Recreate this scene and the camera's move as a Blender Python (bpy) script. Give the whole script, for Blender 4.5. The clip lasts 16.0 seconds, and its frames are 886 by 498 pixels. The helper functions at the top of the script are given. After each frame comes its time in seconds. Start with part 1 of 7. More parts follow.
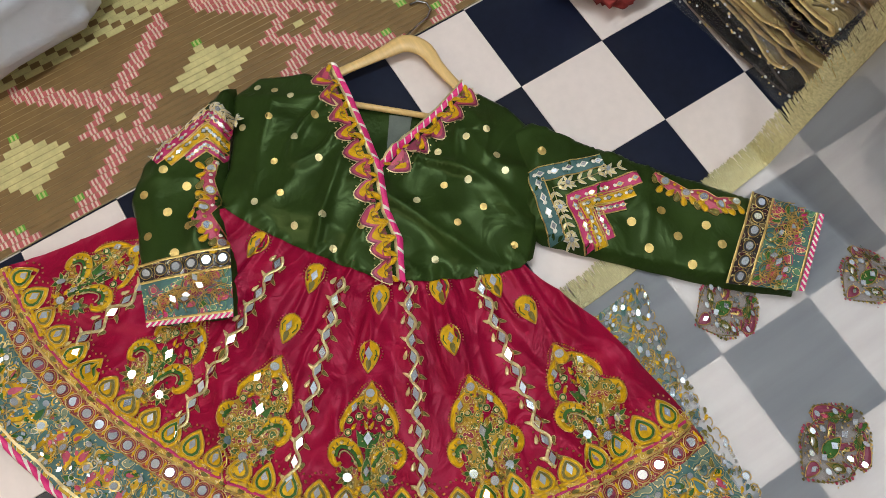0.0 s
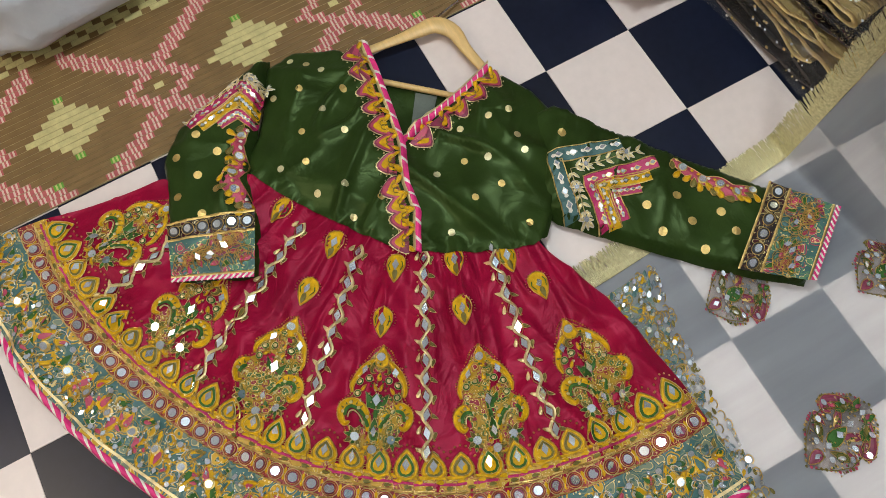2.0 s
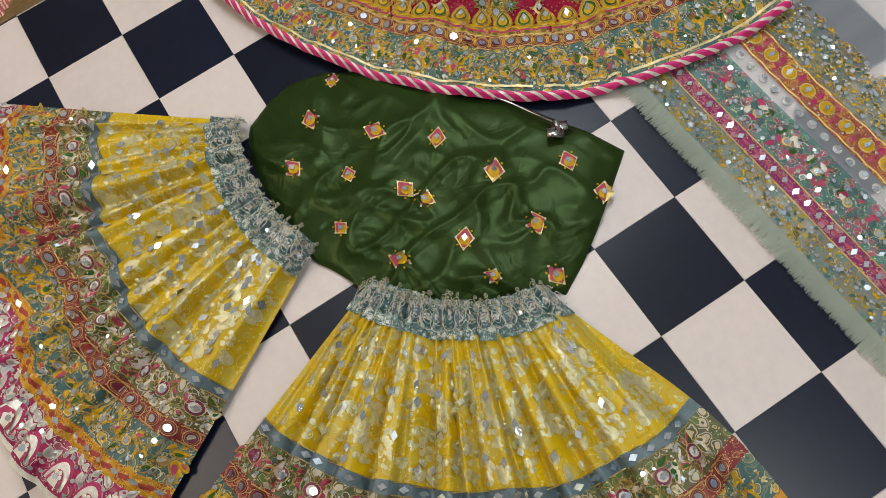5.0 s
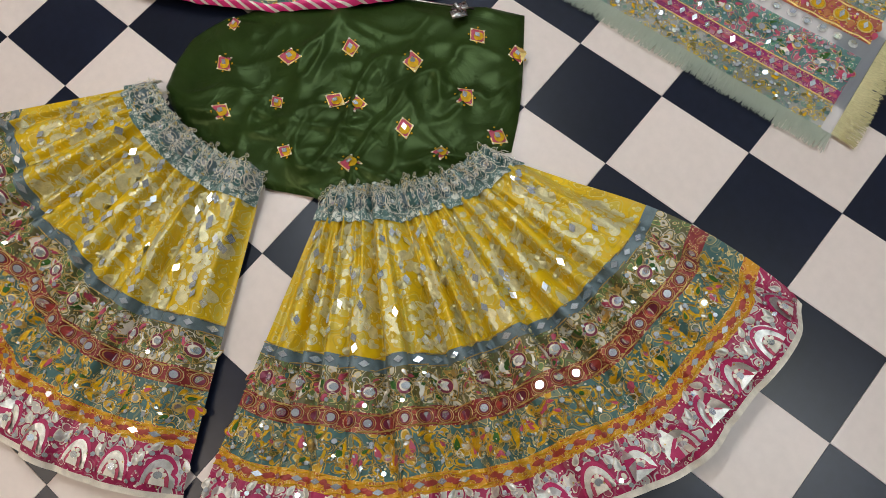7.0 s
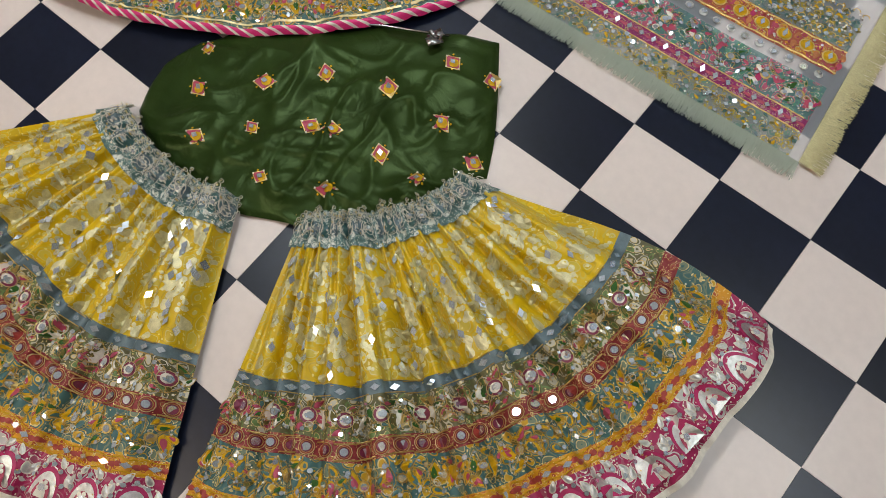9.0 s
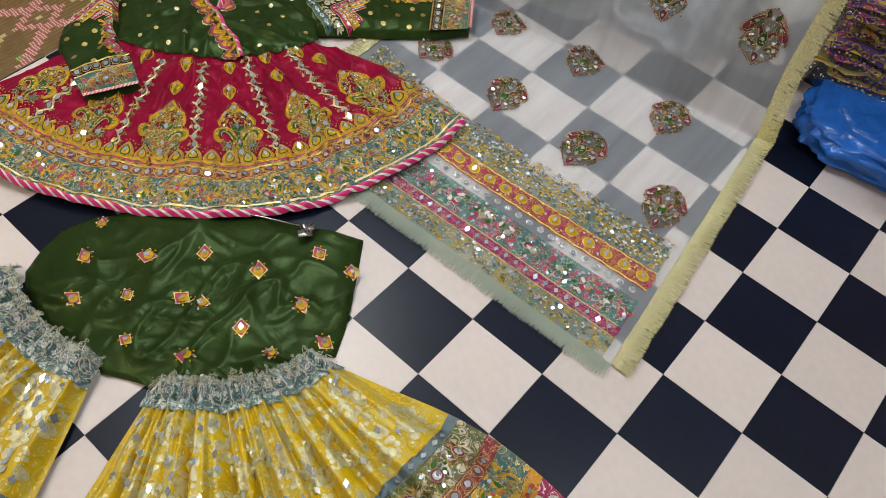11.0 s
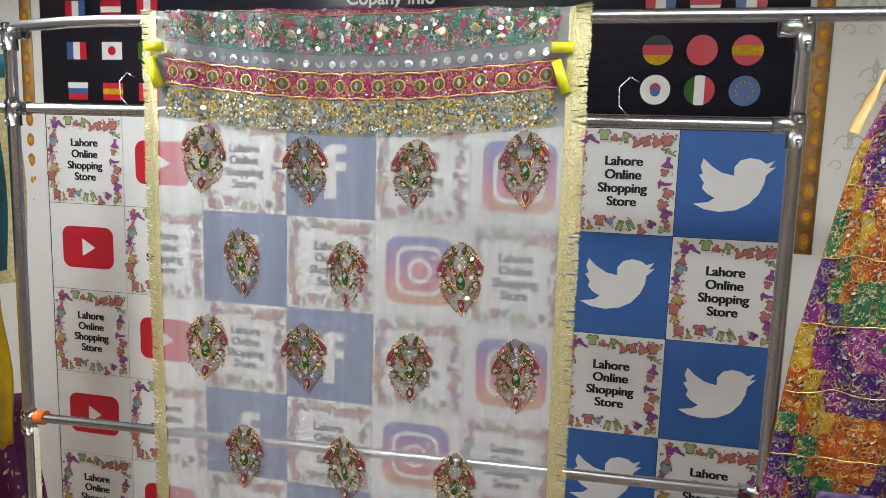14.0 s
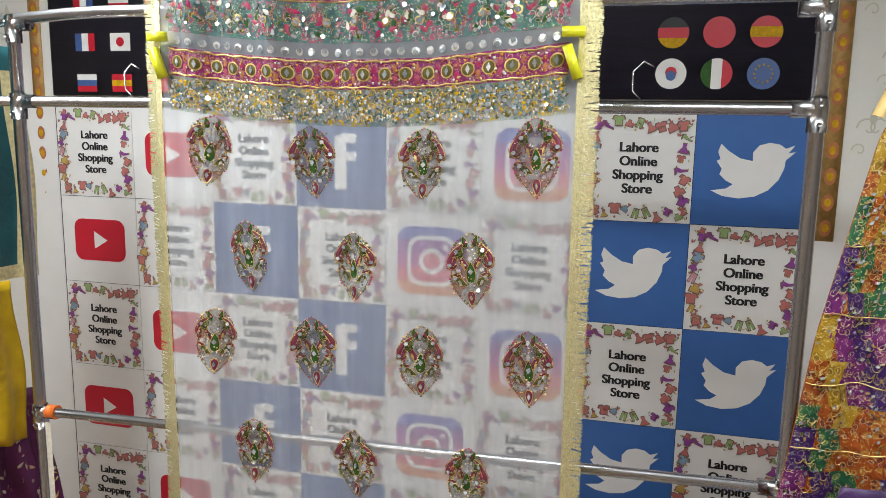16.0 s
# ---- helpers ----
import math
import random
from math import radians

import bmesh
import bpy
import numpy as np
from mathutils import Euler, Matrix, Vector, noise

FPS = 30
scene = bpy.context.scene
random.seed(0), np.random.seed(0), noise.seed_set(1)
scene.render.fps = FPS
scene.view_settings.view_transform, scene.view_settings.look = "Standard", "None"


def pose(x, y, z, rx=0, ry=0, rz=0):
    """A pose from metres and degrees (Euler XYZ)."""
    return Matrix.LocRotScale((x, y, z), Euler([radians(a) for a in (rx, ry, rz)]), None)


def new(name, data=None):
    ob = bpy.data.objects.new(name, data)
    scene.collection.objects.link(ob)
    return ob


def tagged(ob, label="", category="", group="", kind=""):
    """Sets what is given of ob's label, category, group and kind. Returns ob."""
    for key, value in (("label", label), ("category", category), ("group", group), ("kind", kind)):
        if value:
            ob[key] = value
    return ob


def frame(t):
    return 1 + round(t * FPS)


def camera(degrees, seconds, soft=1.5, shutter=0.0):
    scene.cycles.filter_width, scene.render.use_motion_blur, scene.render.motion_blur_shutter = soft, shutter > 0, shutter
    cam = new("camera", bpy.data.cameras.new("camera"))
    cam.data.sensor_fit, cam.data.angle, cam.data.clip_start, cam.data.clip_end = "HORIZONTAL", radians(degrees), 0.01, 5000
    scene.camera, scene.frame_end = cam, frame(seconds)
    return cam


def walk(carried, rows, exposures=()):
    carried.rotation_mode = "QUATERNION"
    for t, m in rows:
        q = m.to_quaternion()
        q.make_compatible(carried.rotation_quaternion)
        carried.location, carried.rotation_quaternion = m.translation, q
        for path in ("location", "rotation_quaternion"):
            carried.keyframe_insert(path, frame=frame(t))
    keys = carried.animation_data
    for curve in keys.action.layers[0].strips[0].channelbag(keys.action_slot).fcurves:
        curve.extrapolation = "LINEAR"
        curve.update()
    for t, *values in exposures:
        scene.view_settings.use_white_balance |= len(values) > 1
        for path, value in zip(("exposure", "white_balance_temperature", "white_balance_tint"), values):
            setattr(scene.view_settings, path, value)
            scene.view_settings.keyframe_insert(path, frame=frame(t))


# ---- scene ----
cam = camera(60.3, 16.0, soft=0.8)
PATH = [
    (0, -0.4156, 0.2281, 1.196, 18.21, 0.86, 57.97),
    (0.5, -0.4081, 0.2298, 1.2014, 18.2, 1.07, 58.31),
    (1, -0.3874, 0.2344, 1.2018, 18.49, 1.54, 58.79),
    (1.5, -0.37, 0.2312, 1.2038, 18.71, 1.78, 59.68),
    (2, -0.3429, 0.2168, 1.2047, 19.15, 2.3, 61.45),
    (2.5, -0.263, 0.195, 1.2288, 19.85, 3.15, 63.85),
    (3, -0.0707, 0.1292, 1.2534, 20.48, 4.77, 66.09),
    (3.5, 0.0183, 0.0246, 1.2469, 21.11, 4.96, 66.52),
    (4, 0.1266, -0.2032, 1.2429, 21.46, 5.68, 65.53),
    (4.5, 0.2172, -0.3729, 1.2964, 20.79, 4.95, 62.11),
    (5, 0.2991, -0.3531, 1.2945, 19.16, 5.83, 57.49),
    (7.5, 0.4152, -0.6095, 1.2825, 18.42, 2.87, 37.68),
    (8, 0.3603, -0.5834, 1.269, 18.32, 1.84, 36.62),
    (10.5, 0.5484, -0.5687, 1.4029, 29.07, -0.3, 44.46),
    (11, 0.5902, -0.5307, 1.4367, 34.09, -3.93, 41.25),
    (11.5, 0.5855, -0.5272, 1.4457, 39.06, -5.93, 37.8),
    (12, 0.609, -0.5206, 1.4864, 47, -6.47, 33.63),
    (12.5, 0.6417, -0.5152, 1.5722, 57.85, -6.47, 28.74),
    (13, 0.6416, -0.501, 1.7181, 67.74, -5.24, 24.18),
    (13.5, 0.6454, -0.5244, 1.7762, 76.78, -3.55, 20.79),
    (14, 0.6359, -0.5286, 1.8271, 81.71, -1.63, 18.49),
    (14.5, 0.6444, -0.5301, 1.8217, 84.03, -1, 17.75),
    (15, 0.6373, -0.5241, 1.8364, 84.01, -0.73, 17.71),
    (15.5, 0.6432, -0.5076, 1.8326, 83.63, -0.7, 18.36),
    (16, 0.6386, -0.488, 1.8313, 80.72, -0.93, 19.66),
]
# the film gets brighter as it turns to the dim lower wall, and darker again at the banner
EXPOSURES = ((0.0, -0.42), (5.0, -0.56), (8.0, -0.58), (11.0, -0.42), (12.0, 0.06), (13.0, 0.24), (14.0, -0.22), (16.0, -0.20))
walk(cam, [(t, pose(x, y, z, rx, ry, rz)) for t, x, y, z, rx, ry, rz in PATH], EXPOSURES)

# ---- room frame: the back wall runs at a small angle to the floor tiles ----
TILE_X, TILE_Y = 0.1883, 0.175
WALL = Matrix.Translation((-1.7775, 1.8327, 0)) @ Matrix.Rotation(0.0821, 4, "Z")
CELL_W, CELL_H, CELL_TOP = 0.3369, 0.3407, 1.873
RACK_OFF = 0.8725


def on_wall(a, off, z):
    """A place a metres along the back wall, off metres out from it, z up."""
    return WALL @ Vector((a, -off, z))


# ---- light ----
world = bpy.data.worlds.new("world")
scene.world = world
world.use_nodes = True
world.node_tree.nodes["Background"].inputs[0].default_value = (0.8, 0.88, 1.0, 1)
world.node_tree.nodes["Background"].inputs[1].default_value = 0.10


def ceiling_lamp(name, at, sx, sy, watts, colour):
    lamp = bpy.data.lights.new(name, "AREA")
    lamp.shape, lamp.size, lamp.size_y, lamp.energy, lamp.color = "RECTANGLE", sx, sy, watts, colour
    ob = new(name, lamp)
    ob.matrix_world = pose(*at, 0, 0, 5)
    return ob


# lamps out of view, placed and tinted to balance brightness over the room
for where, (x, y), turn, watts, tint in (("front", (-1.10, -1.70), 5, 31, (1.0, 0.85, 0.71)), ("middle", (-1.08, 0.42), 95, 38, (0.87, 0.95, 1.0)), ("back", (1.08, 0.45), 5, 26, (0.90, 0.97, 1.0))):
    ceiling_lamp("tube_light_" + where, (x, y, 2.55), 1.2, 0.14, watts, tint).matrix_world = pose(x, y, 2.55, 0, 0, turn)
    # upward fill added to brighten the ceiling and what the mirrors reflect
    ceiling_lamp("tube_light_glow_" + where, (x, y, 2.57), 1.2, 0.10, watts * 0.55, tint).matrix_world = pose(x, y, 2.57, 180, 0, turn)


# ---- materials ----
def lin(r, g, b):
    return tuple((c / 255 / 12.92) if c <= 10 else ((c / 255 + 0.055) / 1.055) ** 2.4 for c in (r, g, b))


def material(name, rgb, rough=0.6, metal=0.0, var=0.18, scale=30.0, bump=0.15, bscale=300.0, spec=0.5, sheen=0.0, piece=0.0, stretch=(1, 1, 1), crease=0.0, tint=None):
    m = bpy.data.materials.new(name)
    m.use_nodes = True
    nt = m.node_tree
    bsdf = nt.nodes["Principled BSDF"]
    bsdf.inputs["Roughness"].default_value = rough
    bsdf.inputs["Metallic"].default_value = metal
    bsdf.inputs["Specular IOR Level"].default_value = spec
    bsdf.inputs["Sheen Weight"].default_value = sheen
    if tint:
        bsdf.inputs["Specular Tint"].default_value = (*tint, 1)
    co = nt.nodes.new("ShaderNodeTexCoord")
    mp = nt.nodes.new("ShaderNodeMapping")
    mp.inputs["Scale"].default_value = stretch
    nt.links.new(co.outputs["Object"], mp.inputs["Vector"])
    coarse = nt.nodes.new("ShaderNodeTexNoise")
    coarse.inputs["Scale"].default_value, coarse.inputs["Detail"].default_value = scale, 5
    fine = nt.nodes.new("ShaderNodeTexNoise")
    fine.inputs["Scale"].default_value, fine.inputs["Detail"].default_value = bscale, 3
    for n in (coarse, fine):
        nt.links.new(mp.outputs["Vector"], n.inputs["Vector"])
    add = nt.nodes.new("ShaderNodeMath")
    add.operation = "MULTIPLY_ADD"
    nt.links.new(fine.outputs["Fac"], add.inputs[0])
    add.inputs[1].default_value = 0.5
    nt.links.new(coarse.outputs["Fac"], add.inputs[2])
    value = nt.nodes.new("ShaderNodeMapRange")
    value.inputs[1].default_value, value.inputs[2].default_value = 0.45, 1.05
    value.inputs[3].default_value, value.inputs[4].default_value = 1 - var, 1 + var
    nt.links.new(add.outputs[0], value.inputs[0])
    last = value.outputs[0]
    if piece:
        info = nt.nodes.new("ShaderNodeObjectInfo")
        pr = nt.nodes.new("ShaderNodeMapRange")
        pr.inputs[3].default_value, pr.inputs[4].default_value = 1 - piece, 1 + piece
        nt.links.new(info.outputs["Random"], pr.inputs[0])
        mul = nt.nodes.new("ShaderNodeMath")
        mul.operation = "MULTIPLY"
        nt.links.new(last, mul.inputs[0])
        nt.links.new(pr.outputs[0], mul.inputs[1])
        last = mul.outputs[0]
    vec = nt.nodes.new("ShaderNodeVectorMath")
    vec.operation = "SCALE"
    vec.inputs[0].default_value = rgb
    nt.links.new(last, vec.inputs["Scale"])
    nt.links.new(vec.outputs[0], bsdf.inputs["Base Color"])
    if bump:
        b = nt.nodes.new("ShaderNodeBump")
        b.inputs["Strength"].default_value, b.inputs["Distance"].default_value = bump, 0.002
        nt.links.new(add.outputs[0], b.inputs["Height"])
        nt.links.new(b.outputs[0], bsdf.inputs["Normal"])
    if crease:
        wave = nt.nodes.new("ShaderNodeTexNoise")
        wave.inputs["Scale"].default_value, wave.inputs["Detail"].default_value, wave.inputs["Distortion"].default_value = 11, 4, 1.2
        nt.links.new(co.outputs["Object"], wave.inputs["Vector"])
        b2 = nt.nodes.new("ShaderNodeBump")
        b2.inputs["Strength"].default_value, b2.inputs["Distance"].default_value = crease, 0.016
        # sharp ridges between soft hollows, as pressed cloth and thin plastic take them
        off = nt.nodes.new("ShaderNodeMath")
        off.operation = "SUBTRACT"
        off.inputs[1].default_value = 0.5
        nt.links.new(wave.outputs["Fac"], off.inputs[0])
        ridge = nt.nodes.new("ShaderNodeMath")
        ridge.operation = "ABSOLUTE"
        nt.links.new(off.outputs[0], ridge.inputs[0])
        both = nt.nodes.new("ShaderNodeMath")
        both.operation = "MULTIPLY_ADD"
        both.inputs[1].default_value = -1.6
        nt.links.new(ridge.outputs[0], both.inputs[0])
        nt.links.new(wave.outputs["Fac"], both.inputs[2])
        nt.links.new(both.outputs[0], b2.inputs["Height"])
        nt.links.new(b.outputs[0], b2.inputs["Normal"])
        nt.links.new(b2.outputs[0], bsdf.inputs["Normal"])
    return m


def sheer(name, rgb, cover, rough=0.35, gloss=0.25, streak=(1, 1, 1)):
    """A see-through woven cloth: part hole, part thread."""
    m = bpy.data.materials.new(name)
    m.use_nodes = True
    nt = m.node_tree
    bsdf = nt.nodes["Principled BSDF"]
    bsdf.inputs["Base Color"].default_value = (*rgb, 1)
    bsdf.inputs["Roughness"].default_value = rough
    bsdf.inputs["Specular IOR Level"].default_value = gloss * 2
    bsdf.inputs["Transmission Weight"].default_value = 0
    co = nt.nodes.new("ShaderNodeTexCoord")
    n = nt.nodes.new("ShaderNodeTexNoise")
    n.inputs["Scale"].default_value, n.inputs["Detail"].default_value = 9, 6
    mp = nt.nodes.new("ShaderNodeMapping")
    mp.inputs["Scale"].default_value = streak
    nt.links.new(co.outputs["Object"], mp.inputs["Vector"])
    nt.links.new(mp.outputs["Vector"], n.inputs["Vector"])
    r = nt.nodes.new("ShaderNodeMapRange")
    r.inputs[1].default_value, r.inputs[2].default_value = 0.3, 0.75
    r.inputs[3].default_value, r.inputs[4].default_value = cover * 0.88, cover * 1.18
    nt.links.new(n.outputs["Fac"], r.inputs[0])
    glow = nt.nodes.new("ShaderNodeBsdfTranslucent")
    glow.inputs["Color"].default_value = (*rgb, 1)
    thread = nt.nodes.new("ShaderNodeMixShader")
    thread.inputs[0].default_value = 0.35
    nt.links.new(bsdf.outputs[0], thread.inputs[1])
    nt.links.new(glow.outputs[0], thread.inputs[2])
    hole = nt.nodes.new("ShaderNodeBsdfTransparent")
    weave = nt.nodes.new("ShaderNodeMixShader")
    nt.links.new(r.outputs[0], weave.inputs[0])
    nt.links.new(hole.outputs[0], weave.inputs[1])
    nt.links.new(thread.outputs[0], weave.inputs[2])
    nt.links.new(weave.outputs[0], nt.nodes["Material Output"].inputs["Surface"])
    return m


def brocade(name, base, ink1, ink2, scale, gold=(0.62, 0.48, 0.20), rough=0.5, metal=0.0, cover=None):
    """Printed and couched cloth: wandering rings and leaves in two inks with gold outlines and pale seeds."""
    m = bpy.data.materials.new(name)
    m.use_nodes = True
    nt = m.node_tree
    bsdf = nt.nodes["Principled BSDF"]
    bsdf.inputs["Roughness"].default_value, bsdf.inputs["Metallic"].default_value = rough, metal
    bsdf.inputs["Specular IOR Level"].default_value = 0.35

    def node(kind, **sockets):
        n = nt.nodes.new(kind)
        for k, v in sockets.items():
            n.inputs[k].default_value = v
        return n

    co = node("ShaderNodeTexCoord")
    wander = node("ShaderNodeTexNoise", Scale=scale * 0.55, Detail=2)
    nt.links.new(co.outputs["Object"], wander.inputs["Vector"])
    shift = node("ShaderNodeVectorMath")
    shift.operation = "MULTIPLY_ADD"
    nt.links.new(wander.outputs["Color"], shift.inputs[0])
    shift.inputs[1].default_value = (1.3 / scale,) * 3
    nt.links.new(co.outputs["Object"], shift.inputs[2])
    big = node("ShaderNodeTexVoronoi", Scale=scale)
    small = node("ShaderNodeTexVoronoi", Scale=scale * 2.6)
    nt.links.new(shift.outputs[0], big.inputs["Vector"])
    nt.links.new(shift.outputs[0], small.inputs["Vector"])

    def steps(source, stops):
        r = nt.nodes.new("ShaderNodeValToRGB")
        r.color_ramp.interpolation = "CONSTANT"
        while len(r.color_ramp.elements) < len(stops):
            r.color_ramp.elements.new(0.5)
        for el, (p, v) in zip(r.color_ramp.elements, stops):
            el.position, el.color = p, (v, v, v, 1)
        nt.links.new(source, r.inputs[0])
        return r.outputs["Color"]

    def mix(fac, a, b):
        x = nt.nodes.new("ShaderNodeMix")
        x.data_type = "RGBA"
        nt.links.new(fac, x.inputs[0])
        for sock, val in ((6, a), (7, b)):
            if isinstance(val, tuple):
                x.inputs[sock].default_value = (*val, 1)
            else:
                nt.links.new(val, x.inputs[sock])
        return x.outputs[2]

    parts = nt.nodes.new("ShaderNodeSeparateColor")
    nt.links.new(big.outputs["Color"], parts.inputs[0])
    ink = mix(steps(parts.outputs[0], ((0.0, 0), (0.5, 1))), ink1, ink2)
    area = steps(big.outputs["Distance"], ((0.0, 0), (0.13, 1), (0.36, 0), (0.52, 1), (0.60, 0)))
    col = mix(area, base, ink)
    rim = steps(big.outputs["Distance"], ((0.0, 0), (0.36, 1), (0.41, 0)))
    col = mix(rim, col, gold)
    seed = steps(small.outputs["Distance"], ((0.0, 1), (0.20, 0)))
    col = mix(seed, col, tuple(min(1.0, g * 1.25) for g in gold))
    tint = node("ShaderNodeTexNoise", Scale=scale * 0.25, Detail=3)
    nt.links.new(co.outputs["Object"], tint.inputs["Vector"])
    dim = node("ShaderNodeMapRange")
    dim.inputs[3].default_value, dim.inputs[4].default_value = 0.65, 1.3
    nt.links.new(tint.outputs["Fac"], dim.inputs[0])
    sc = node("ShaderNodeVectorMath")
    sc.operation = "SCALE"
    nt.links.new(col, sc.inputs[0])
    nt.links.new(dim.outputs[0], sc.inputs["Scale"])
    nt.links.new(sc.outputs[0], bsdf.inputs["Base Color"])
    b = node("ShaderNodeBump", Strength=0.7, Distance=0.003)
    nt.links.new(big.outputs["Distance"], b.inputs["Height"])
    nt.links.new(b.outputs[0], bsdf.inputs["Normal"])
    if cover is not None:
        al = node("ShaderNodeMapRange")
        al.inputs[3].default_value, al.inputs[4].default_value = cover, 0.95
        nt.links.new(area, al.inputs[0])
        nt.links.new(al.outputs[0], bsdf.inputs["Alpha"])
    return m


M = {
    "tile_dark": material("tile_dark", (0.006, 0.009, 0.022), 0.32, var=0.4, scale=6, bump=0.05, bscale=60, piece=0.2, spec=0.30),
    "tile_light": material("tile_light", (0.70, 0.61, 0.565), 0.38, var=0.08, scale=5, bump=0.05, bscale=60, piece=0.04),
    "grout": material("grout", (0.2, 0.18, 0.17), 0.8),
    "plaster": material("plaster", (0.78, 0.76, 0.70), 0.85, var=0.04, scale=4, bump=0.1, bscale=80),
    # dimmed so that mirrors and satin have something dark to reflect
    "paint_dim": material("paint_dim", (0.32, 0.28, 0.24), 0.8, var=0.10, scale=4, bump=0.1, bscale=80),
    "ceiling": material("ceiling", (0.66, 0.66, 0.64), 0.9, var=0.03, scale=3),
    "green_satin": material("green_satin", (0.018, 0.035, 0.007), 0.34, var=0.30, scale=14, bump=0.10, bscale=500, spec=0.22, crease=0.16, tint=(0.70, 1.0, 0.42)),
    "red_satin": material("red_satin", (0.24, 0.003, 0.027), 0.36, var=0.30, scale=12, bump=0.10, bscale=500, spec=0.36, crease=0.32, tint=(1.0, 0.22, 0.32)),
    "yellow_satin": material("yellow_satin", (0.58, 0.36, 0.008), 0.42, var=0.25, scale=16, bump=0.15, bscale=400, spec=0.3, crease=0.3),
    "teal": material("teal", (0.050, 0.125, 0.120), 0.6, var=0.3, scale=60, bump=0.4, bscale=700),
    "brick_red": material("brick_red", (0.34, 0.040, 0.03), 0.6, var=0.3, scale=60, bump=0.4, bscale=700),
    "peach": material("peach", (0.44, 0.15, 0.05), 0.6, var=0.25, scale=60, bump=0.4, bscale=700),
    "mustard": material("mustard", (0.58, 0.33, 0.004), 0.55, var=0.35, scale=90, bump=0.5, bscale=900, spec=0.22),
    "orange": material("orange", (0.62, 0.27, 0.01), 0.5, var=0.25, scale=90, bump=0.5, bscale=900),
    "leaf_green": material("leaf_green", (0.035, 0.11, 0.018), 0.55, var=0.3, scale=90, bump=0.5, bscale=900, spec=0.22),
    "olive": material("olive", (0.15, 0.125, 0.03), 0.55, var=0.3, scale=70, bump=0.5, bscale=900, spec=0.22),
    "pink": material("pink", (0.66, 0.02, 0.17), 0.5, var=0.2, scale=80, bump=0.3, bscale=700),
    "magenta": material("magenta", (0.42, 0.012, 0.10), 0.5, var=0.25, scale=60, bump=0.4, bscale=700),
    "rose": material("rose", (0.42, 0.05, 0.10), 0.5, var=0.25, scale=60, bump=0.4, bscale=700),
    "maroon": material("maroon", (0.20, 0.025, 0.06), 0.5, var=0.3, scale=80, bump=0.4, bscale=800),
    "white_thread": material("white_thread", (0.75, 0.70, 0.60), 0.5, var=0.2, scale=80, bump=0.4, bscale=900),
    "dark_thread": material("dark_thread", (0.02, 0.018, 0.016), 0.5, var=0.2),
    "steel_blue": material("steel_blue", (0.11, 0.16, 0.18), 0.45, var=0.3, scale=60, bump=0.4, bscale=700),
    "gold": material("gold", (0.70, 0.50, 0.18), 0.32, metal=0.9, var=0.25, scale=120, bump=0.6, bscale=1200),
    "pale_gold": material("pale_gold", (0.76, 0.64, 0.34), 0.35, metal=0.7, var=0.3, scale=90, bump=0.6, bscale=1200),
    "silver": material("silver", (0.72, 0.72, 0.70), 0.3, metal=0.9, var=0.25, scale=120, bump=0.6, bscale=1200),
    "foil": material("foil", (0.62, 0.57, 0.33), 0.42, metal=0.45, var=0.3, scale=80, bump=0.4, bscale=600),
    "mirror": material("mirror", (0.82, 0.91, 1.0), 0.12, metal=0.78, var=0.03, scale=20, bump=0),
    "chrome": material("chrome", (0.50, 0.50, 0.51), 0.26, metal=1.0, var=0.05, scale=20, bump=0.02),
    "wood": material("wood", (0.66, 0.44, 0.17), 0.42, var=0.14, scale=25, bump=0.1, bscale=120, stretch=(1, 6, 1)),
    "net": sheer("net", (0.90, 0.95, 1.0), 0.365, rough=0.3, gloss=0.3, streak=(2.4, 0.22, 0.16)),
    "fringe": sheer("fringe", (0.60, 0.66, 0.56), 0.45, gloss=0.2),
    "plastic": sheer("plastic", (0.9, 0.92, 0.95), 0.05, rough=0.08, gloss=0.6),
}


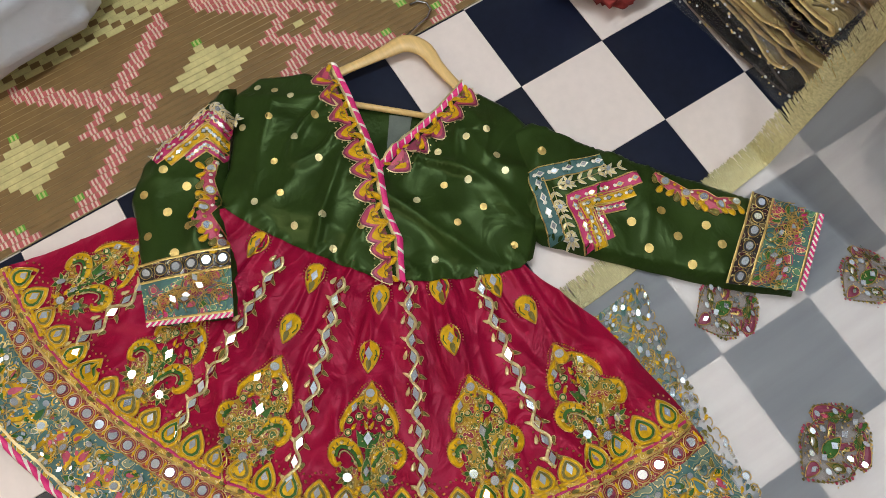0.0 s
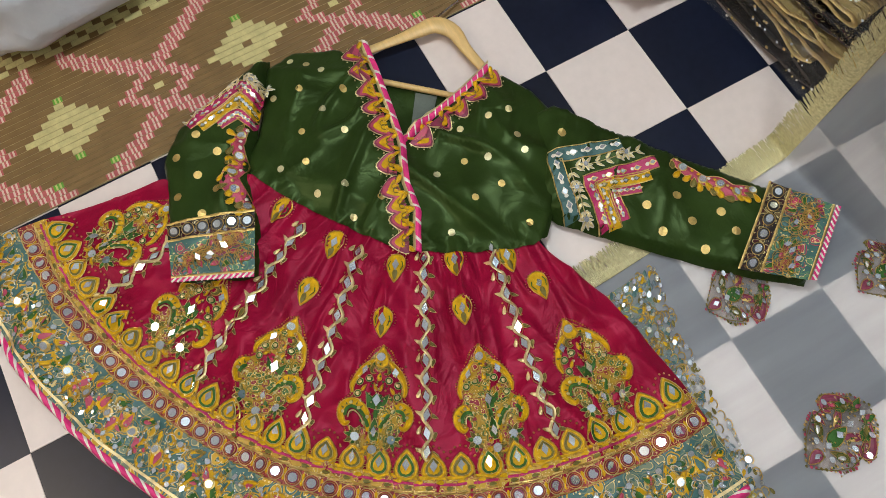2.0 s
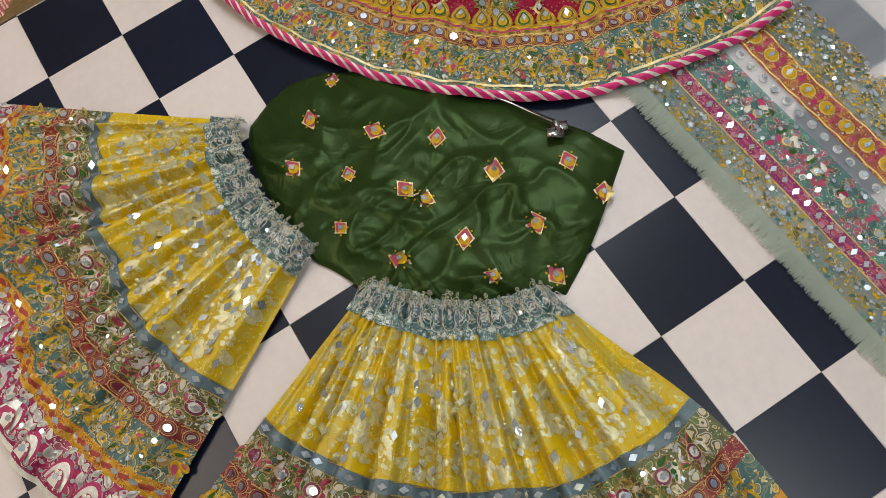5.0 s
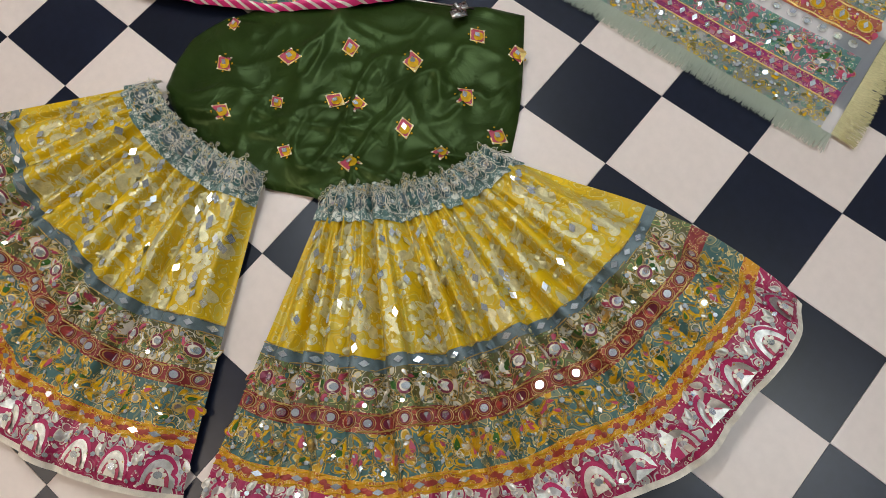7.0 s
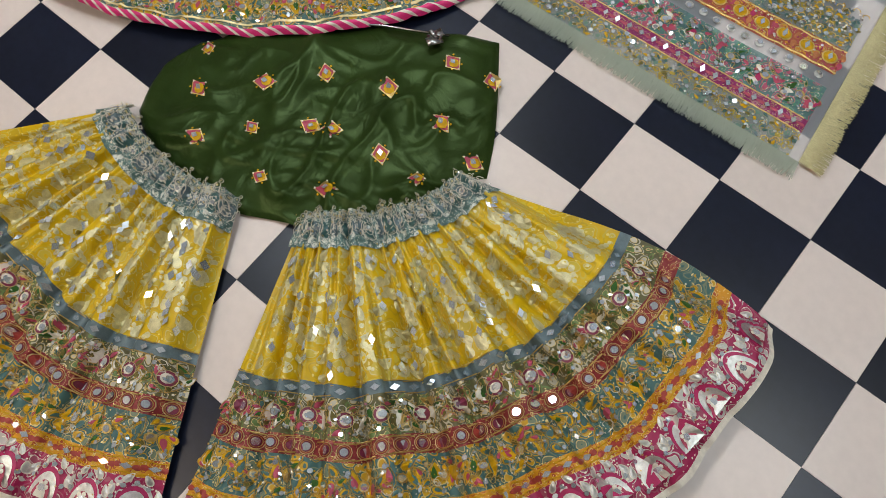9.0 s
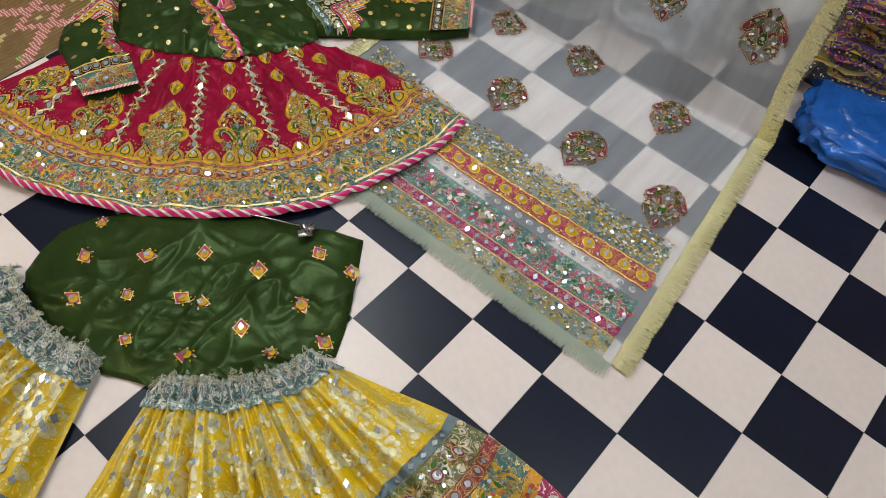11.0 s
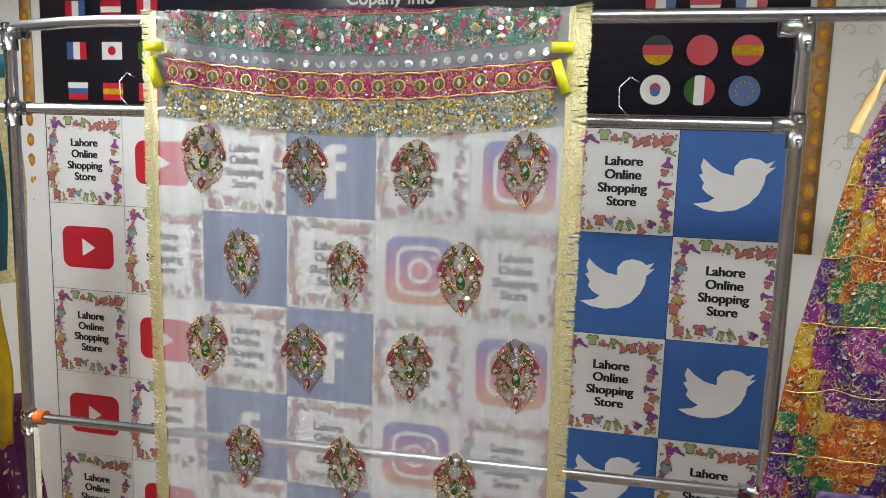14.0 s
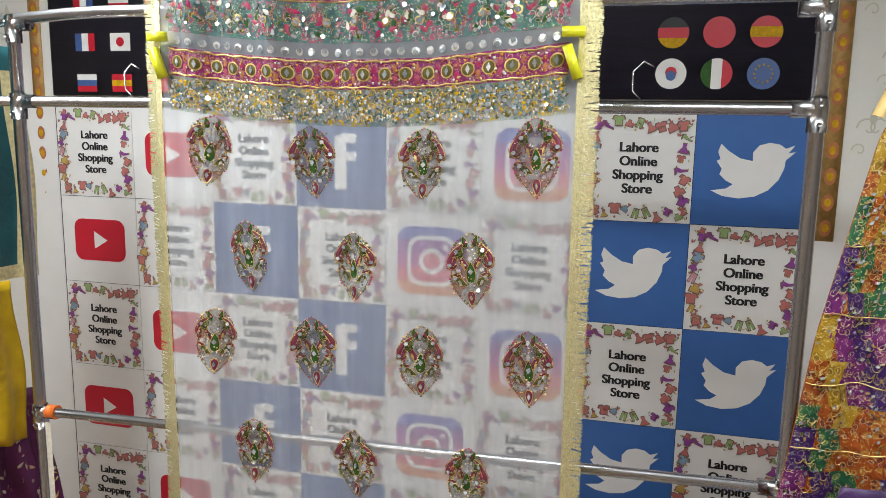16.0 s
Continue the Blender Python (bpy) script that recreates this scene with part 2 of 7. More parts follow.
M.update({
    "brocade_teal": brocade("brocade_teal", (0.05, 0.125, 0.12), (0.52, 0.30, 0.010), (0.16, 0.20, 0.13), 46),
    "brocade_olive": brocade("brocade_olive", (0.12, 0.11, 0.045), (0.50, 0.46, 0.36), (0.13, 0.20, 0.06), 52),
    "brocade_magenta": brocade("brocade_magenta", (0.34, 0.012, 0.08), (0.50, 0.47, 0.44), (0.36, 0.08, 0.13), 44, (0.66, 0.62, 0.52)),
    "brocade_red": brocade("brocade_red", (0.22, 0.02, 0.022), (0.34, 0.08, 0.04), (0.26, 0.03, 0.03), 75),
    "brocade_gold": brocade("brocade_gold", (0.46, 0.27, 0.03), (0.26, 0.05, 0.03), (0.52, 0.33, 0.02), 80),
    "brocade_orange": brocade("brocade_orange", (0.60, 0.27, 0.01), (0.60, 0.33, 0.02), (0.38, 0.08, 0.02), 80),
    "brocade_yellow": brocade("brocade_yellow", (0.62, 0.405, 0.002), (0.57, 0.43, 0.05), (0.52, 0.35, 0.01), 34, (0.58, 0.48, 0.15), 0.36),
    "brocade_lace": brocade("brocade_lace", (0.07, 0.13, 0.12), (0.60, 0.62, 0.56), (0.16, 0.26, 0.24), 90, (0.68, 0.67, 0.58)),
    "brocade_bouquet": brocade("brocade_bouquet", (0.34, 0.20, 0.008), (0.04, 0.10, 0.015), (0.24, 0.012, 0.03), 95),
    "brocade_cuff": brocade("brocade_cuff", (0.045, 0.12, 0.11), (0.40, 0.05, 0.09), (0.08, 0.20, 0.10), 60),
    "brocade_violet": brocade("brocade_violet", (0.040, 0.010, 0.10), (0.09, 0.05, 0.15), (0.06, 0.015, 0.13), 62, (0.36, 0.29, 0.18)),
    "brocade_rust": brocade("brocade_rust", (0.34, 0.07, 0.008), (0.42, 0.17, 0.02), (0.16, 0.03, 0.02), 62, (0.60, 0.44, 0.20)),
    "brocade_ochre": brocade("brocade_ochre", (0.40, 0.23, 0.015), (0.24, 0.13, 0.01), (0.46, 0.31, 0.05), 62),
    "brocade_moss": brocade("brocade_moss", (0.02, 0.11, 0.05), (0.09, 0.20, 0.06), (0.03, 0.08, 0.06), 62),
    "brocade_rose": brocade("brocade_rose", (0.42, 0.03, 0.16), (0.60, 0.30, 0.36), (0.66, 0.52, 0.54), 55, (0.66, 0.56, 0.50)),
    "brocade_blush": brocade("brocade_blush", (0.66, 0.50, 0.46), (0.60, 0.14, 0.16), (0.70, 0.62, 0.56), 40, (0.68, 0.60, 0.52)),
    "brocade_dusk": brocade("brocade_dusk", (0.09, 0.02, 0.17), (0.62, 0.42, 0.02), (0.50, 0.03, 0.14), 30, (0.60, 0.42, 0.06)),
    "brocade_straw": brocade("brocade_straw", (0.62, 0.42, 0.05), (0.12, 0.03, 0.24), (0.52, 0.04, 0.13), 28, (0.56, 0.40, 0.12)),
    "brocade_sky": brocade("brocade_sky", (0.05, 0.34, 0.62), (0.60, 0.10, 0.16), (0.62, 0.22, 0.30), 24, (0.66, 0.50, 0.44)),
    "brocade_lemon": brocade("brocade_lemon", (0.66, 0.50, 0.03), (0.58, 0.12, 0.10), (0.62, 0.45, 0.10), 26, (0.66, 0.60, 0.40)),
    "brocade_orchid": brocade("brocade_orchid", (0.16, 0.018, 0.14), (0.30, 0.08, 0.20), (0.09, 0.012, 0.09), 62, (0.62, 0.46, 0.36)),
    "brocade_black": brocade("brocade_black", (0.02, 0.016, 0.014), (0.12, 0.08, 0.03), (0.05, 0.012, 0.014), 70, (0.50, 0.40, 0.18), 0.25),
    "brocade_floral": brocade("brocade_floral", (0.40, 0.10, 0.02), (0.60, 0.22, 0.03), (0.05, 0.10, 0.12), 66, (0.68, 0.46, 0.26)),
})


# ---- mesh helpers ----
def part(name, verts, faces, mats, parent=None, label="", index=None, smooth=True):
    me = bpy.data.meshes.new(name)
    me.from_pydata([tuple(v) for v in verts], [], faces)
    for m in (mats if isinstance(mats, (list, tuple)) else [mats]):
        me.materials.append(M[m] if isinstance(m, str) else m)
    if index is not None:
        me.polygons.foreach_set("material_index", index)
    me.polygons.foreach_set("use_smooth", [smooth] * len(me.polygons))
    me.update()
    ob = new(name, me)
    if parent is not None:
        ob.parent = parent
    return tagged(ob, label)


def thing(name, label, category, group="", kind=""):
    return tagged(new(name), label, category, group, kind)


def grid(fn, nu, nv):
    """Verts and faces of fn(u, v) for u, v in 0..1."""
    verts = [fn(i / nu, j / nv) for j in range(nv + 1) for i in range(nu + 1)]
    faces = [(j * (nu + 1) + i, j * (nu + 1) + i + 1, (j + 1) * (nu + 1) + i + 1, (j + 1) * (nu + 1) + i) for j in range(nv) for i in range(nu)]
    return verts, faces


def tube(points, radius, sides=10, flat=1.0):
    pts = [Vector(p) for p in points]
    verts, faces = [], []
    for i, p in enumerate(pts):
        d = (pts[min(i + 1, len(pts) - 1)] - pts[max(i - 1, 0)]).normalized()
        a = d.orthogonal().normalized() if abs(d.z) > 0.9 else d.cross(Vector((0, 0, 1))).normalized()
        b = a.cross(d)
        r = radius(i / (len(pts) - 1)) if callable(radius) else radius
        for k in range(sides):
            t = 2 * math.pi * k / sides
            verts.append(p + a * (r * math.cos(t)) + b * (r * flat * math.sin(t)))
    n = len(pts)
    for i in range(n - 1):
        for k in range(sides):
            k2 = (k + 1) % sides
            faces.append((i * sides + k, i * sides + k2, (i + 1) * sides + k2, (i + 1) * sides + k))
    faces.append(tuple(range(sides)))
    faces.append(tuple((n - 1) * sides + k for k in reversed(range(sides))))
    return verts, faces


def box(x0, x1, y0, y1, z0, z1):
    v = [(x, y, z) for z in (z0, z1) for y in (y0, y1) for x in (x0, x1)]
    return v, [(0, 2, 3, 1), (4, 5, 7, 6), (0, 1, 5, 4), (2, 6, 7, 3), (0, 4, 6, 2), (1, 3, 7, 5)]


def smooth01(x):
    x = min(1.0, max(0.0, x))
    return x * x * (3 - 2 * x)


def patch(outline, height, step=0.012):
    """A cloth inside an outline, cut into a net of faces and lifted to height(x, y)."""
    bm = bmesh.new()
    bm.faces.new([bm.verts.new((x, y, 0)) for x, y in outline])
    for axis in (0, 1):
        lo, hi = min(p[axis] for p in outline), max(p[axis] for p in outline)
        k = int((hi - lo) / step)
        for i in range(1, k + 1):
            co, no = [0, 0, 0], [0, 0, 0]
            co[axis], no[axis] = lo + (hi - lo) * i / (k + 1), 1
            bmesh.ops.bisect_plane(bm, geom=bm.verts[:] + bm.edges[:] + bm.faces[:], dist=1e-5, plane_co=co, plane_no=no)
    bmesh.ops.triangulate(bm, faces=[f for f in bm.faces if len(f.verts) > 4])
    for v in bm.verts:
        v.co.z = height(v.co.x, v.co.y)
    bm.verts.index_update()
    verts, faces = [v.co.copy() for v in bm.verts], [[v.index for v in f.verts] for f in bm.faces]
    if bm.faces and sum(f.normal.z for f in bm.faces) < 0:
        faces = [f[::-1] for f in faces]
    bm.free()
    return verts, faces


def rounded(points, rounds=2):
    """Corner cutting of a closed outline."""
    pts = [Vector(p).to_2d() for p in points]
    for _ in range(rounds):
        pts = [q for a, b in zip(pts, pts[1:] + pts[:1]) for q in (a.lerp(b, 0.25), a.lerp(b, 0.75))]
    return [(p.x, p.y) for p in pts]


def edge_distance(outline):
    a = np.array(outline)
    b = np.roll(a, -1, 0)
    d = b - a
    l2 = np.maximum((d * d).sum(1), 1e-12)

    def dist(x, y):
        p = np.array((x, y))
        t = np.clip(((p - a) * d).sum(1) / l2, 0, 1)
        return float(np.sqrt((((a + t[:, None] * d) - p) ** 2).sum(1).min()))
    return dist


# ---- embroidery ----
def drop(cx, cy, length, width, ang=0.0, n=12, bend=0.0):
    """A teardrop with its tip towards ang (degrees, 0 is +y)."""
    c, s = math.cos(radians(ang)), math.sin(radians(ang))
    out = []
    for i in range(n):
        t = 2 * math.pi * i / n
        y = length / 2 * math.cos(t)
        x = width / 2 * math.sin(t) * (abs(math.sin(t / 2)) ** 0.9) * 1.2
        x += bend * (y / length + 0.5) ** 2 * length
        out.append((cx + x * c - y * s, cy + x * s + y * c))
    return out


def disc(cx, cy, r, n=9, ry=None):
    return [(cx + r * math.cos(2 * math.pi * i / n), cy + (ry or r) * math.sin(2 * math.pi * i / n)) for i in range(n)]


def diamond(cx, cy, w, h, ang=0.0):
    c, s = math.cos(radians(ang)), math.sin(radians(ang))
    return [(cx + x * c - y * s, cy + x * s + y * c) for x, y in ((w / 2, 0), (0, h / 2), (-w / 2, 0), (0, -h / 2))]


def interp(x, xs, ys):
    return float(np.interp(x, xs, ys))


class Stitch:
    """Collects raised pieces of embroidery and lays them on a cloth with a map (a, b, lift) -> place."""

    def __init__(self, rng=0):
        self.v, self.f, self.mi, self.mats, self.rng = [], [], [], [], random.Random(rng)
        self.put = None

    def slot(self, m):
        if m not in self.mats:
            self.mats.append(m)
        return self.mats.index(m)

    def poly(self, pts, mat, lift=0.001, dome=0.0012):
        k, n = len(self.v), len(pts)
        cx, cy = sum(p[0] for p in pts) / n, sum(p[1] for p in pts) / n
        for a, b in pts:
            self.v.append(self.put(a, b, lift))
        self.v.append(self.put(cx, cy, lift + dome))
        s = self.slot(mat)
        for i in range(n):
            self.f.append((k + i, k + (i + 1) % n, k + n))
            self.mi.append(s)

    def petal(self, pts, mat, lift=0.001, dome=0.0015, rim="gold", width=0.0016):
        """A filled piece with a couched outline."""
        self.poly(pts, mat, lift, dome)
        self.line(list(pts) + [pts[0]], width, rim, lift + 0.0006, 0.0008)

    def glass(self, pts, lift=0.002, mat="mirror"):
        """A small mirror, set a little aslant."""
        k, n = len(self.v), len(pts)
        cx, cy = sum(p[0] for p in pts) / n, sum(p[1] for p in pts) / n
        gx, gy, d = self.rng.gauss(0, 0.17), self.rng.gauss(0, 0.17), 0.004
        o = self.put(cx, cy, lift)
        ea = (self.put(cx + d, cy, lift) - self.put(cx - d, cy, lift)) / (2 * d)
        eb = (self.put(cx, cy + d, lift) - self.put(cx, cy - d, lift)) / (2 * d)
        up = ea.cross(eb).normalized()
        for a, b in pts:
            self.v.append(o + ea * (a - cx) + eb * (b - cy) + up * ((a - cx) * gx + (b - cy) * gy))
        self.f.append(tuple(range(k, k + n)))
        self.mi.append(self.slot(mat))

    def line(self, pts, width, mat, lift=0.001, dome=0.0008):
        k, n = len(self.v), len(pts)
        for i, (a, b) in enumerate(pts):
            a0, b0 = pts[max(i - 1, 0)]
            a1, b1 = pts[min(i + 1, n - 1)]
            d = math.hypot(a1 - a0, b1 - b0) or 1
            nx, ny = -(b1 - b0) / d * width / 2, (a1 - a0) / d * width / 2
            self.v += [self.put(a + nx, b + ny, lift), self.put(a, b, lift + dome), self.put(a - nx, b - ny, lift)]
        s = self.slot(mat)
        for i in range(n - 1):
            q = k + 3 * i
            self.f += [(q, q + 1, q + 4, q + 3), (q + 1, q + 2, q + 5, q + 4)]
            self.mi += [s, s]

    def ribbon(self, pts, widths, mat, lift=0.002, dome=0.002, rim="gold"):
        """A padded strip whose width changes along the way, with a couched outline."""
        n = len(pts)
        left, right = [], []
        for i, (a, b) in enumerate(pts):
            a0, b0 = pts[max(i - 1, 0)]
            a1, b1 = pts[min(i + 1, n - 1)]
            d = math.hypot(a1 - a0, b1 - b0) or 1
            w = interp(i / (n - 1), np.linspace(0, 1, len(widths)), widths) / 2
            left.append((a - (b1 - b0) / d * w, b + (a1 - a0) / d * w))
            right.append((a + (b1 - b0) / d * w, b - (a1 - a0) / d * w))
        k, s = len(self.v), self.slot(mat)
        for i in range(n):
            self.v += [self.put(*left[i], lift), self.put(*pts[i], lift + dome), self.put(*right[i], lift)]
        for i in range(n - 1):
            q = k + 3 * i
            self.f += [(q, q + 1, q + 4, q + 3), (q + 1, q + 2, q + 5, q + 4)]
            self.mi += [s, s]
        if rim:
            self.line(left + right[::-1] + [left[0]], 0.0015, rim, lift + 0.0006, 0.0008)

    def build(self, name, parent, label=""):
        return part(name, self.v, self.f, self.mats, parent, label, self.mi, smooth=False)


def at(height, cx, cy, ang=0.0, size=1.0):
    """A map that lays a motif flat at (cx, cy), turned by ang degrees, on a cloth of that height."""
    c, s = math.cos(radians(ang)) * size, math.sin(radians(ang)) * size

    def put(a, b, lift):
        x, y = cx + a * c - b * s, cy + a * s + b * c
        return Vector((x, y, height(x, y) + lift))
    return put


def curve_through(pts, n=18):
    """A smooth line through a few points."""
    ts = np.linspace(0, len(pts) - 1, n)
    out = []
    for t in ts:
        i = min(int(t), len(pts) - 2)
        u = t - i
        p = [pts[max(0, min(len(pts) - 1, j))] for j in (i - 1, i, i + 1, i + 2)]
        out.append(tuple(0.5 * (2 * p[1][d] + (p[2][d] - p[0][d]) * u + (2 * p[0][d] - 5 * p[1][d] + 4 * p[2][d] - p[3][d]) * u * u + (3 * p[1][d] - p[0][d] - 3 * p[2][d] + p[3][d]) * u ** 3) for d in (0, 1)))
    return out


def big_motif(e, k=1.0):
    """A spade-shaped bouquet: two curling paisleys, a tulip between them, three mirrored fans and a pointed crown; its tip points to +b."""
    r, s = e.rng, 0.00031 * k
    P = lambda x, y, sx=1: (sx * (x - 250) * s, (470 - y) * s)
    Q = lambda pts, sx=1: [P(x, y, sx) for x, y in pts]
    side = ((286, 226), (314, 268), (356, 330), (380, 376), (368, 440), (412, 494), (418, 540), (380, 590), (358, 636), (334, 676), (292, 720))
    e.poly(Q(((250, 204), *side, (250, 736), *((500 - x, y) for x, y in reversed(side)))), "brocade_bouquet", 0.0006, 0.0003)
    for sx in (1, -1):
        # arched paisley whose outer end curls back
        arch = curve_through(Q(((222, 610), (212, 545), (178, 500), (132, 480), (92, 502), (84, 550), (106, 584), (130, 574)), sx), 28)
        e.ribbon(arch, [20 * s, 36 * s, 44 * s, 44 * s, 40 * s, 34 * s, 24 * s, 10 * s], "mustard", 0.0012, 0.003)
        e.line(curve_through(Q(((222, 590), (200, 545), (172, 515), (135, 503), (112, 520), (106, 548)), sx), 20), 17 * s, "leaf_green", 0.0040, 0.001)
        e.line(curve_through(Q(((205, 590), (180, 545), (150, 522), (128, 530), (122, 556)), sx), 16), 7 * s, "pale_gold", 0.0044, 0.001)
        for x, y in ((170, 508), (95, 530), (198, 575), (130, 484), (214, 545)):
            e.poly(disc(*P(x, y, sx), 9 * s, 7), "pale_gold", 0.0052, 0.002)
        for x, y, an in ((92, 500, 60), (110, 482, 35), (135, 470, 5), (160, 476, -20), (184, 490, -40)):
            e.poly(drop(*P(x, y + 10, sx), 20 * s, 9 * s, sx * an, 7), "olive", 0.0046, 0.0008)
        # fan of leaves round a mirror at the foot
        cx, cy = 163, 640
        for an in (-20, 30, 75, 120, 165, 210):
            dx, dy = 34 * math.sin(radians(an)), 34 * math.cos(radians(an))
            e.petal(drop(*P(cx - dx, cy - dy, sx), 46 * s, 24 * s, sx * an, 9), "leaf_green" if an % 2 else "olive", 0.0012, 0.002, "pale_gold", 0.0010)
        if r.random() < 0.8:
            e.glass(disc(*P(cx, cy, sx), 21 * s, 11), 0.0050)
        else:
            e.poly(disc(*P(cx, cy, sx), 21 * s, 11), "steel_blue", 0.0040, 0.001)
        # crown: a wing with a diamond mirror, studs in green rings
        e.ribbon(curve_through(Q(((124, 432), (120, 398), (134, 356), (158, 318), (190, 284), (216, 262)), sx), 16), [10 * s, 22 * s, 26 * s, 34 * s, 26 * s, 10 * s], "mustard", 0.0012, 0.0024)
        e.glass(diamond(*P(176, 318, sx), 32 * s, 52 * s, sx * -18), 0.0048)
        e.ribbon(curve_through(Q(((236, 300), (216, 292), (206, 310), (214, 330), (230, 328)), sx), 10), [6 * s, 16 * s, 18 * s, 12 * s, 5 * s], "olive", 0.0014, 0.0016)
        for x, y in ((157, 378), (203, 360), (154, 436)):
            e.petal(disc(*P(x, y, sx), 19 * s, 9), "leaf_green", 0.0016, 0.001, "pale_gold", 0.0010)
            e.poly(disc(*P(x, y, sx), 11 * s, 8), "pale_gold", 0.0034, 0.0022)
        e.petal(drop(*P(182, 408, sx), 40 * s, 20 * s, sx * -35, 9), "mustard", 0.0014, 0.0016, "gold", 0.0010)
        e.petal(drop(*P(236, 398, sx), 44 * s, 18 * s, sx * 22, 9), "mustard", 0.0014, 0.0016, "gold", 0.0010)
        # tulip leaf
        e.petal(Q(((250, 506), (206, 498), (194, 424), (228, 448), (246, 424)), sx), "leaf_green", 0.0018, 0.0018, "pale_gold", 0.0012)
        e.petal(drop(*P(205, 714, sx), 44 * s, 26 * s, sx * 130, 9, 0.3 * sx), "mustard", 0.0012, 0.002, "gold", 0.0011)
        e.petal(drop(*P(224, 640, sx), 60 * s, 22 * s, sx * 12, 9, 0.2 * sx), "mustard", 0.0012, 0.0016, "gold", 0.0010)
        rim = curve_through(Q(((250, 186), (292, 212), (320, 256), (366, 316), (394, 372), (384, 440), (428, 486), (434, 548), (396, 596), (374, 640), (346, 684), (310, 712), (290, 742), (250, 748)), sx), 58)
        for i, (x, y) in enumerate(rim):
            e.poly(disc(x, y, r.uniform(0.0012, 0.0018) * k, 5), ("gold", "orange", "gold", "peach")[i % 4], 0.001, 0.0018)
    e.petal(drop(*P(250, 246), 112 * s, 72 * s, 0, 14), "mustard", 0.0014, 0.003)
    e.glass(disc(*P(246, 246), 21 * s, 11), 0.0055)
    e.petal(drop(*P(250, 345), 46 * s, 26 * s, 0, 9), "mustard", 0.0014, 0.0016, "gold", 0.0010)
    e.glass(diamond(*P(250, 460), 38 * s, 62 * s), 0.0058)
    e.line(Q(((250, 505), (250, 530), (250, 560))), 20 * s, "leaf_green", 0.0016, 0.0016)
    e.petal(drop(*P(250, 598), 112 * s, 54 * s, 0, 13), "leaf_green", 0.0018, 0.0018, "pale_gold", 0.0014)
    e.glass(diamond(*P(250, 610), 27 * s, 52 * s), 0.0058)
    for an in (80, 120, 160, 200, 240, 280):
        e.petal(drop(*P(250 - 30 * math.sin(radians(an)), 692 - 30 * math.cos(radians(an))), 46 * s, 26 * s, an, 9), "olive" if an % 80 else "mustard", 0.0012, 0.002, "gold", 0.0010)
    e.glass(disc(*P(250, 692), 22 * s, 11), 0.0052)
    for _ in range(130):
        x, y = r.gauss(250, 75), r.uniform(270, 720)
        if abs(x - 250) < 120:
            e.poly(disc(*P(x, y), r.uniform(4, 7) * s, 5), r.choice(("pale_gold", "gold", "leaf_green", "olive", "maroon", "pale_gold")), 0.0044, 0.0012)


def small_motif(e, k=1.0):
    e.petal(drop(0, 0, 0.054 * k, 0.036 * k, 180, 14), "mustard", 0.001, 0.003)
    e.poly(drop(0, -0.014 * k, 0.020 * k, 0.010 * k, 180), "olive", 0.004, 0.001)
    e.glass(diamond(0, 0.004 * k, 0.0125 * k, 0.021 * k), 0.0065)
    for sx in (-1, 1):
        e.line([(sx * 0.010 * k, 0.012 * k), (sx * 0.013 * k, 0.004 * k), (sx * 0.009 * k, -0.006 * k)], 0.0016, "leaf_green", 0.0042)
    for i in range(17):
        t = radians(-25 + 14.4 * i)
        e.poly(disc(0.0215 * k * math.cos(t), 0.006 * k + 0.0215 * k * math.sin(t), 0.0016 * k, 5), "gold" if i % 3 else "rose", 0.001, 0.002)


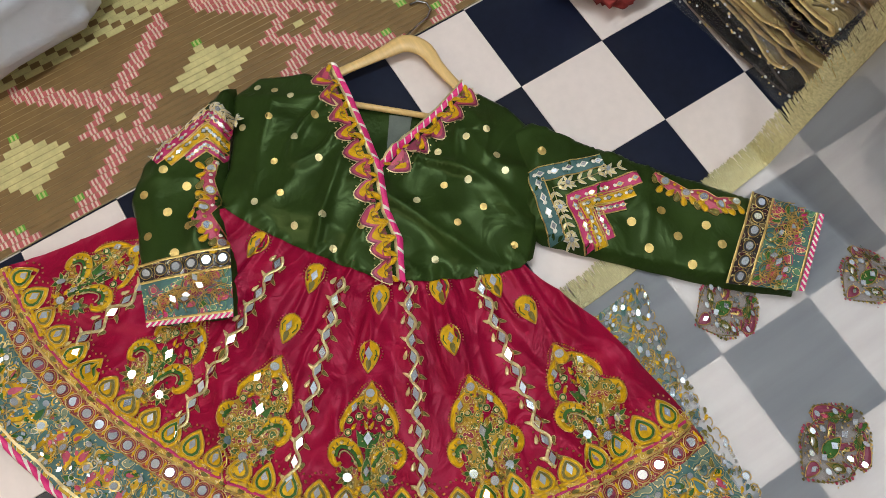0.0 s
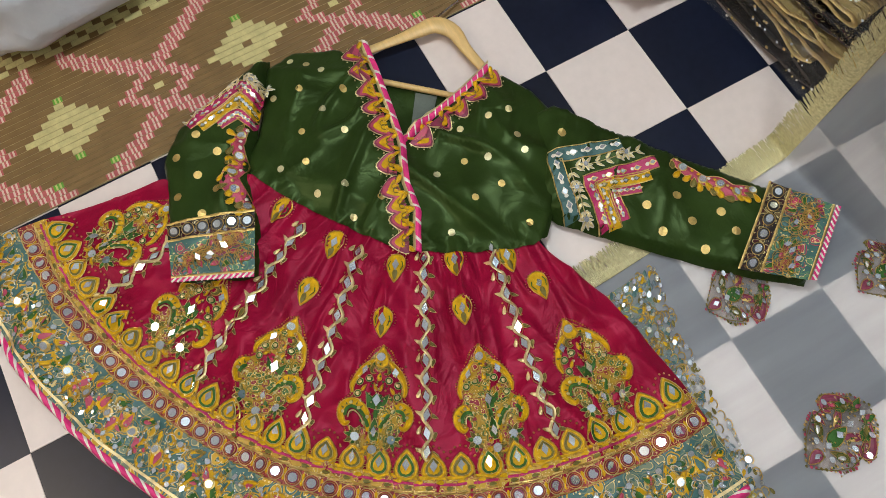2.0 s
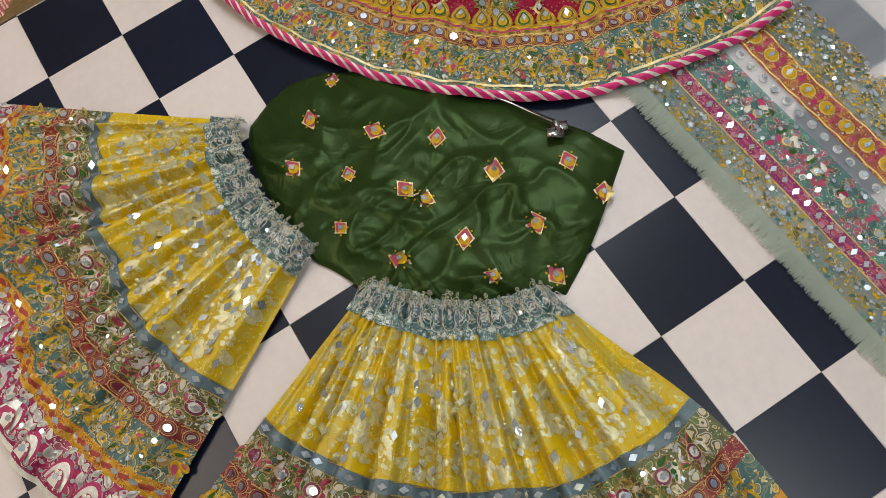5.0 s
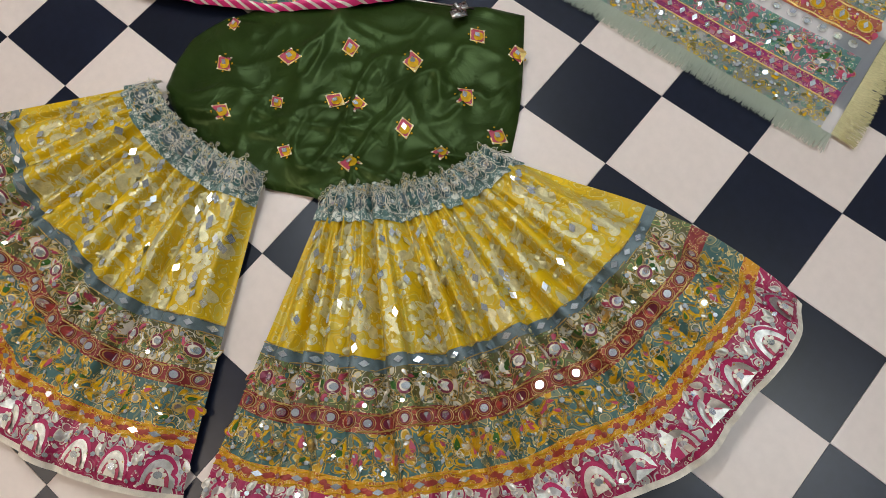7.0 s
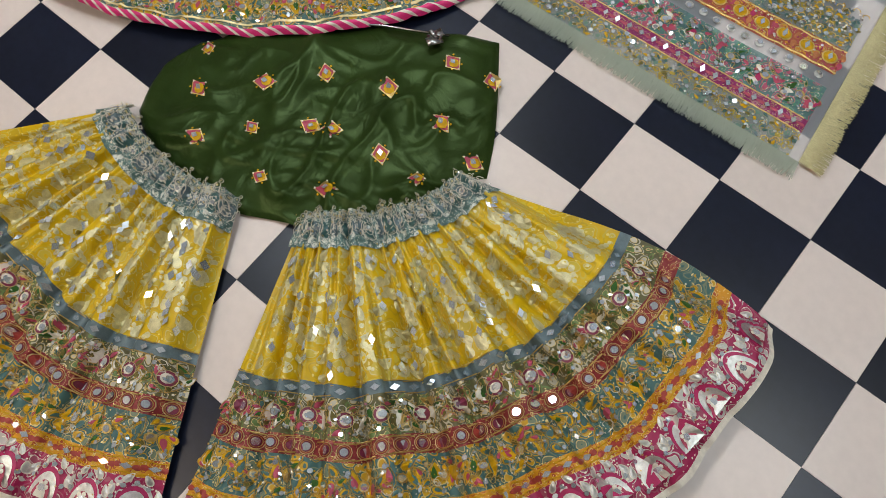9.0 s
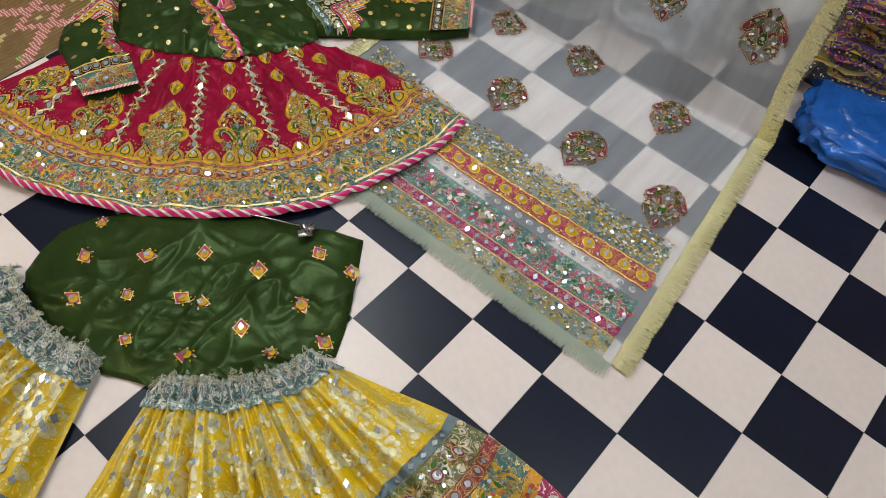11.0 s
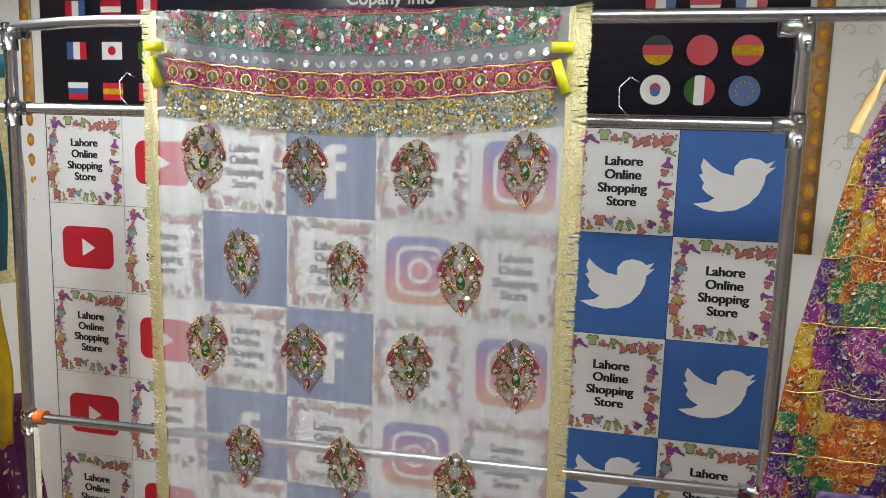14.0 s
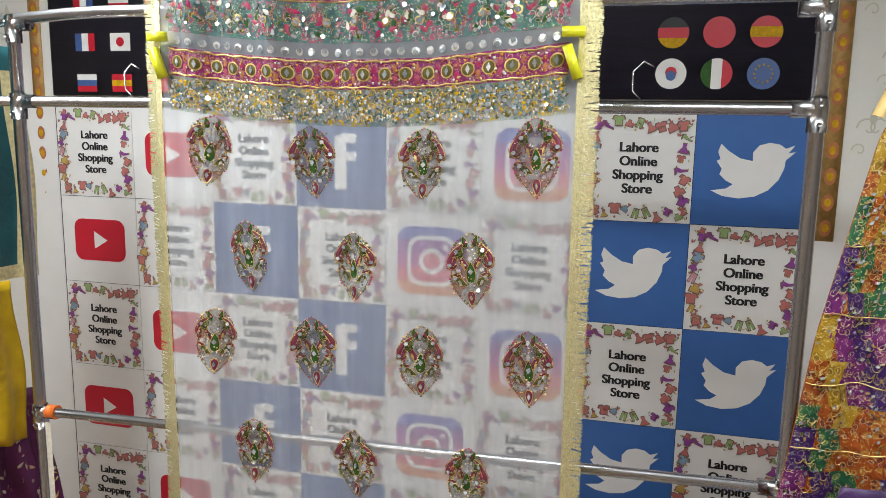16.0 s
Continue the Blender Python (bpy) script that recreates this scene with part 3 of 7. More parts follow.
def scroll_unit(e, a, b, w, h, base, ink, second, rng):
    """One repeat of a printed and stitched border: curled leaves round a mirror flower."""
    sx = rng.choice((-1, 1))
    s = 0.5 * w + 0.5 * h
    for x, y, l, an, m in ((-0.26, 0.10, 0.62, 30, ink), (0.24, -0.10, 0.60, 200, ink), (0.20, 0.27, 0.40, 80, second), (-0.22, -0.30, 0.40, 260, second), (0.43, 0.10, 0.36, 330, ink), (-0.44, -0.12, 0.34, 150, second)):
        an += rng.uniform(-25, 25)
        e.petal(drop(a + x * w, b + y * h, l * s, l * s * 0.62, an * sx, 12, 0.35 * sx), m, 0.0008, 0.0018, "gold", 0.0015)
        e.poly(drop(a + x * w, b + y * h, l * s * 0.5, l * s * 0.30, an * sx, 8, 0.35 * sx), rng.choice((base, "leaf_green", base, "rose")), 0.0028, 0.0008)
    for k in range(3):
        cx, cy, r0 = a + rng.uniform(-0.4, 0.4) * w, b + rng.uniform(-0.36, 0.36) * h, rng.uniform(0.10, 0.2) * s
        t0 = rng.uniform(0, 6)
        e.line([(cx + r0 * (1 - t / 9) * math.cos(t0 + t * 0.75), cy + r0 * (1 - t / 9) * math.sin(t0 + t * 0.75)) for t in range(8)], 0.0014, rng.choice(("gold", "white_thread")), 0.0032)
    r = s * 0.085
    e.poly(disc(a, b, r * 1.55), "gold", 0.0032, 0.001)
    e.glass(disc(a, b, r), 0.0052)
    e.glass(diamond(a + 0.36 * w, b - 0.32 * h, r * 1.3, r * 2.1, rng.uniform(-30, 30)), 0.005)
    e.glass(disc(a - 0.36 * w, b + 0.34 * h, r * 0.8), 0.005)
    e.glass(disc(a - 0.10 * w, b - 0.38 * h, r * 0.7), 0.005)
    for _ in range(5):
        e.petal(drop(a + rng.uniform(-0.45, 0.45) * w, b + rng.uniform(-0.42, 0.42) * h, 0.014, 0.008, rng.uniform(0, 360), 8, 0.3), rng.choice(("rose", "olive", "teal", "silver", second)), 0.0015, 0.0012, "gold", 0.0011)
    for _ in range(4):
        e.glass(diamond(a + rng.uniform(-0.45, 0.45) * w, b + rng.uniform(-0.44, 0.44) * h, 0.005, 0.008, rng.uniform(0, 90)), 0.005)
    for _ in range(22):
        e.poly(disc(a + rng.uniform(-0.48, 0.48) * w, b + rng.uniform(-0.46, 0.46) * h, rng.uniform(0.001, 0.0022), 5), rng.choice(("gold", "white_thread", "silver", second)), 0.003, 0.001)


# ---- structure ----
def shell(name, verts, faces, mat, label, category):
    ob = part(name, verts, faces, mat, None, label, smooth=False)
    return tagged(ob, "", category, "", "structure")


shell("ground", *box(-3.2, 3.2, -3.2, 2.6, -0.15, -0.006), "grout", "screed bed under the chequered floor", "ground")
north = shell("wall_north", *box(-1.6, 5.0, 0.0, 0.15, -0.05, 2.75), "plaster", "cream wallpapered shop wall behind the printed banner", "wall")
north.matrix_world = WALL
# added walls that close the room; their dim colour cuts fill and darkens reflections
shell("wall_west", *box(-2.75, -2.6, -3.0, 2.4, -0.05, 2.75), "paint_dim", "plain brown-grey painted side wall", "wall")
shell("wall_east", *box(2.4, 2.55, -3.0, 2.6, -0.05, 2.75), "paint_dim", "plain brown-grey painted side wall", "wall")
shell("wall_south", *box(-2.6, 2.4, -2.65, -2.5, -0.05, 2.75), "paint_dim", "plain brown-grey painted wall behind the shopper", "wall")
shell("ceiling", *box(-2.8, 2.6, -2.7, 2.7, 2.70, 2.80), "ceiling", "plain white ceiling", "ceiling")


def crease(x, y, k, seed):
    """Sharp soft-edged folds such as pressed satin takes."""
    n = noise.noise((x * k + 0.6 * noise.noise((x * 5, y * 5, seed)), y * k, seed))
    return (1 - min(1.0, abs(n) * 2.4)) ** 2


def wrinkle(x, y, deg, k, seed):
    """Narrow ridges that run roughly along one direction."""
    c, s = math.cos(radians(deg)), math.sin(radians(deg))
    a, b = x * c + y * s, y * c - x * s
    bend = 0.25 * noise.noise((x * 4, y * 4, seed + 5))
    n = noise.noise((a * k * 0.35 + seed, (b + bend * 0.12) * k, seed))
    fade = smooth01(0.5 + 1.6 * noise.noise((x * 6, y * 6, seed + 9)))
    return (1 - min(1.0, abs(n) * 3.4)) ** 1.6 * fade


# ---- frock: a ring sector of red satin, gathered under a green bodice ----
SC = (-1.063, 0.510)


def polar(c, deg, r):
    return c[0] + r * math.cos(radians(deg)), c[1] + r * math.sin(radians(deg))


def skirt_h(x, y):
    dx, dy = x - SC[0], y - SC[1]
    r, t = math.hypot(dx, dy), math.atan2(dy, dx)
    q = smooth01((r - 0.34) / 0.5)
    z = 0.030 + 0.004 * q * math.sin(t * 17 + 2.2 * math.sin(t * 7) + 2 * noise.noise((x * 5, y * 5, 8))) + 0.002 * q * math.sin(t * 37 + 3 * noise.noise((x * 6, y * 6, 1))) + 0.002 * (1 - q) * math.sin(t * 47 + r * 9 + 3 * noise.noise((x * 9, y * 9, 4)))
    return z + 0.006 * noise.noise((x * 9, y * 9, 0.3)) + 0.004 * crease(x, y, 5, 9.5) + 0.010 * crease(t * 1.5, r * 0.9, 5, 2.5) * smooth01((r - 0.30) / 0.1) + 0.007 * wrinkle(t * 0.6, r, 90, 24, 7.5) + 0.006 * wrinkle(x, y, -20, 16, 3.5) + 0.005 * wrinkle(x, y, 35, 22, 8.5) - 0.010 * smooth01((r - 0.82) / 0.06)


def skirt_hem(deg):
    return interp(deg, [-96, -75, -58, -45, -26, 6], [0.847, 0.842, 0.843, 0.858, 0.882, 0.886])


def skirt_r(deg, q):
    """Radius at the fraction q from the waist (0) to the hem (1)."""
    return 0.31 + q * (skirt_hem(deg) - 0.31)


def skirt_left(q):
    return interp(q, [0, 0.1, 0.35, 1], [-76, -79, -90.5, -94])


def skirt_right(q):
    return interp(q, [0, 0.15, 0.4, 0.7, 1], [-2, 0, 5, 6, 4.5])


frock = thing("frock", "embroidered red and green frock laid flat on the floor", "dress")


def skirt_xy(u, q):
    deg = skirt_left(q) + u * (skirt_right(q) - skirt_left(q))
    return polar(SC, deg, skirt_r(deg, q))


def skirt_band(name, q0, q1, mat, lift=0.0008, nv=3, label="", nu=150):
    def fn(u, v):
        x, y = skirt_xy(u, q0 + v * (q1 - q0))
        return Vector((x, y, skirt_h(x, y) + lift))
    v, f = grid(fn, nu, nv)
    return part(name, v, [g[::-1] for g in f], mat, frock, label)


skirt_band("skirt", 0.0, 0.80, "red_satin", 0.0, 60, "crimson satin skirt panel", 260)
bands = (("hem_band", 0.815, 0.986, "brocade_teal", "teal hem border with mustard scrolls"), ("mirror_band", 0.762, 0.815, "brocade_red", "rust band of round mirrors"),
         ("gold_band", 0.722, 0.762, "brocade_gold", "peach and gold braid band"))
BAND = {}
for n, a, b, m, lab in bands:
    BAND[n] = skirt_band(n, a, b, m, 0.0012, 4, lab)


def skirt_frame(deg, q):
    x, y = polar(SC, deg, skirt_r(deg, q))
    return at(skirt_h, x, y, deg + 90)


def along_skirt(q, step):
    """Degrees at even spacing along the ring at fraction q."""
    lo, hi = skirt_left(q) + 0.6, skirt_right(q) - 0.6
    n = max(1, int(radians(hi - lo) * skirt_r(-40, q) / step))
    return [(lo + (hi - lo) * (i + 0.5) / n, radians(hi - lo) * skirt_r(-40, q) / n) for i in range(n)]


rng = random.Random(5)
for deg, w in along_skirt(0.893, 0.050):
    e = Stitch(int(deg * 10) + 2000)
    e.put = skirt_frame(deg, 0.893)
    scroll_unit(e, 0, 0, w, 0.080, "teal", "mustard", rng.choice(("mustard", "leaf_green", "steel_blue")), rng)
    e.build("scroll", BAND["hem_band"], "mustard and gold scroll with mirrors")
for deg, w in along_skirt(0.788, 0.027):
    e = Stitch(int(deg * 10) + 2000)
    e.put = skirt_frame(deg, 0.788)
    e.petal(disc(0, 0, 0.0122, 12), "brick_red", 0.002, 0.001, "pale_gold", 0.0015)
    e.petal(disc(0, 0, 0.0092, 12), "maroon", 0.003, 0.001, "gold", 0.0012)
    e.glass(disc(0, 0, 0.0068, 10), 0.005)
    for s in (-1, 1):
        e.line([(-w / 2, s * 0.0140), (0, s * 0.0125), (w / 2, s * 0.0140)], 0.0022, "gold", 0.0022)
        e.poly(drop(w / 2, s * 0.005, 0.010, 0.006, 0 if s > 0 else 180), "mustard", 0.002)
    e.build("mirror_ring", BAND["mirror_band"], "round mirror in a stitched ring")
for deg, w in along_skirt(0.742, 0.030):
    e = Stitch(int(deg * 10) + 2000)
    e.put = skirt_frame(deg, 0.742)
    e.line([(-w / 2, -0.010), (0, -0.010), (w / 2, -0.010)], 0.003, "gold", 0.002)
    e.line([(-w / 2, 0.0), (0, 0.001), (w / 2, 0.0)], 0.004, "magenta", 0.002)
    e.line([(-w / 2, 0.010), (0, 0.010), (w / 2, 0.010)], 0.005, "mustard", 0.002)
    e.poly(drop(-w / 4, 0.004, 0.012, 0.007, 90), "mustard", 0.003)
    e.poly(drop(w / 4, -0.005, 0.012, 0.006, -90), "olive", 0.003)
    e.build("braid_knot", BAND["gold_band"], "stitched gold braid repeat")
for deg, w in along_skirt(0.70, 0.040):
    e = Stitch(int(deg * 10) + 2000)
    e.put = skirt_frame(deg, 0.695)
    tall = 1.0 if int(deg * 10) % 2 else 0.82
    e.petal(drop(0, 0.000, 0.047 * tall, w * 0.98, 0, 14), "mustard", 0.0015, 0.003, "gold", 0.0018)
    e.petal(drop(0, -0.001, 0.034 * tall, w * 0.68), "olive" if tall < 1 else "leaf_green", 0.004, 0.001, "pale_gold", 0.0012)
    e.poly(drop(0, -0.002, 0.024 * tall, w * 0.46), "mustard", 0.0055, 0.001)
    for sx in (-1, 1):
        e.line([(sx * w * 0.5 + 0.004 * math.cos(t), -0.014 + 0.006 * math.sin(t)) for t in (0, 1, 2, 3, 4, 5)], 0.0014, "gold", 0.0045)
    e.glass(diamond(0, 0.000, 0.011, 0.018), 0.0075)
    for i in range(7):
        t = radians(20 + 23 * i)
        e.poly(disc(0.021 * math.cos(t), 0.002 + 0.027 * math.sin(t), 0.002, 5), "gold", 0.0025, 0.002)
    e.build("scallop", frock, "mustard leaf scallop with a diamond mirror")

# pink and white twisted piping round the hem
piping_v, piping_f, piping_i = [], [], []
n = 300
for i in range(n + 1):
    for k, (q, z) in enumerate(((0.980, 0.001), (0.987, 0.007), (0.998, 0.005), (1.006, -0.006))):
        u = (i + k * 2.6) / n
        x, y = skirt_xy(min(1, max(0, u)), q)
        piping_v.append(Vector((x, y, skirt_h(x, y) + z)))
for i in range(n):
    for k in range(3):
        a = i * 4 + k
        piping_f.append((a, a + 4, a + 5, a + 1))
        piping_i.append(1 if i % 6 < 2 else 0)
part("piping", piping_v, piping_f, ["pink", "white_thread"], frock, "pink piping with slanting white stripes", piping_i)
v, f = grid(lambda u, w: Vector((*skirt_xy(u, 0.962 + 0.008 * w), skirt_h(*skirt_xy(u, 0.962 + 0.008 * w)) + 0.003)), 150, 1)
part("edging", v, [g[::-1] for g in f], "pale_gold", frock, "pale gold gota edging")

BIG = ((-3.5, 0.545), (-18.5, 0.545), (-34.2, 0.545), (-50.2, 0.54), (-66.5, 0.53), (-84, 0.51))
for deg, q in BIG:
    e = Stitch(int(-deg * 7))
    e.put = skirt_frame(deg, q)
    big_motif(e, 1.0)
    e.build("bouquet", frock, "mustard and green mirror-work bouquet")
for deg, r in ((-50.7, 0.472), (-35, 0.492), (-20, 0.478), (-4.4, 0.472), (-66.8, 0.375), (-49.7, 0.384), (-33.8, 0.400), (-20, 0.395), (-8, 0.41)):
    e = Stitch(int(r * 1000))
    x, y = polar(SC, deg, r)
    e.put = at(skirt_h, x, y, deg + 90)
    small_motif(e, 0.92)
    e.build("sprig", frock, "small mustard teardrop with a mirror")
for deg in (-11, -27.2, -43.4, -59.5, -77.5):
    e = Stitch(int(-deg))
    r0, r1 = (0.37, 0.70) if deg > -70 else (0.50, 0.70)

    def put(a, b, lift, deg=deg):
        x, y = polar(SC, deg + math.degrees(a / max(b, 0.1)), b)
        return Vector((x, y, skirt_h(x, y) + lift))
    e.put = put
    m, length = int((r1 - r0) / 0.027), r1 - r0
    sway = lambda t: 0.0075 * math.sin(math.pi * t * m)
    for side, wide, m_ in ((1, 0.0050, "pale_gold"), (-1, 0.0016, "gold")):
        e.line([(side * sway(i / 80), r0 + length * i / 80) for i in range(81)], wide, m_, 0.002, 0.0015)
    for i in range(m):
        t = (i + 0.5) / m
        b, s = r0 + length * t, (1 if i % 2 else -1)
        if e.rng.random() < 0.85:
            e.glass(diamond(0, b, 0.0105, 0.021, s * 10), 0.0045)
        else:
            e.petal(drop(0, b, 0.018, 0.008, s * 10), "olive", 0.002, 0.002)
        for ds, an in ((1, 40), (-1, 140)):
            e.petal(drop(ds * 0.0105, b + ds * 0.004, 0.0135, 0.0066, -ds * an * s, 8, 0.3), "olive" if ds > 0 else "pale_gold", 0.001, 0.0015, "pale_gold", 0.0011)
        e.poly(disc(sway(t) * 1.5, b + 0.011, 0.0018, 5), "gold", 0.002, 0.002)
    e.build("vine", frock, "ribbon vine of gold leaves and mirrors down a seam")

# bodice
BODICE = rounded([(-1.130, 0.425), (-1.212, 0.275), (-1.075, 0.200), (-1.030, 0.150), (-0.985, 0.150), (-0.829, 0.250), (-0.735, 0.325), (-0.675, 0.445), (-0.650, 0.520),
                  (-0.690, 0.560), (-0.780, 0.640), (-0.883, 0.660), (-0.985, 0.606), (-0.940, 0.470), (-0.915, 0.405), (-1.020, 0.420)], 1)
bodice_edge = edge_distance(BODICE)


def bodice_h(x, y):
    d = bodice_edge(x, y)
    z = 0.036 + 0.014 * smooth01(d / 0.06) + 0.005 * noise.noise((x * 11, y * 11, 4.0)) + 0.005 * crease(x, y, 7, 1.5) + 0.012 * wrinkle(x, y, 35, 16, 1.5) + 0.010 * wrinkle(x, y, -50, 19, 4.5) + 0.004 * math.sin(math.atan2(y - 0.5, x + 1.1) * 27 + 2 * noise.noise((x * 8, y * 8, 1))) * smooth01((x + 0.90) / 0.2)
    z -= 0.012 * (1 - smooth01(d / 0.008))
    over = math.hypot(x - SC[0], y - SC[1]) > 0.28 and x > -1.0 and y < 0.52
    return max(z, skirt_h(x, y) + 0.004) if over else z


part("bodice", *patch(BODICE, bodice_h, 0.0055), "green_satin", frock, "dark green satin bodice with gold dots")
BACK = rounded([(-1.085, 0.405), (-1.040, 0.463), (-0.965, 0.535), (-0.90, 0.52), (-0.90, 0.40), (-1.0, 0.38)], 1)
part("back_neck", *patch(BACK, lambda x, y: 0.012 + 0.004 * noise.noise((x * 20, y * 20, 1))), "green_satin", frock, "inside of the back neck")
v, f = patch(rounded([(-1.010, 0.470), (-0.985, 0.500), (-0.93, 0.455), (-0.945, 0.425)], 0), lambda x, y: 0.018)
part("neck_label", v, f, material("grey_tape", (0.10, 0.12, 0.10), 0.7), frock, "grey tape inside the neck")
DOTS = ((-1.097, 0.29), (-1.11, 0.243), (-1.041, 0.308), (-1.059, 0.357), (-1.14, 0.322), (-1.113, 0.34), (-1.023, 0.259), (-0.985, 0.324), (-0.978, 0.198), (-0.966, 0.241), (-0.907, 0.233),
        (-0.894, 0.28), (-0.847, 0.323), (-0.841, 0.267), (-0.838, 0.422), (-0.836, 0.473), (-0.887, 0.548), (-0.82, 0.509), (-0.768, 0.505), (-0.89, 0.495), (-0.738, 0.395), (-0.768, 0.456),
        (-0.832, 0.572), (-0.802, 0.569), (-0.691, 0.514), (-0.881, 0.584), (-1.165, 0.30), (-1.08, 0.40))
for i, (x, y) in enumerate(DOTS):
    e = Stitch(i)
    e.put = at(bodice_h, x, y)
    e.poly(disc(0, 0, 0.0062, 10), ("gold", "pale_gold", "foil")[i % 3], 0.0008, 0.0003)
    e.build("gold_dot", frock)

# crossed neckline: pink gota piping and a row of shell motifs
NECK_L = ((-1.134, 0.431), (-1.060, 0.422), (-0.990, 0.411), (-0.920, 0.398), (-0.850, 0.370), (-0.795, 0.362), (-0.735, 0.330))
NECK_R = ((-0.981, 0.602), (-0.960, 0.540), (-0.945, 0.475), (-0.925, 0.405))
for name, pts in (("neck_piping", NECK_L), ("neck_piping", NECK_R)):
    pv, pf, pi = [], [], []
    fine = [(interp(t, range(len(pts)), [p[0] for p in pts]), interp(t, range(len(pts)), [p[1] for p in pts])) for t in np.linspace(0, len(pts) - 1, 70)]
    for i, (x, y) in enumerate(fine):
        x1, y1 = fine[min(i + 1, 69)]
        x0, y0 = fine[max(i - 1, 0)]
        d = math.hypot(x1 - x0, y1 - y0)
        nx, ny = -(y1 - y0) / d, (x1 - x0) / d
        for s, z in ((-0.007, 0.001), (-0.002, 0.006), (0.003, 0.006), (0.007, 0.001)):
            px, py = x + nx * s, y + ny * s
            k = s * 0.8
            px, py = px + (x1 - x0) / d * k, py + (y1 - y0) / d * k
            pv.append(Vector((px, py, max(bodice_h(px, py), 0.042) + z)))
    for i in range(69):
        for k in range(3):
            a = i * 4 + k
            pf.append((a, a + 1, a + 5, a + 4))
            pi.append(2 if k == 0 else 1 if i % 5 == 0 else 0)
    part(name, pv, pf, ["pink", "white_thread", "pale_gold"], frock, "pink and white striped neck piping", pi)


def shell_row(pts, side, count, size):
    for i in range(count):
        t = (i + 0.5) / count * (len(pts) - 1)
        x, y = interp(t, range(len(pts)), [p[0] for p in pts]), interp(t, range(len(pts)), [p[1] for p in pts])
        j = min(int(t), len(pts) - 2)
        ang = math.degrees(math.atan2(pts[j + 1][1] - pts[j][1], pts[j + 1][0] - pts[j][0]))
        ex = Stitch(i)
        ox, oy = -side * 0.024 * math.sin(radians(ang)), side * 0.024 * math.cos(radians(ang))
        ex.put = at(lambda a, b: max(bodice_h(a, b), 0.040), x + ox, y + oy, ang + (0 if side > 0 else 180), size)
        for r, m, z in ((0.0245, "pale_gold", 0.001), (0.0230, "maroon", 0.0022), (0.0205, "rose", 0.0030), (0.0172, "mustard", 0.0038), (0.0065, "maroon", 0.0046)):
            ex.poly([(0.98 * r * math.cos(radians(k * 15)), -0.012 + r * (1.15 * max(0, math.sin(radians(k * 15))) + 0.40 * max(0, math.sin(radians(k * 15))) ** 8)) for k in range(0, 13)], m, z, 0.001)
        for sx in (-1, 1):
            ex.petal(drop(sx * 0.012, -0.016, 0.020, 0.010, sx * 60, 9, 0.3 * sx), "mustard", 0.005, 0.0015, "gold", 0.0011)
            ex.line([(sx * (0.004 + 0.006 * math.cos(t * 0.8)), -0.006 + 0.007 * math.sin(t * 0.8)) for t in range(7)], 0.0014, "olive", 0.0062)
        for k in range(8):
            a = radians(10 + 23 * k)
            ex.poly(disc(0.025 * math.cos(a), -0.012 + 0.036 * math.sin(a), 0.0018, 5), "pale_gold", 0.001, 0.002)
        ex.build("shell_motif", frock, "rose and mustard shell edged with gold")


shell_row(NECK_L, -1, 11, 0.92)
shell_row(NECK_R, 1, 5, 0.92)


# sleeves
def sleeve(name, outline, base, label):
    edge = edge_distance(outline)

    def h(x, y):
        d = edge(x, y)
        return base + 0.012 * smooth01(d / 0.05) + 0.005 * noise.noise((x * 13, y * 13, base * 90)) + 0.004 * crease(x, y, 9, base * 100) + 0.008 * wrinkle(x, y, 60, 18, base * 100) + 0.006 * wrinkle(x, y, 140, 20, base * 70) - 0.022 * (1 - smooth01(d / 0.01))
    return part(name, *patch(outline, h, 0.007), "green_satin", frock, label), h


RS = [(-0.900, 0.640), (-0.762, 0.733), (-0.551, 0.898), (-0.471, 0.959), (-0.391, 0.844), (-0.459, 0.760), (-0.592, 0.633), (-0.700, 0.535), (-0.780, 0.560)]
_, rsleeve_h = sleeve("sleeve", rounded(RS[:3] + [RS[3], RS[3], RS[4], RS[4]] + RS[5:], 1), 0.034, "dark green satin sleeve stretched out")
LS = [(-1.205, 0.275), (-1.167, 0.169), (-1.130, 0.036), (-0.970, -0.012), (-0.878, -0.038), (-0.822, 0.087), (-0.906, 0.125), (-1.000, 0.150), (-1.075, 0.195), (-1.150, 0.250)]
_, lsleeve_h = sleeve("sleeve", rounded(LS[:4] + [LS[4], LS[4], LS[5], LS[5]] + LS[6:], 1), 0.050, "dark green satin sleeve folded across the skirt")


def quad_fn(corners, h):
    """A map from (u, v) in a four-cornered piece of cloth."""
    p = [Vector(c) for c in corners]

    def fn(u, v, lift=0.0):
        q = p[0].lerp(p[1], u).lerp(p[3].lerp(p[2], u), v)
        return Vector((q.x, q.y, h(q.x, q.y) + lift))
    return fn


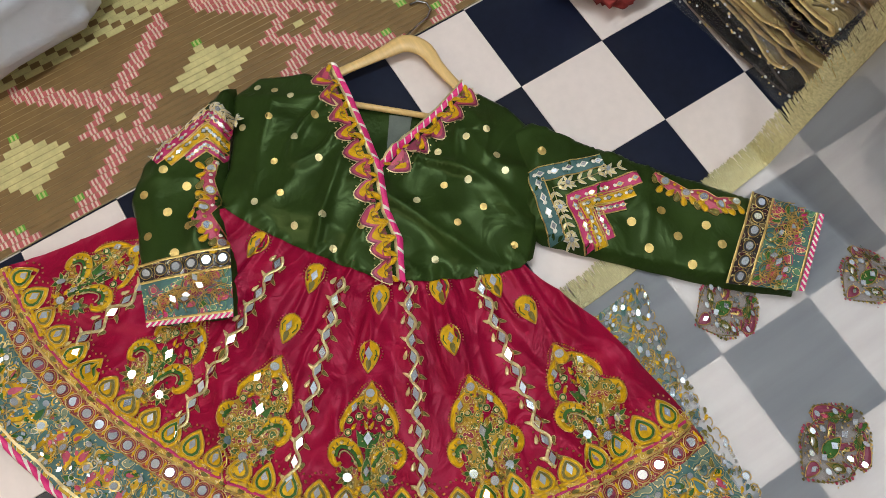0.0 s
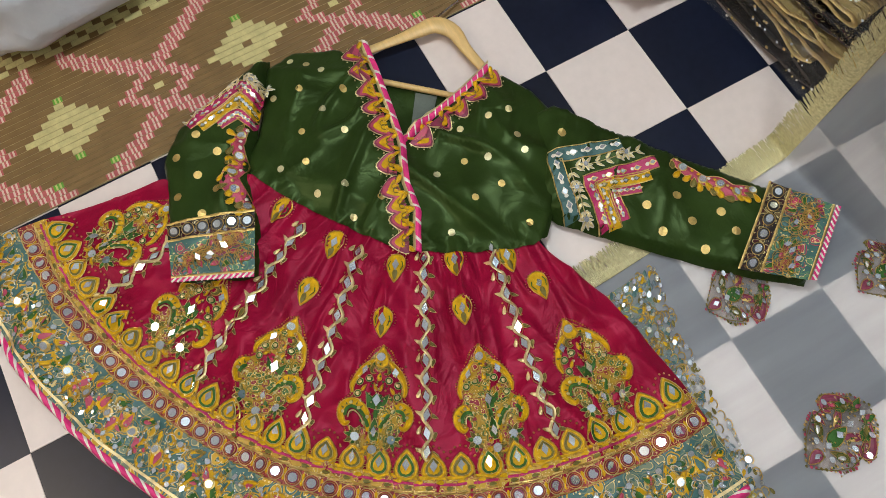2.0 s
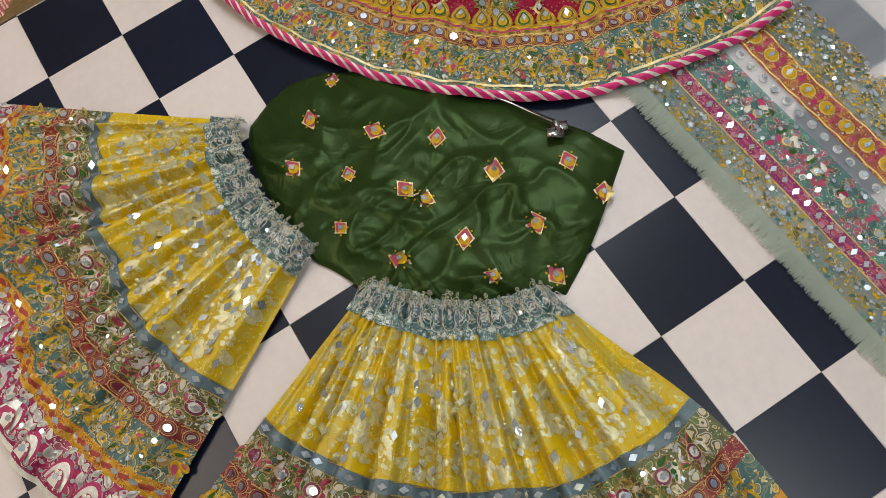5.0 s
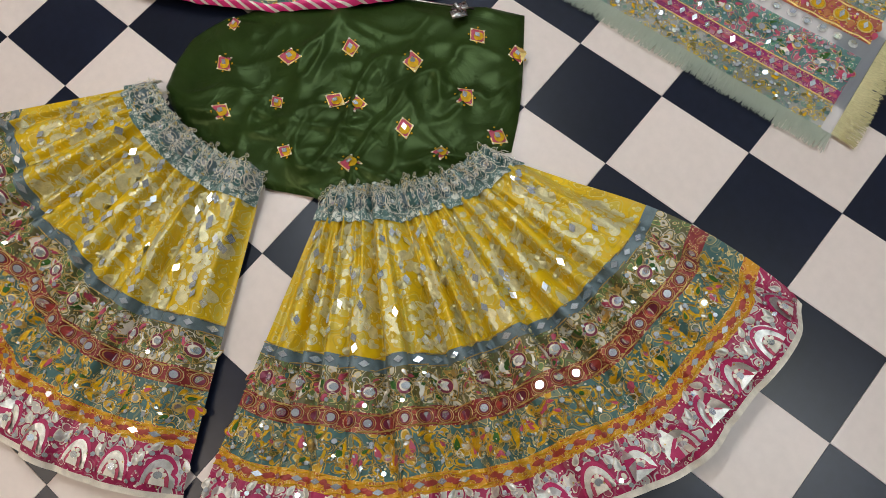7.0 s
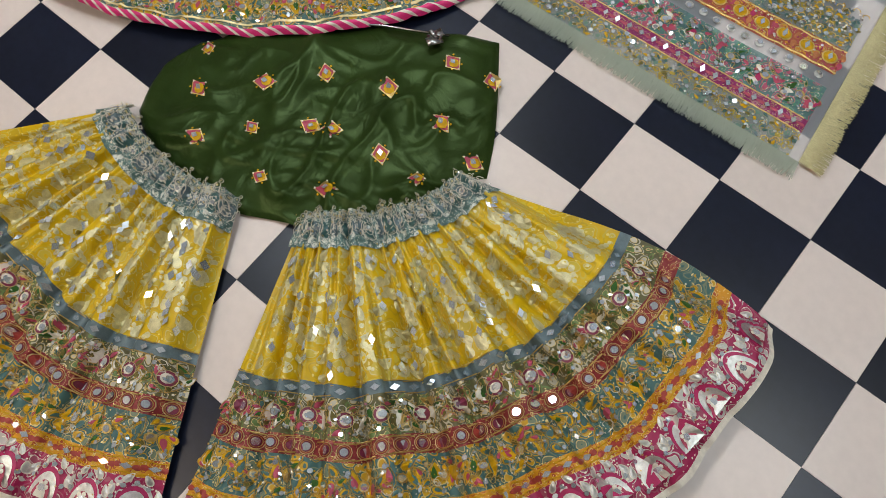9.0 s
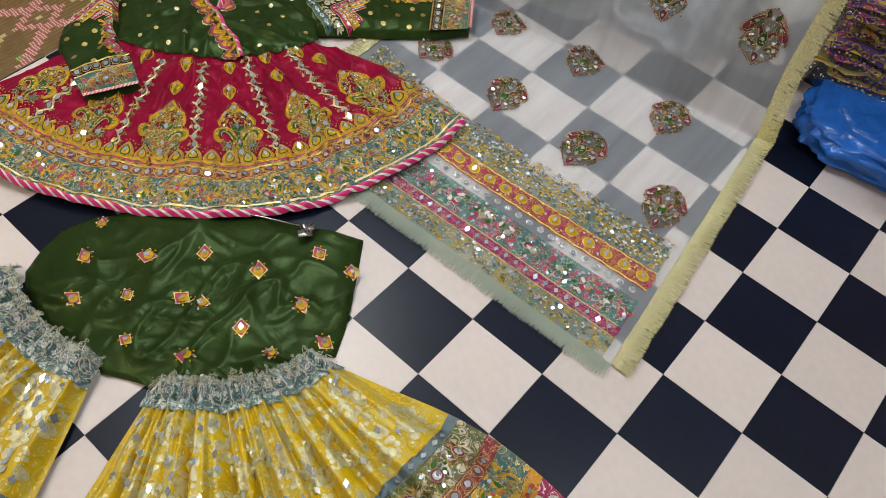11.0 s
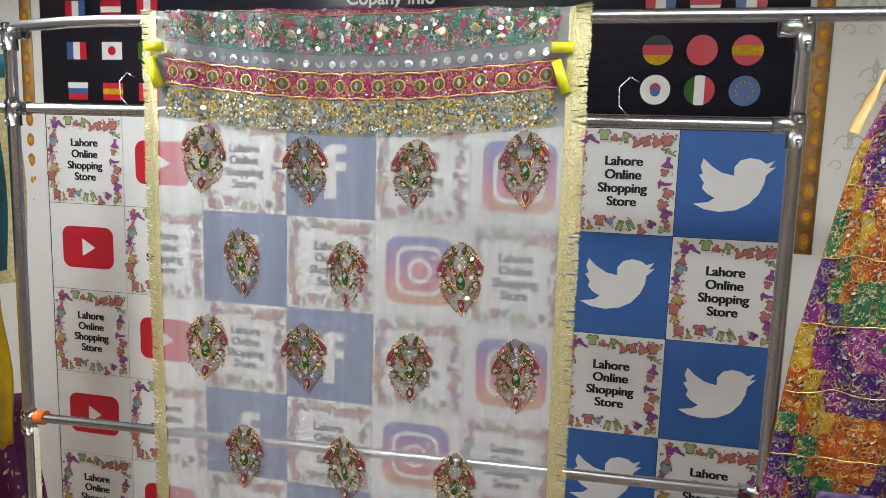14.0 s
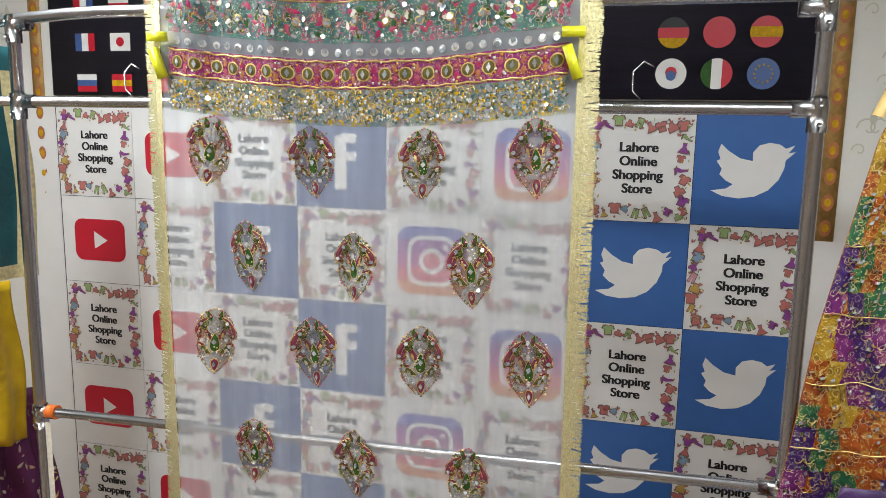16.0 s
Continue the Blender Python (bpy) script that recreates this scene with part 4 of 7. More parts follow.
def cuff(corners, h, flip):
    """corners: wrist edge (2), then the elbow-side edge of the teal band and gold band."""
    mid = [sum(c[k] for c in corners) / 4 for k in (0, 1)]
    rest = h(*mid) - 0.003
    fn = quad_fn(corners, lambda x, y: max(h(x, y), rest))
    w, l = (Vector(corners[1]) - Vector(corners[0])).length, (Vector(corners[3]) - Vector(corners[0])).length

    def rect(name, v0, v1, mat, lift, label):
        a, b = grid(lambda u, v: fn(u, v0 + v * (v1 - v0), lift), 14, 4)
        return part(name, a, b if flip else [g[::-1] for g in b], mat, frock, label)
    band = rect("cuff_band", 0.06, 0.70, "brocade_cuff", 0.002, "teal cuff with pink flowers")
    rect("cuff_mirror_band", 0.70, 1.0, "brocade_black", 0.002, "gold and black cuff band with round mirrors")
    rect("cuff_piping", -0.04, 0.03, "pink", 0.005, "pink striped piping at the wrist")
    ex = Stitch(8)
    rr = random.Random(int(w * 1000))
    ex.put = lambda a, b, lift: fn(a / w, b / l, lift)
    for i in range(6):
        a = w * (i + 0.5) / 6
        ex.petal(disc(a, l * 0.85, 0.0095, 12), "dark_thread", 0.003, 0.001, "gold", 0.0014)
        ex.glass(disc(a, l * 0.85, 0.0060, 10), 0.0055)
    for i in range(40):
        a, b = w * rr.uniform(0.06, 0.94), l * rr.uniform(0.14, 0.63)
        ex.petal(drop(a, b, 0.015, 0.009, rr.uniform(0, 360), 10, 0.3), rr.choice(("maroon", "magenta", "leaf_green", "rose", "teal")), 0.003, 0.001, "gold", 0.0010)
        ex.line([(a + 0.012 * math.cos(t * 0.8), b + 0.012 * math.sin(t * 0.8)) for t in range(6)], 0.0014, "gold", 0.0045)
        if i % 7 == 0:
            ex.glass(diamond(a, b, 0.009, 0.014, rr.uniform(0, 90)), 0.006)
    for i in range(14):
        a = w * (i + 0.5) / 14
        ex.line([(a - 0.004, -0.004 * 1.0), (a + 0.004, l * 0.03)], 0.0032, "white_thread", 0.0058)
    for b in (0.055, 0.70, 1.0):
        ex.line([(w * k / 8, l * b) for k in range(9)], 0.004, "gold", 0.0035)
    ex.build("cuff_embroidery", band, "flowers, rings and mirrors stitched on the cuff")


cuff([(-0.391, 0.846), (-0.472, 0.957), (-0.560, 0.890), (-0.462, 0.758)], rsleeve_h, True)
cuff([(-0.880, -0.036), (-0.824, 0.085), (-0.925, 0.130), (-0.972, -0.008)], lsleeve_h, True)


def chevron(h, rows):
    """Nested bent bands on a sleeve: each runs from the end of one arm over the bend to the end of the other."""
    ex = Stitch(9)
    ex.put = at(h, 0, 0)
    for m, w, pts, bead in rows:
        fine = [(interp(t, (0, 1, 2), [p[0] for p in pts]), interp(t, (0, 1, 2), [p[1] for p in pts])) for t in np.linspace(0, 2, 29)]
        if m == "sprig":
            ex.line(fine, 0.0016, "pale_gold", 0.0015)
            for i, (a, b) in enumerate(fine[1:-1:2]):
                along = math.degrees(math.atan2(pts[0][1] - pts[1][1], pts[0][0] - pts[1][0]) if i < 7 else math.atan2(pts[2][1] - pts[1][1], pts[2][0] - pts[1][0])) - 90
                for s in (-1, 1):
                    d = radians(along + 40 * s)
                    ex.petal(drop(a - 0.009 * math.sin(d), b + 0.009 * math.cos(d), 0.0145, 0.0055, along + 40 * s, 8), "pale_gold", 0.0015, 0.001, "white_thread", 0.0008)
                if i % 4 == 1:
                    for k in range(6):
                        d = radians(60 * k)
                        ex.petal(drop(a + 0.007 * math.cos(d), b + 0.007 * math.sin(d), 0.0105, 0.005, 60 * k - 90, 7), "pale_gold", 0.0022, 0.001, "white_thread", 0.0008)
                    ex.glass(disc(a, b, 0.0040), 0.005)
            continue
        ex.line(fine, w, m, 0.0012, 0.0006)
        for i, (a, b) in enumerate(fine[1:-1:3]):
            ang = math.degrees(math.atan2(pts[0][1] - pts[1][1], pts[0][0] - pts[1][0]) if i < 5 else math.atan2(pts[2][1] - pts[1][1], pts[2][0] - pts[1][0])) - 90
            ex.poly(diamond(a, b, w * 0.52, w * 0.78, ang), bead, 0.0026, 0.0004)
            ex.glass(diamond(a, b, w * 0.32, w * 0.5, ang), 0.004)
        for a, b in fine[2:-1:3]:
            ex.poly(disc(a, b, w * 0.16, 7), "white_thread", 0.003, 0.0016)
        for s in (-1, 1):
            edge = []
            for i, (a, b) in enumerate(fine):
                a0, b0 = fine[max(i - 1, 0)]
                a1, b1 = fine[min(i + 1, 28)]
                d = math.hypot(a1 - a0, b1 - b0)
                edge.append((a - s * (b1 - b0) / d * w * 0.56, b + s * (a1 - a0) / d * w * 0.56))
            ex.line(edge, 0.0022, "gold", 0.0024)
    ex.build("chevron", frock, "nested teal, pink and mustard chevrons")


chevron(rsleeve_h, (("teal", 0.022, ((-0.735, 0.716), (-0.770, 0.605), (-0.660, 0.578)), "white_thread"), ("sprig", 0, ((-0.709, 0.736), (-0.738, 0.619), (-0.643, 0.594)), ""), ("magenta", 0.020, ((-0.678, 0.748), (-0.706, 0.635), (-0.619, 0.618)), "gold"),
                    ("mustard", 0.018, ((-0.664, 0.727), (-0.688, 0.646), (-0.613, 0.630)), "olive"), ("magenta", 0.016, ((-0.652, 0.701), (-0.669, 0.657), (-0.618, 0.648)), "gold")))
chevron(lsleeve_h, (("sprig", 0, ((-1.139, 0.090), (-1.170, 0.215), (-1.115, 0.240)), ""), ("magenta", 0.020, ((-1.122, 0.092), (-1.150, 0.206), (-1.104, 0.221)), "gold"), ("mustard", 0.018, ((-1.107, 0.110), (-1.128, 0.192), (-1.086, 0.205)), "olive"),
                    ("magenta", 0.016, ((-1.096, 0.140), (-1.104, 0.178), (-1.072, 0.194)), "gold")))


def paisley_spray(h, pts, side, seed):
    """A curling rose and mustard spray along a sleeve's edge; side: the way its lobes point."""
    ex = Stitch(seed)
    ex.put = at(h, 0, 0)
    line = curve_through(pts, 30)
    ex.ribbon(line, [0.010, 0.022, 0.018, 0.028, 0.032, 0.024, 0.010], "rose", 0.0012, 0.002)
    for i, (a, b) in enumerate(line[1:-1:2]):
        a1, b1 = line[min(2 * i + 2, 29)]
        ang = math.degrees(math.atan2(b1 - b, a1 - a))
        nx, ny = -math.sin(radians(ang)) * side, math.cos(radians(ang)) * side
        wide = 0.010 + 0.008 * math.sin(i * 1.3) ** 2
        ex.petal(drop(a + nx * wide, b + ny * wide, 0.017, 0.012, ang + 60 + ex.rng.uniform(-50, 50), 9, 0.35), "mustard" if i % 3 else "olive", 0.0022, 0.002, "gold", 0.0012)
        ex.poly(disc(a - nx * 0.005, b - ny * 0.005, 0.0030, 7), ex.rng.choice(("white_thread", "mustard", "gold")), 0.0042, 0.002)
        if i % 3 == 1:
            ex.poly(disc(a, b, 0.0085, 10), "gold", 0.0040, 0.001)
            ex.glass(disc(a, b, 0.0062), 0.0060)
    ex.build("paisley_spray", frock, "rose and mustard paisley spray on the sleeve")


paisley_spray(rsleeve_h, ((-0.672, 0.776), (-0.637, 0.786), (-0.613, 0.797), (-0.597, 0.813), (-0.574, 0.822), (-0.566, 0.844), (-0.560, 0.862)), -1, 61)
paisley_spray(lsleeve_h, ((-1.072, 0.178), (-1.049, 0.153), (-1.014, 0.142), (-0.998, 0.116), (-0.960, 0.119), (-0.930, 0.124)), -1, 62)
for h, spots in ((rsleeve_h, ((-0.613, 0.744), (-0.623, 0.693), (-0.564, 0.740), (-0.555, 0.790), (-0.516, 0.791), (-0.515, 0.734), (-0.573, 0.692), (-0.820, 0.600), (-0.800, 0.640))),
                 (lsleeve_h, ((-1.098, 0.099), (-1.053, 0.118), (-1.078, 0.052), (-1.030, 0.072), (-0.989, 0.091), (-1.010, 0.027), (-0.960, 0.052)))):
    for x, y in spots:
        e = Stitch(2)
        e.put = at(h, x, y)
        e.poly(disc(0, 0, 0.0075, 10), "gold", 0.0008, 0.0003)
        e.build("gold_dot", frock)


# ---- gharara trousers ----
gharara = thing("gharara", "green and yellow flared gharara trousers laid on tiles", "trousers")
TOP = rounded([(-0.600, -0.200), (-0.620, -0.301), (-0.595, -0.385), (-0.545, -0.425), (-0.445, -0.440), (-0.278, -0.440), (-0.217, -0.400), (-0.126, -0.370), (-0.030, -0.250), (-0.002, -0.140),
               (0.041, -0.090), (0.041, -0.090), (-0.006, 0.000), (-0.122, 0.156), (-0.122, 0.156), (-0.333, 0.050), (-0.472, -0.080)], 2)
top_edge = edge_distance(TOP)


def top_h(x, y):
    d = top_edge(x, y)
    z = 0.010 + 0.008 * smooth01(d / 0.05) + 0.004 * noise.noise((x * 8, y * 8, 7.0)) + 0.004 * crease(x, y, 6, 3.5) + 0.009 * wrinkle(x, y, 20, 15, 2.5) + 0.008 * wrinkle(x, y, 100, 17, 6.5) + 0.005 * crease(x * 0.4 + y, y - x, 12, 6.5)
    return z - 0.008 * (1 - smooth01(d / 0.008))


part("upper", *patch(TOP, top_h, 0.006), "green_satin", gharara, "dark green satin upper")
for i, (x, y) in enumerate(((-0.568, -0.215), (-0.513, -0.293), (-0.441, -0.372), (-0.417, -0.204), (-0.337, -0.115), (-0.371, -0.29), (-0.282, -0.219), (-0.246, -0.2), (-0.219, -0.065), (-0.159, 0.056),
                            (-0.284, -0.356), (-0.171, -0.298), (-0.14, -0.181), (-0.093, -0.061), (0.005, -0.086), (-0.053, -0.179), (-0.074, 0.073))):
    e = Stitch(i)
    k = (0.8, 1.05, 1.0, 1.1, 1.0)[i % 5]
    e.put = at(top_h, x, y, 50 + 25 * (i % 4))
    e.poly(diamond(0, 0, 0.036 * k, 0.046 * k), "gold", 0.001, 0.002)
    e.poly(diamond(0, 0, 0.030 * k, 0.040 * k), "rose", 0.0015, 0.003)
    e.poly(disc(0, -0.004, 0.010 * k, 8), "mustard", 0.004, 0.001)
    e.glass(diamond(0, 0.0, 0.011, 0.014), 0.0065)
    for t in range(0, 360, 45):
        e.poly(disc(0.016 * k * math.cos(radians(t)), 0.019 * k * math.sin(radians(t)), 0.0024, 5), "mustard" if t % 90 else "white_thread", 0.002, 0.002)
    e.build("sprig", gharara, "pink and mustard diamond sprig")


def flare(label, centre, lo, hi, hems, tops, seed, bulge=0.0):
    """One gathered yellow leg with its printed borders: a ring sector about centre."""
    top_r = lambda d: interp(d, np.linspace(lo, hi, len(tops)), tops)
    hem_r = lambda d: interp(d, np.linspace(lo, hi, len(hems)), hems) + (0.020 * math.sin(radians(d) * 17 + 1.0) * smooth01((hi - 18 - d) / 12) if seed == 23 else 0.006 * math.sin(radians(d) * 21))
    rr = random.Random(seed)
    pleats = [(lo + (hi - lo) * (i + rr.uniform(0.2, 0.8)) / 15, rr.uniform(0.020, 0.054), rr.choice((-1, 1))) for i in range(13)]

    def h(x, y):
        dx, dy = x - centre[0], y - centre[1]
        r, t = math.hypot(dx, dy), math.atan2(dy, dx)
        deg = math.degrees(t)
        q = (r - top_r(deg)) / (hem_r(deg) - top_r(deg))
        side = smooth01(min(deg - lo, hi - deg) / 5)
        w = math.sin(t * 21 + 2.2 * math.sin(t * 9 + seed)) * (0.5 + 0.5 * math.sin(t * 5 + seed))
        fine = math.sin(t * 75 + 3 * math.sin(t * 13))
        z = 0.060 + 0.020 * w * (0.5 + 0.5 * smooth01(q * 1.5)) + 0.004 * fine * (1 - smooth01(q * 1.5)) + 0.006 * noise.noise((x * 10, y * 10, seed))
        z -= 0.010 * max(0.0, math.sin(t * 58 + 2.5 * math.sin(t * 11 + seed))) ** 5 * (1 - smooth01(q * 2.0))
        for g, depth, way in pleats:
            d = (deg - g - 2.5 * (q - 0.5)) * way
            z -= depth * (math.exp(-d / 2.4) if d > 0 else math.exp(-(d / 0.7) ** 2)) * (0.45 + 0.55 * smooth01(q * 3)) * (1 - 0.55 * smooth01((q - 0.5) / 0.4))
        return max(0.003, z * (0.25 + 0.75 * side)) - 0.012 * smooth01((q - 0.95) / 0.06)

    def xy(u, q):
        deg = lo + u * (hi + bulge * math.sin(math.pi * min(1, max(0, q))) - lo)
        return polar(centre, deg, top_r(deg) + q * (hem_r(deg) - top_r(deg)))

    def ring(name, q0, q1, mat, lift, nv, lab, nu=170):
        def fn(u, v):
            x, y = xy(u, q0 + v * (q1 - q0))
            return Vector((x, y, max(0.002, h(x, y)) + lift))
        v, f = grid(fn, nu, nv)
        return part(name, v, [g[::-1] for g in f], mat, gharara, lab)

    ring("flare", 0.0, 0.445, "brocade_yellow", 0, 26, "yellow satin flare, gathered, " + label, 220)
    B = (("blue_band", 0.440, 0.480, "steel_blue"), ("scroll_band", 0.480, 0.600, "brocade_olive"), ("red_band", 0.600, 0.660, "brocade_red"), ("teal_band", 0.660, 0.790, "brocade_teal"),
         ("orange_band", 0.790, 0.845, "brocade_orange"), ("magenta_band", 0.845, 0.985, "brocade_magenta"), ("hem_edge", 0.985, 1.004, "white_thread"))
    held = {}
    for n, a, b, m in B:
        held[n] = ring(n, a, b, m, 0.0012, 6, n.replace("_", " ") + " of the flare", 220)

    def units(q, step):
        mid = (lo + hi) / 2
        r = top_r(mid) + q * (hem_r(mid) - top_r(mid))
        n = max(1, int(radians(hi - lo) * r / step))
        for i in range(n):
            deg = lo + (hi - lo) * (i + 0.5) / n
            x, y = polar(centre, deg, top_r(deg) + q * (hem_r(deg) - top_r(deg)))
            yield at(h, x, y, deg + 90), radians(hi - lo) * r / n

    for put, w in units(0.46, 0.030):
        ex = Stitch(rr.randrange(9999))
        ex.put = put
        ex.glass(diamond(0, 0, 0.017, 0.012), 0.004)
        for s in (-1, 1):
            ex.line([(-w / 2, s * 0.010), (w / 2, s * 0.010)], 0.002, "gold", 0.003)
        ex.build("diamond_mirror", held["blue_band"])
    for put, w in units(0.54, 0.060):
        ex = Stitch(rr.randrange(9999))
        ex.put = put
        scroll_unit(ex, 0, 0, w, 0.058, "olive", "white_thread", rr.choice(("gold", "leaf_green", "rose")), rr)
        ex.petal(disc(0, 0, 0.0135, 12), "maroon", 0.003, 0.001, "pale_gold", 0.0015)
        ex.poly(disc(0, 0, 0.0085, 12), "white_thread", 0.004, 0.001)
        ex.glass(disc(0.004, 0, 0.006), 0.006)
        ex.build("scroll", held["scroll_band"])
    for put, w in units(0.63, 0.031):
        ex = Stitch(rr.randrange(9999))
        ex.put = put
        ex.petal(disc(0, 0, 0.0122, 12), "brick_red", 0.002, 0.001, "pale_gold", 0.0015)
        ex.petal(disc(0, 0, 0.0092, 12), "maroon", 0.003, 0.001, "gold", 0.0012)
        ex.glass(disc(0, 0, 0.0066), 0.005)
        ex.line([(-w / 2, 0.013), (w / 2, 0.013)], 0.0025, "gold", 0.003)
        ex.line([(-w / 2, -0.013), (w / 2, -0.013)], 0.0025, "gold", 0.003)
        ex.build("mirror_ring", held["red_band"])
    for put, w in units(0.725, 0.062):
        ex = Stitch(rr.randrange(9999))
        ex.put = put
        scroll_unit(ex, 0, 0, w, 0.064, "teal", "mustard", "mustard", rr)
        ex.build("leaf_scroll", held["teal_band"])
    for put, w in units(0.817, 0.034):
        ex = Stitch(rr.randrange(9999))
        ex.put = put
        ex.glass(diamond(0, 0, 0.018, 0.010), 0.004)
        for s in (-1, 1):
            ex.poly(drop(s * 0.012, 0, 0.014, 0.010, s * 90), "brick_red", 0.002, 0.001)
            ex.line([(-w / 2, s * 0.012), (0, s * 0.009), (w / 2, s * 0.012)], 0.0018, "mustard", 0.003)
        ex.build("braid_knot", held["orange_band"])
    for put, w in units(0.915, 0.066):
        ex = Stitch(rr.randrange(9999))
        ex.put = put
        for r, m, z in ((0.030, "silver", 0.001), (0.026, "magenta", 0.0025), (0.022, "silver", 0.0035), (0.015, "rose", 0.005), (0.010, "white_thread", 0.006)):
            ex.poly([(r * math.cos(radians(a)), -0.026 + 1.9 * r * max(0, math.sin(radians(a)))) for a in range(0, 181, 15)], m, z, 0.001)
        for t in range(7):
            a = radians(t * 30)
            ex.glass(disc(0.031 * math.cos(a), -0.024 + 0.052 * math.sin(a), 0.0040, 7), 0.006)
        ex.glass(disc(0, -0.010, 0.006), 0.009)
        for s in (-1, 1):
            ex.petal(drop(s * 0.031, 0.012, 0.020, 0.012, s * 20), "silver", 0.002, 0.002, "white_thread")
            ex.petal(drop(s * 0.012, 0.034, 0.018, 0.010, s * 35), "silver", 0.002, 0.002, "white_thread")
        for k in range(5):
            a = radians(72 * k)
            ex.poly(disc(0.0065 * math.cos(a), -0.008 + 0.0065 * math.sin(a), 0.004, 6), "white_thread", 0.0075, 0.001)
        for _ in range(12):
            ex.poly(disc(rr.uniform(-0.033, 0.033), rr.uniform(-0.03, 0.03), 0.0016, 5), rr.choice(("silver", "white_thread", "gold")), 0.007, 0.001)
        ex.build("arch", held["magenta_band"])
    # silvery spots and mirrors over the yellow
    ex = Stitch(seed + 6)
    for _ in range(400):
        u, q = rr.uniform(0.04, 0.96), rr.uniform(0.03, 0.42)
        x, y = xy(u, q)
        ex.put = at(h, x, y, lo + u * (hi - lo) + 90)
        kind = rr.random()
        if kind < 0.38:
            ex.poly(drop(0, 0, rr.uniform(0.018, 0.034), rr.uniform(0.012, 0.022), rr.uniform(-60, 60)), "foil", 0.0006, 0.0006)
        elif kind < 0.74:
            for _ in range(4):
                ex.poly(disc(rr.gauss(0, 0.008), rr.gauss(0, 0.010), rr.uniform(0.003, 0.0065), 7), "foil", 0.0006, 0.0004)
        else:
            ex.glass(diamond(0, 0, 0.011, 0.019, rr.uniform(-25, 25)), 0.003)
    tagged(ex.build("spot_scatter", gharara, "silver leaf spots and small mirrors"), kind="stuff")
    # lace yoke between the upper and the flare
    def lace(u, v):
        deg = lo + u * (hi - lo)
        x, y = polar(centre, deg, top_r(deg) - 0.062 + v * 0.070)
        return Vector((x, y, max(h(x, y), top_h(x, y)) + 0.004 + 0.002 * math.sin(u * 60)))
    v, f = grid(lace, 60, 4)
    yoke = part("lace_yoke", v, [g[::-1] for g in f], "brocade_lace", gharara, "grey-blue yoke with white lacework")
    n = 19
    for i in range(n):
        ex = Stitch(seed + i)
        deg = lo + (hi - lo) * (i + 0.5) / n
        x, y = polar(centre, deg, top_r(deg) - 0.028)
        ex.put = at(lambda a, b: max(h(a, b), top_h(a, b)) + 0.005, x, y, deg + 90 + rr.uniform(-14, 14), rr.uniform(0.8, 1.05))
        ring = lambda r, x0=0.0, y0=0.0, tall=1.7: [(x0 + r * math.cos(t * 0.52), y0 + r * tall * math.sin(t * 0.52)) for t in range(13)]
        ex.poly(disc(0, 0, 0.0105, 12, 0.018), "teal" if i % 2 else "steel_blue", 0.001, 0.0006)
        for r, m in ((0.0135, "white_thread"), (0.0070, "white_thread")):
            ex.line(ring(r), 0.0011, m, 0.0024)
        for k in range(5):
            ex.poly(disc(0.0042 * math.cos(k * 1.257), 0.0042 * math.sin(k * 1.257), 0.0026, 6), "white_thread", 0.003, 0.001)
        ex.glass(disc(0, 0.0, 0.0034), 0.006)
        for x0, y0, r in ((-0.009, 0.026, 0.0045), (0.0, 0.034, 0.0055), (0.009, 0.026, 0.0045), (-0.014, 0.016, 0.0035), (0.005, 0.043, 0.003)):
            ex.line(ring(r, x0, y0, 1.1), 0.0011, "white_thread", 0.0022)
            ex.poly(disc(x0, y0, r * 0.45, 6), "pale_gold", 0.0024, 0.0012)
        ex.line([(0.014 + 0.005 * math.cos(t), 0.014 * math.sin(t)) for t in [k * 0.7 for k in range(9)]], 0.0016, "white_thread", 0.002)
        for _ in range(10):
            ex.poly(disc(rr.uniform(-0.016, 0.016), rr.uniform(-0.03, 0.036), 0.0016, 5), rr.choice(("silver", "gold", "mirror", "white_thread")), 0.005, 0.001)
        ex.build("lace_arch", yoke, "white lace arch in raised thread")


flare("spread towards the tiles", (-0.248, -0.158), -69, 10, [0.81, 0.83, 0.845, 0.875, 0.86], [0.277, 0.275, 0.285, 0.305, 0.325], 11, 3.5)
flare("with its tiers folded over", (-0.415, -0.190), -130, -59.5, [0.83, 0.84, 0.845, 0.86, 0.84], [0.335, 0.322, 0.314, 0.315, 0.318], 23)


# ---- sheer dupatta: lies on the tiles, then climbs to the top bar of the rack ----
dupatta = thing("dupatta", "sheer white dupatta draped from the rack down to the floor", "dupatta")
D_LEN_FLOOR, D_RISE = 0.86, 2.09


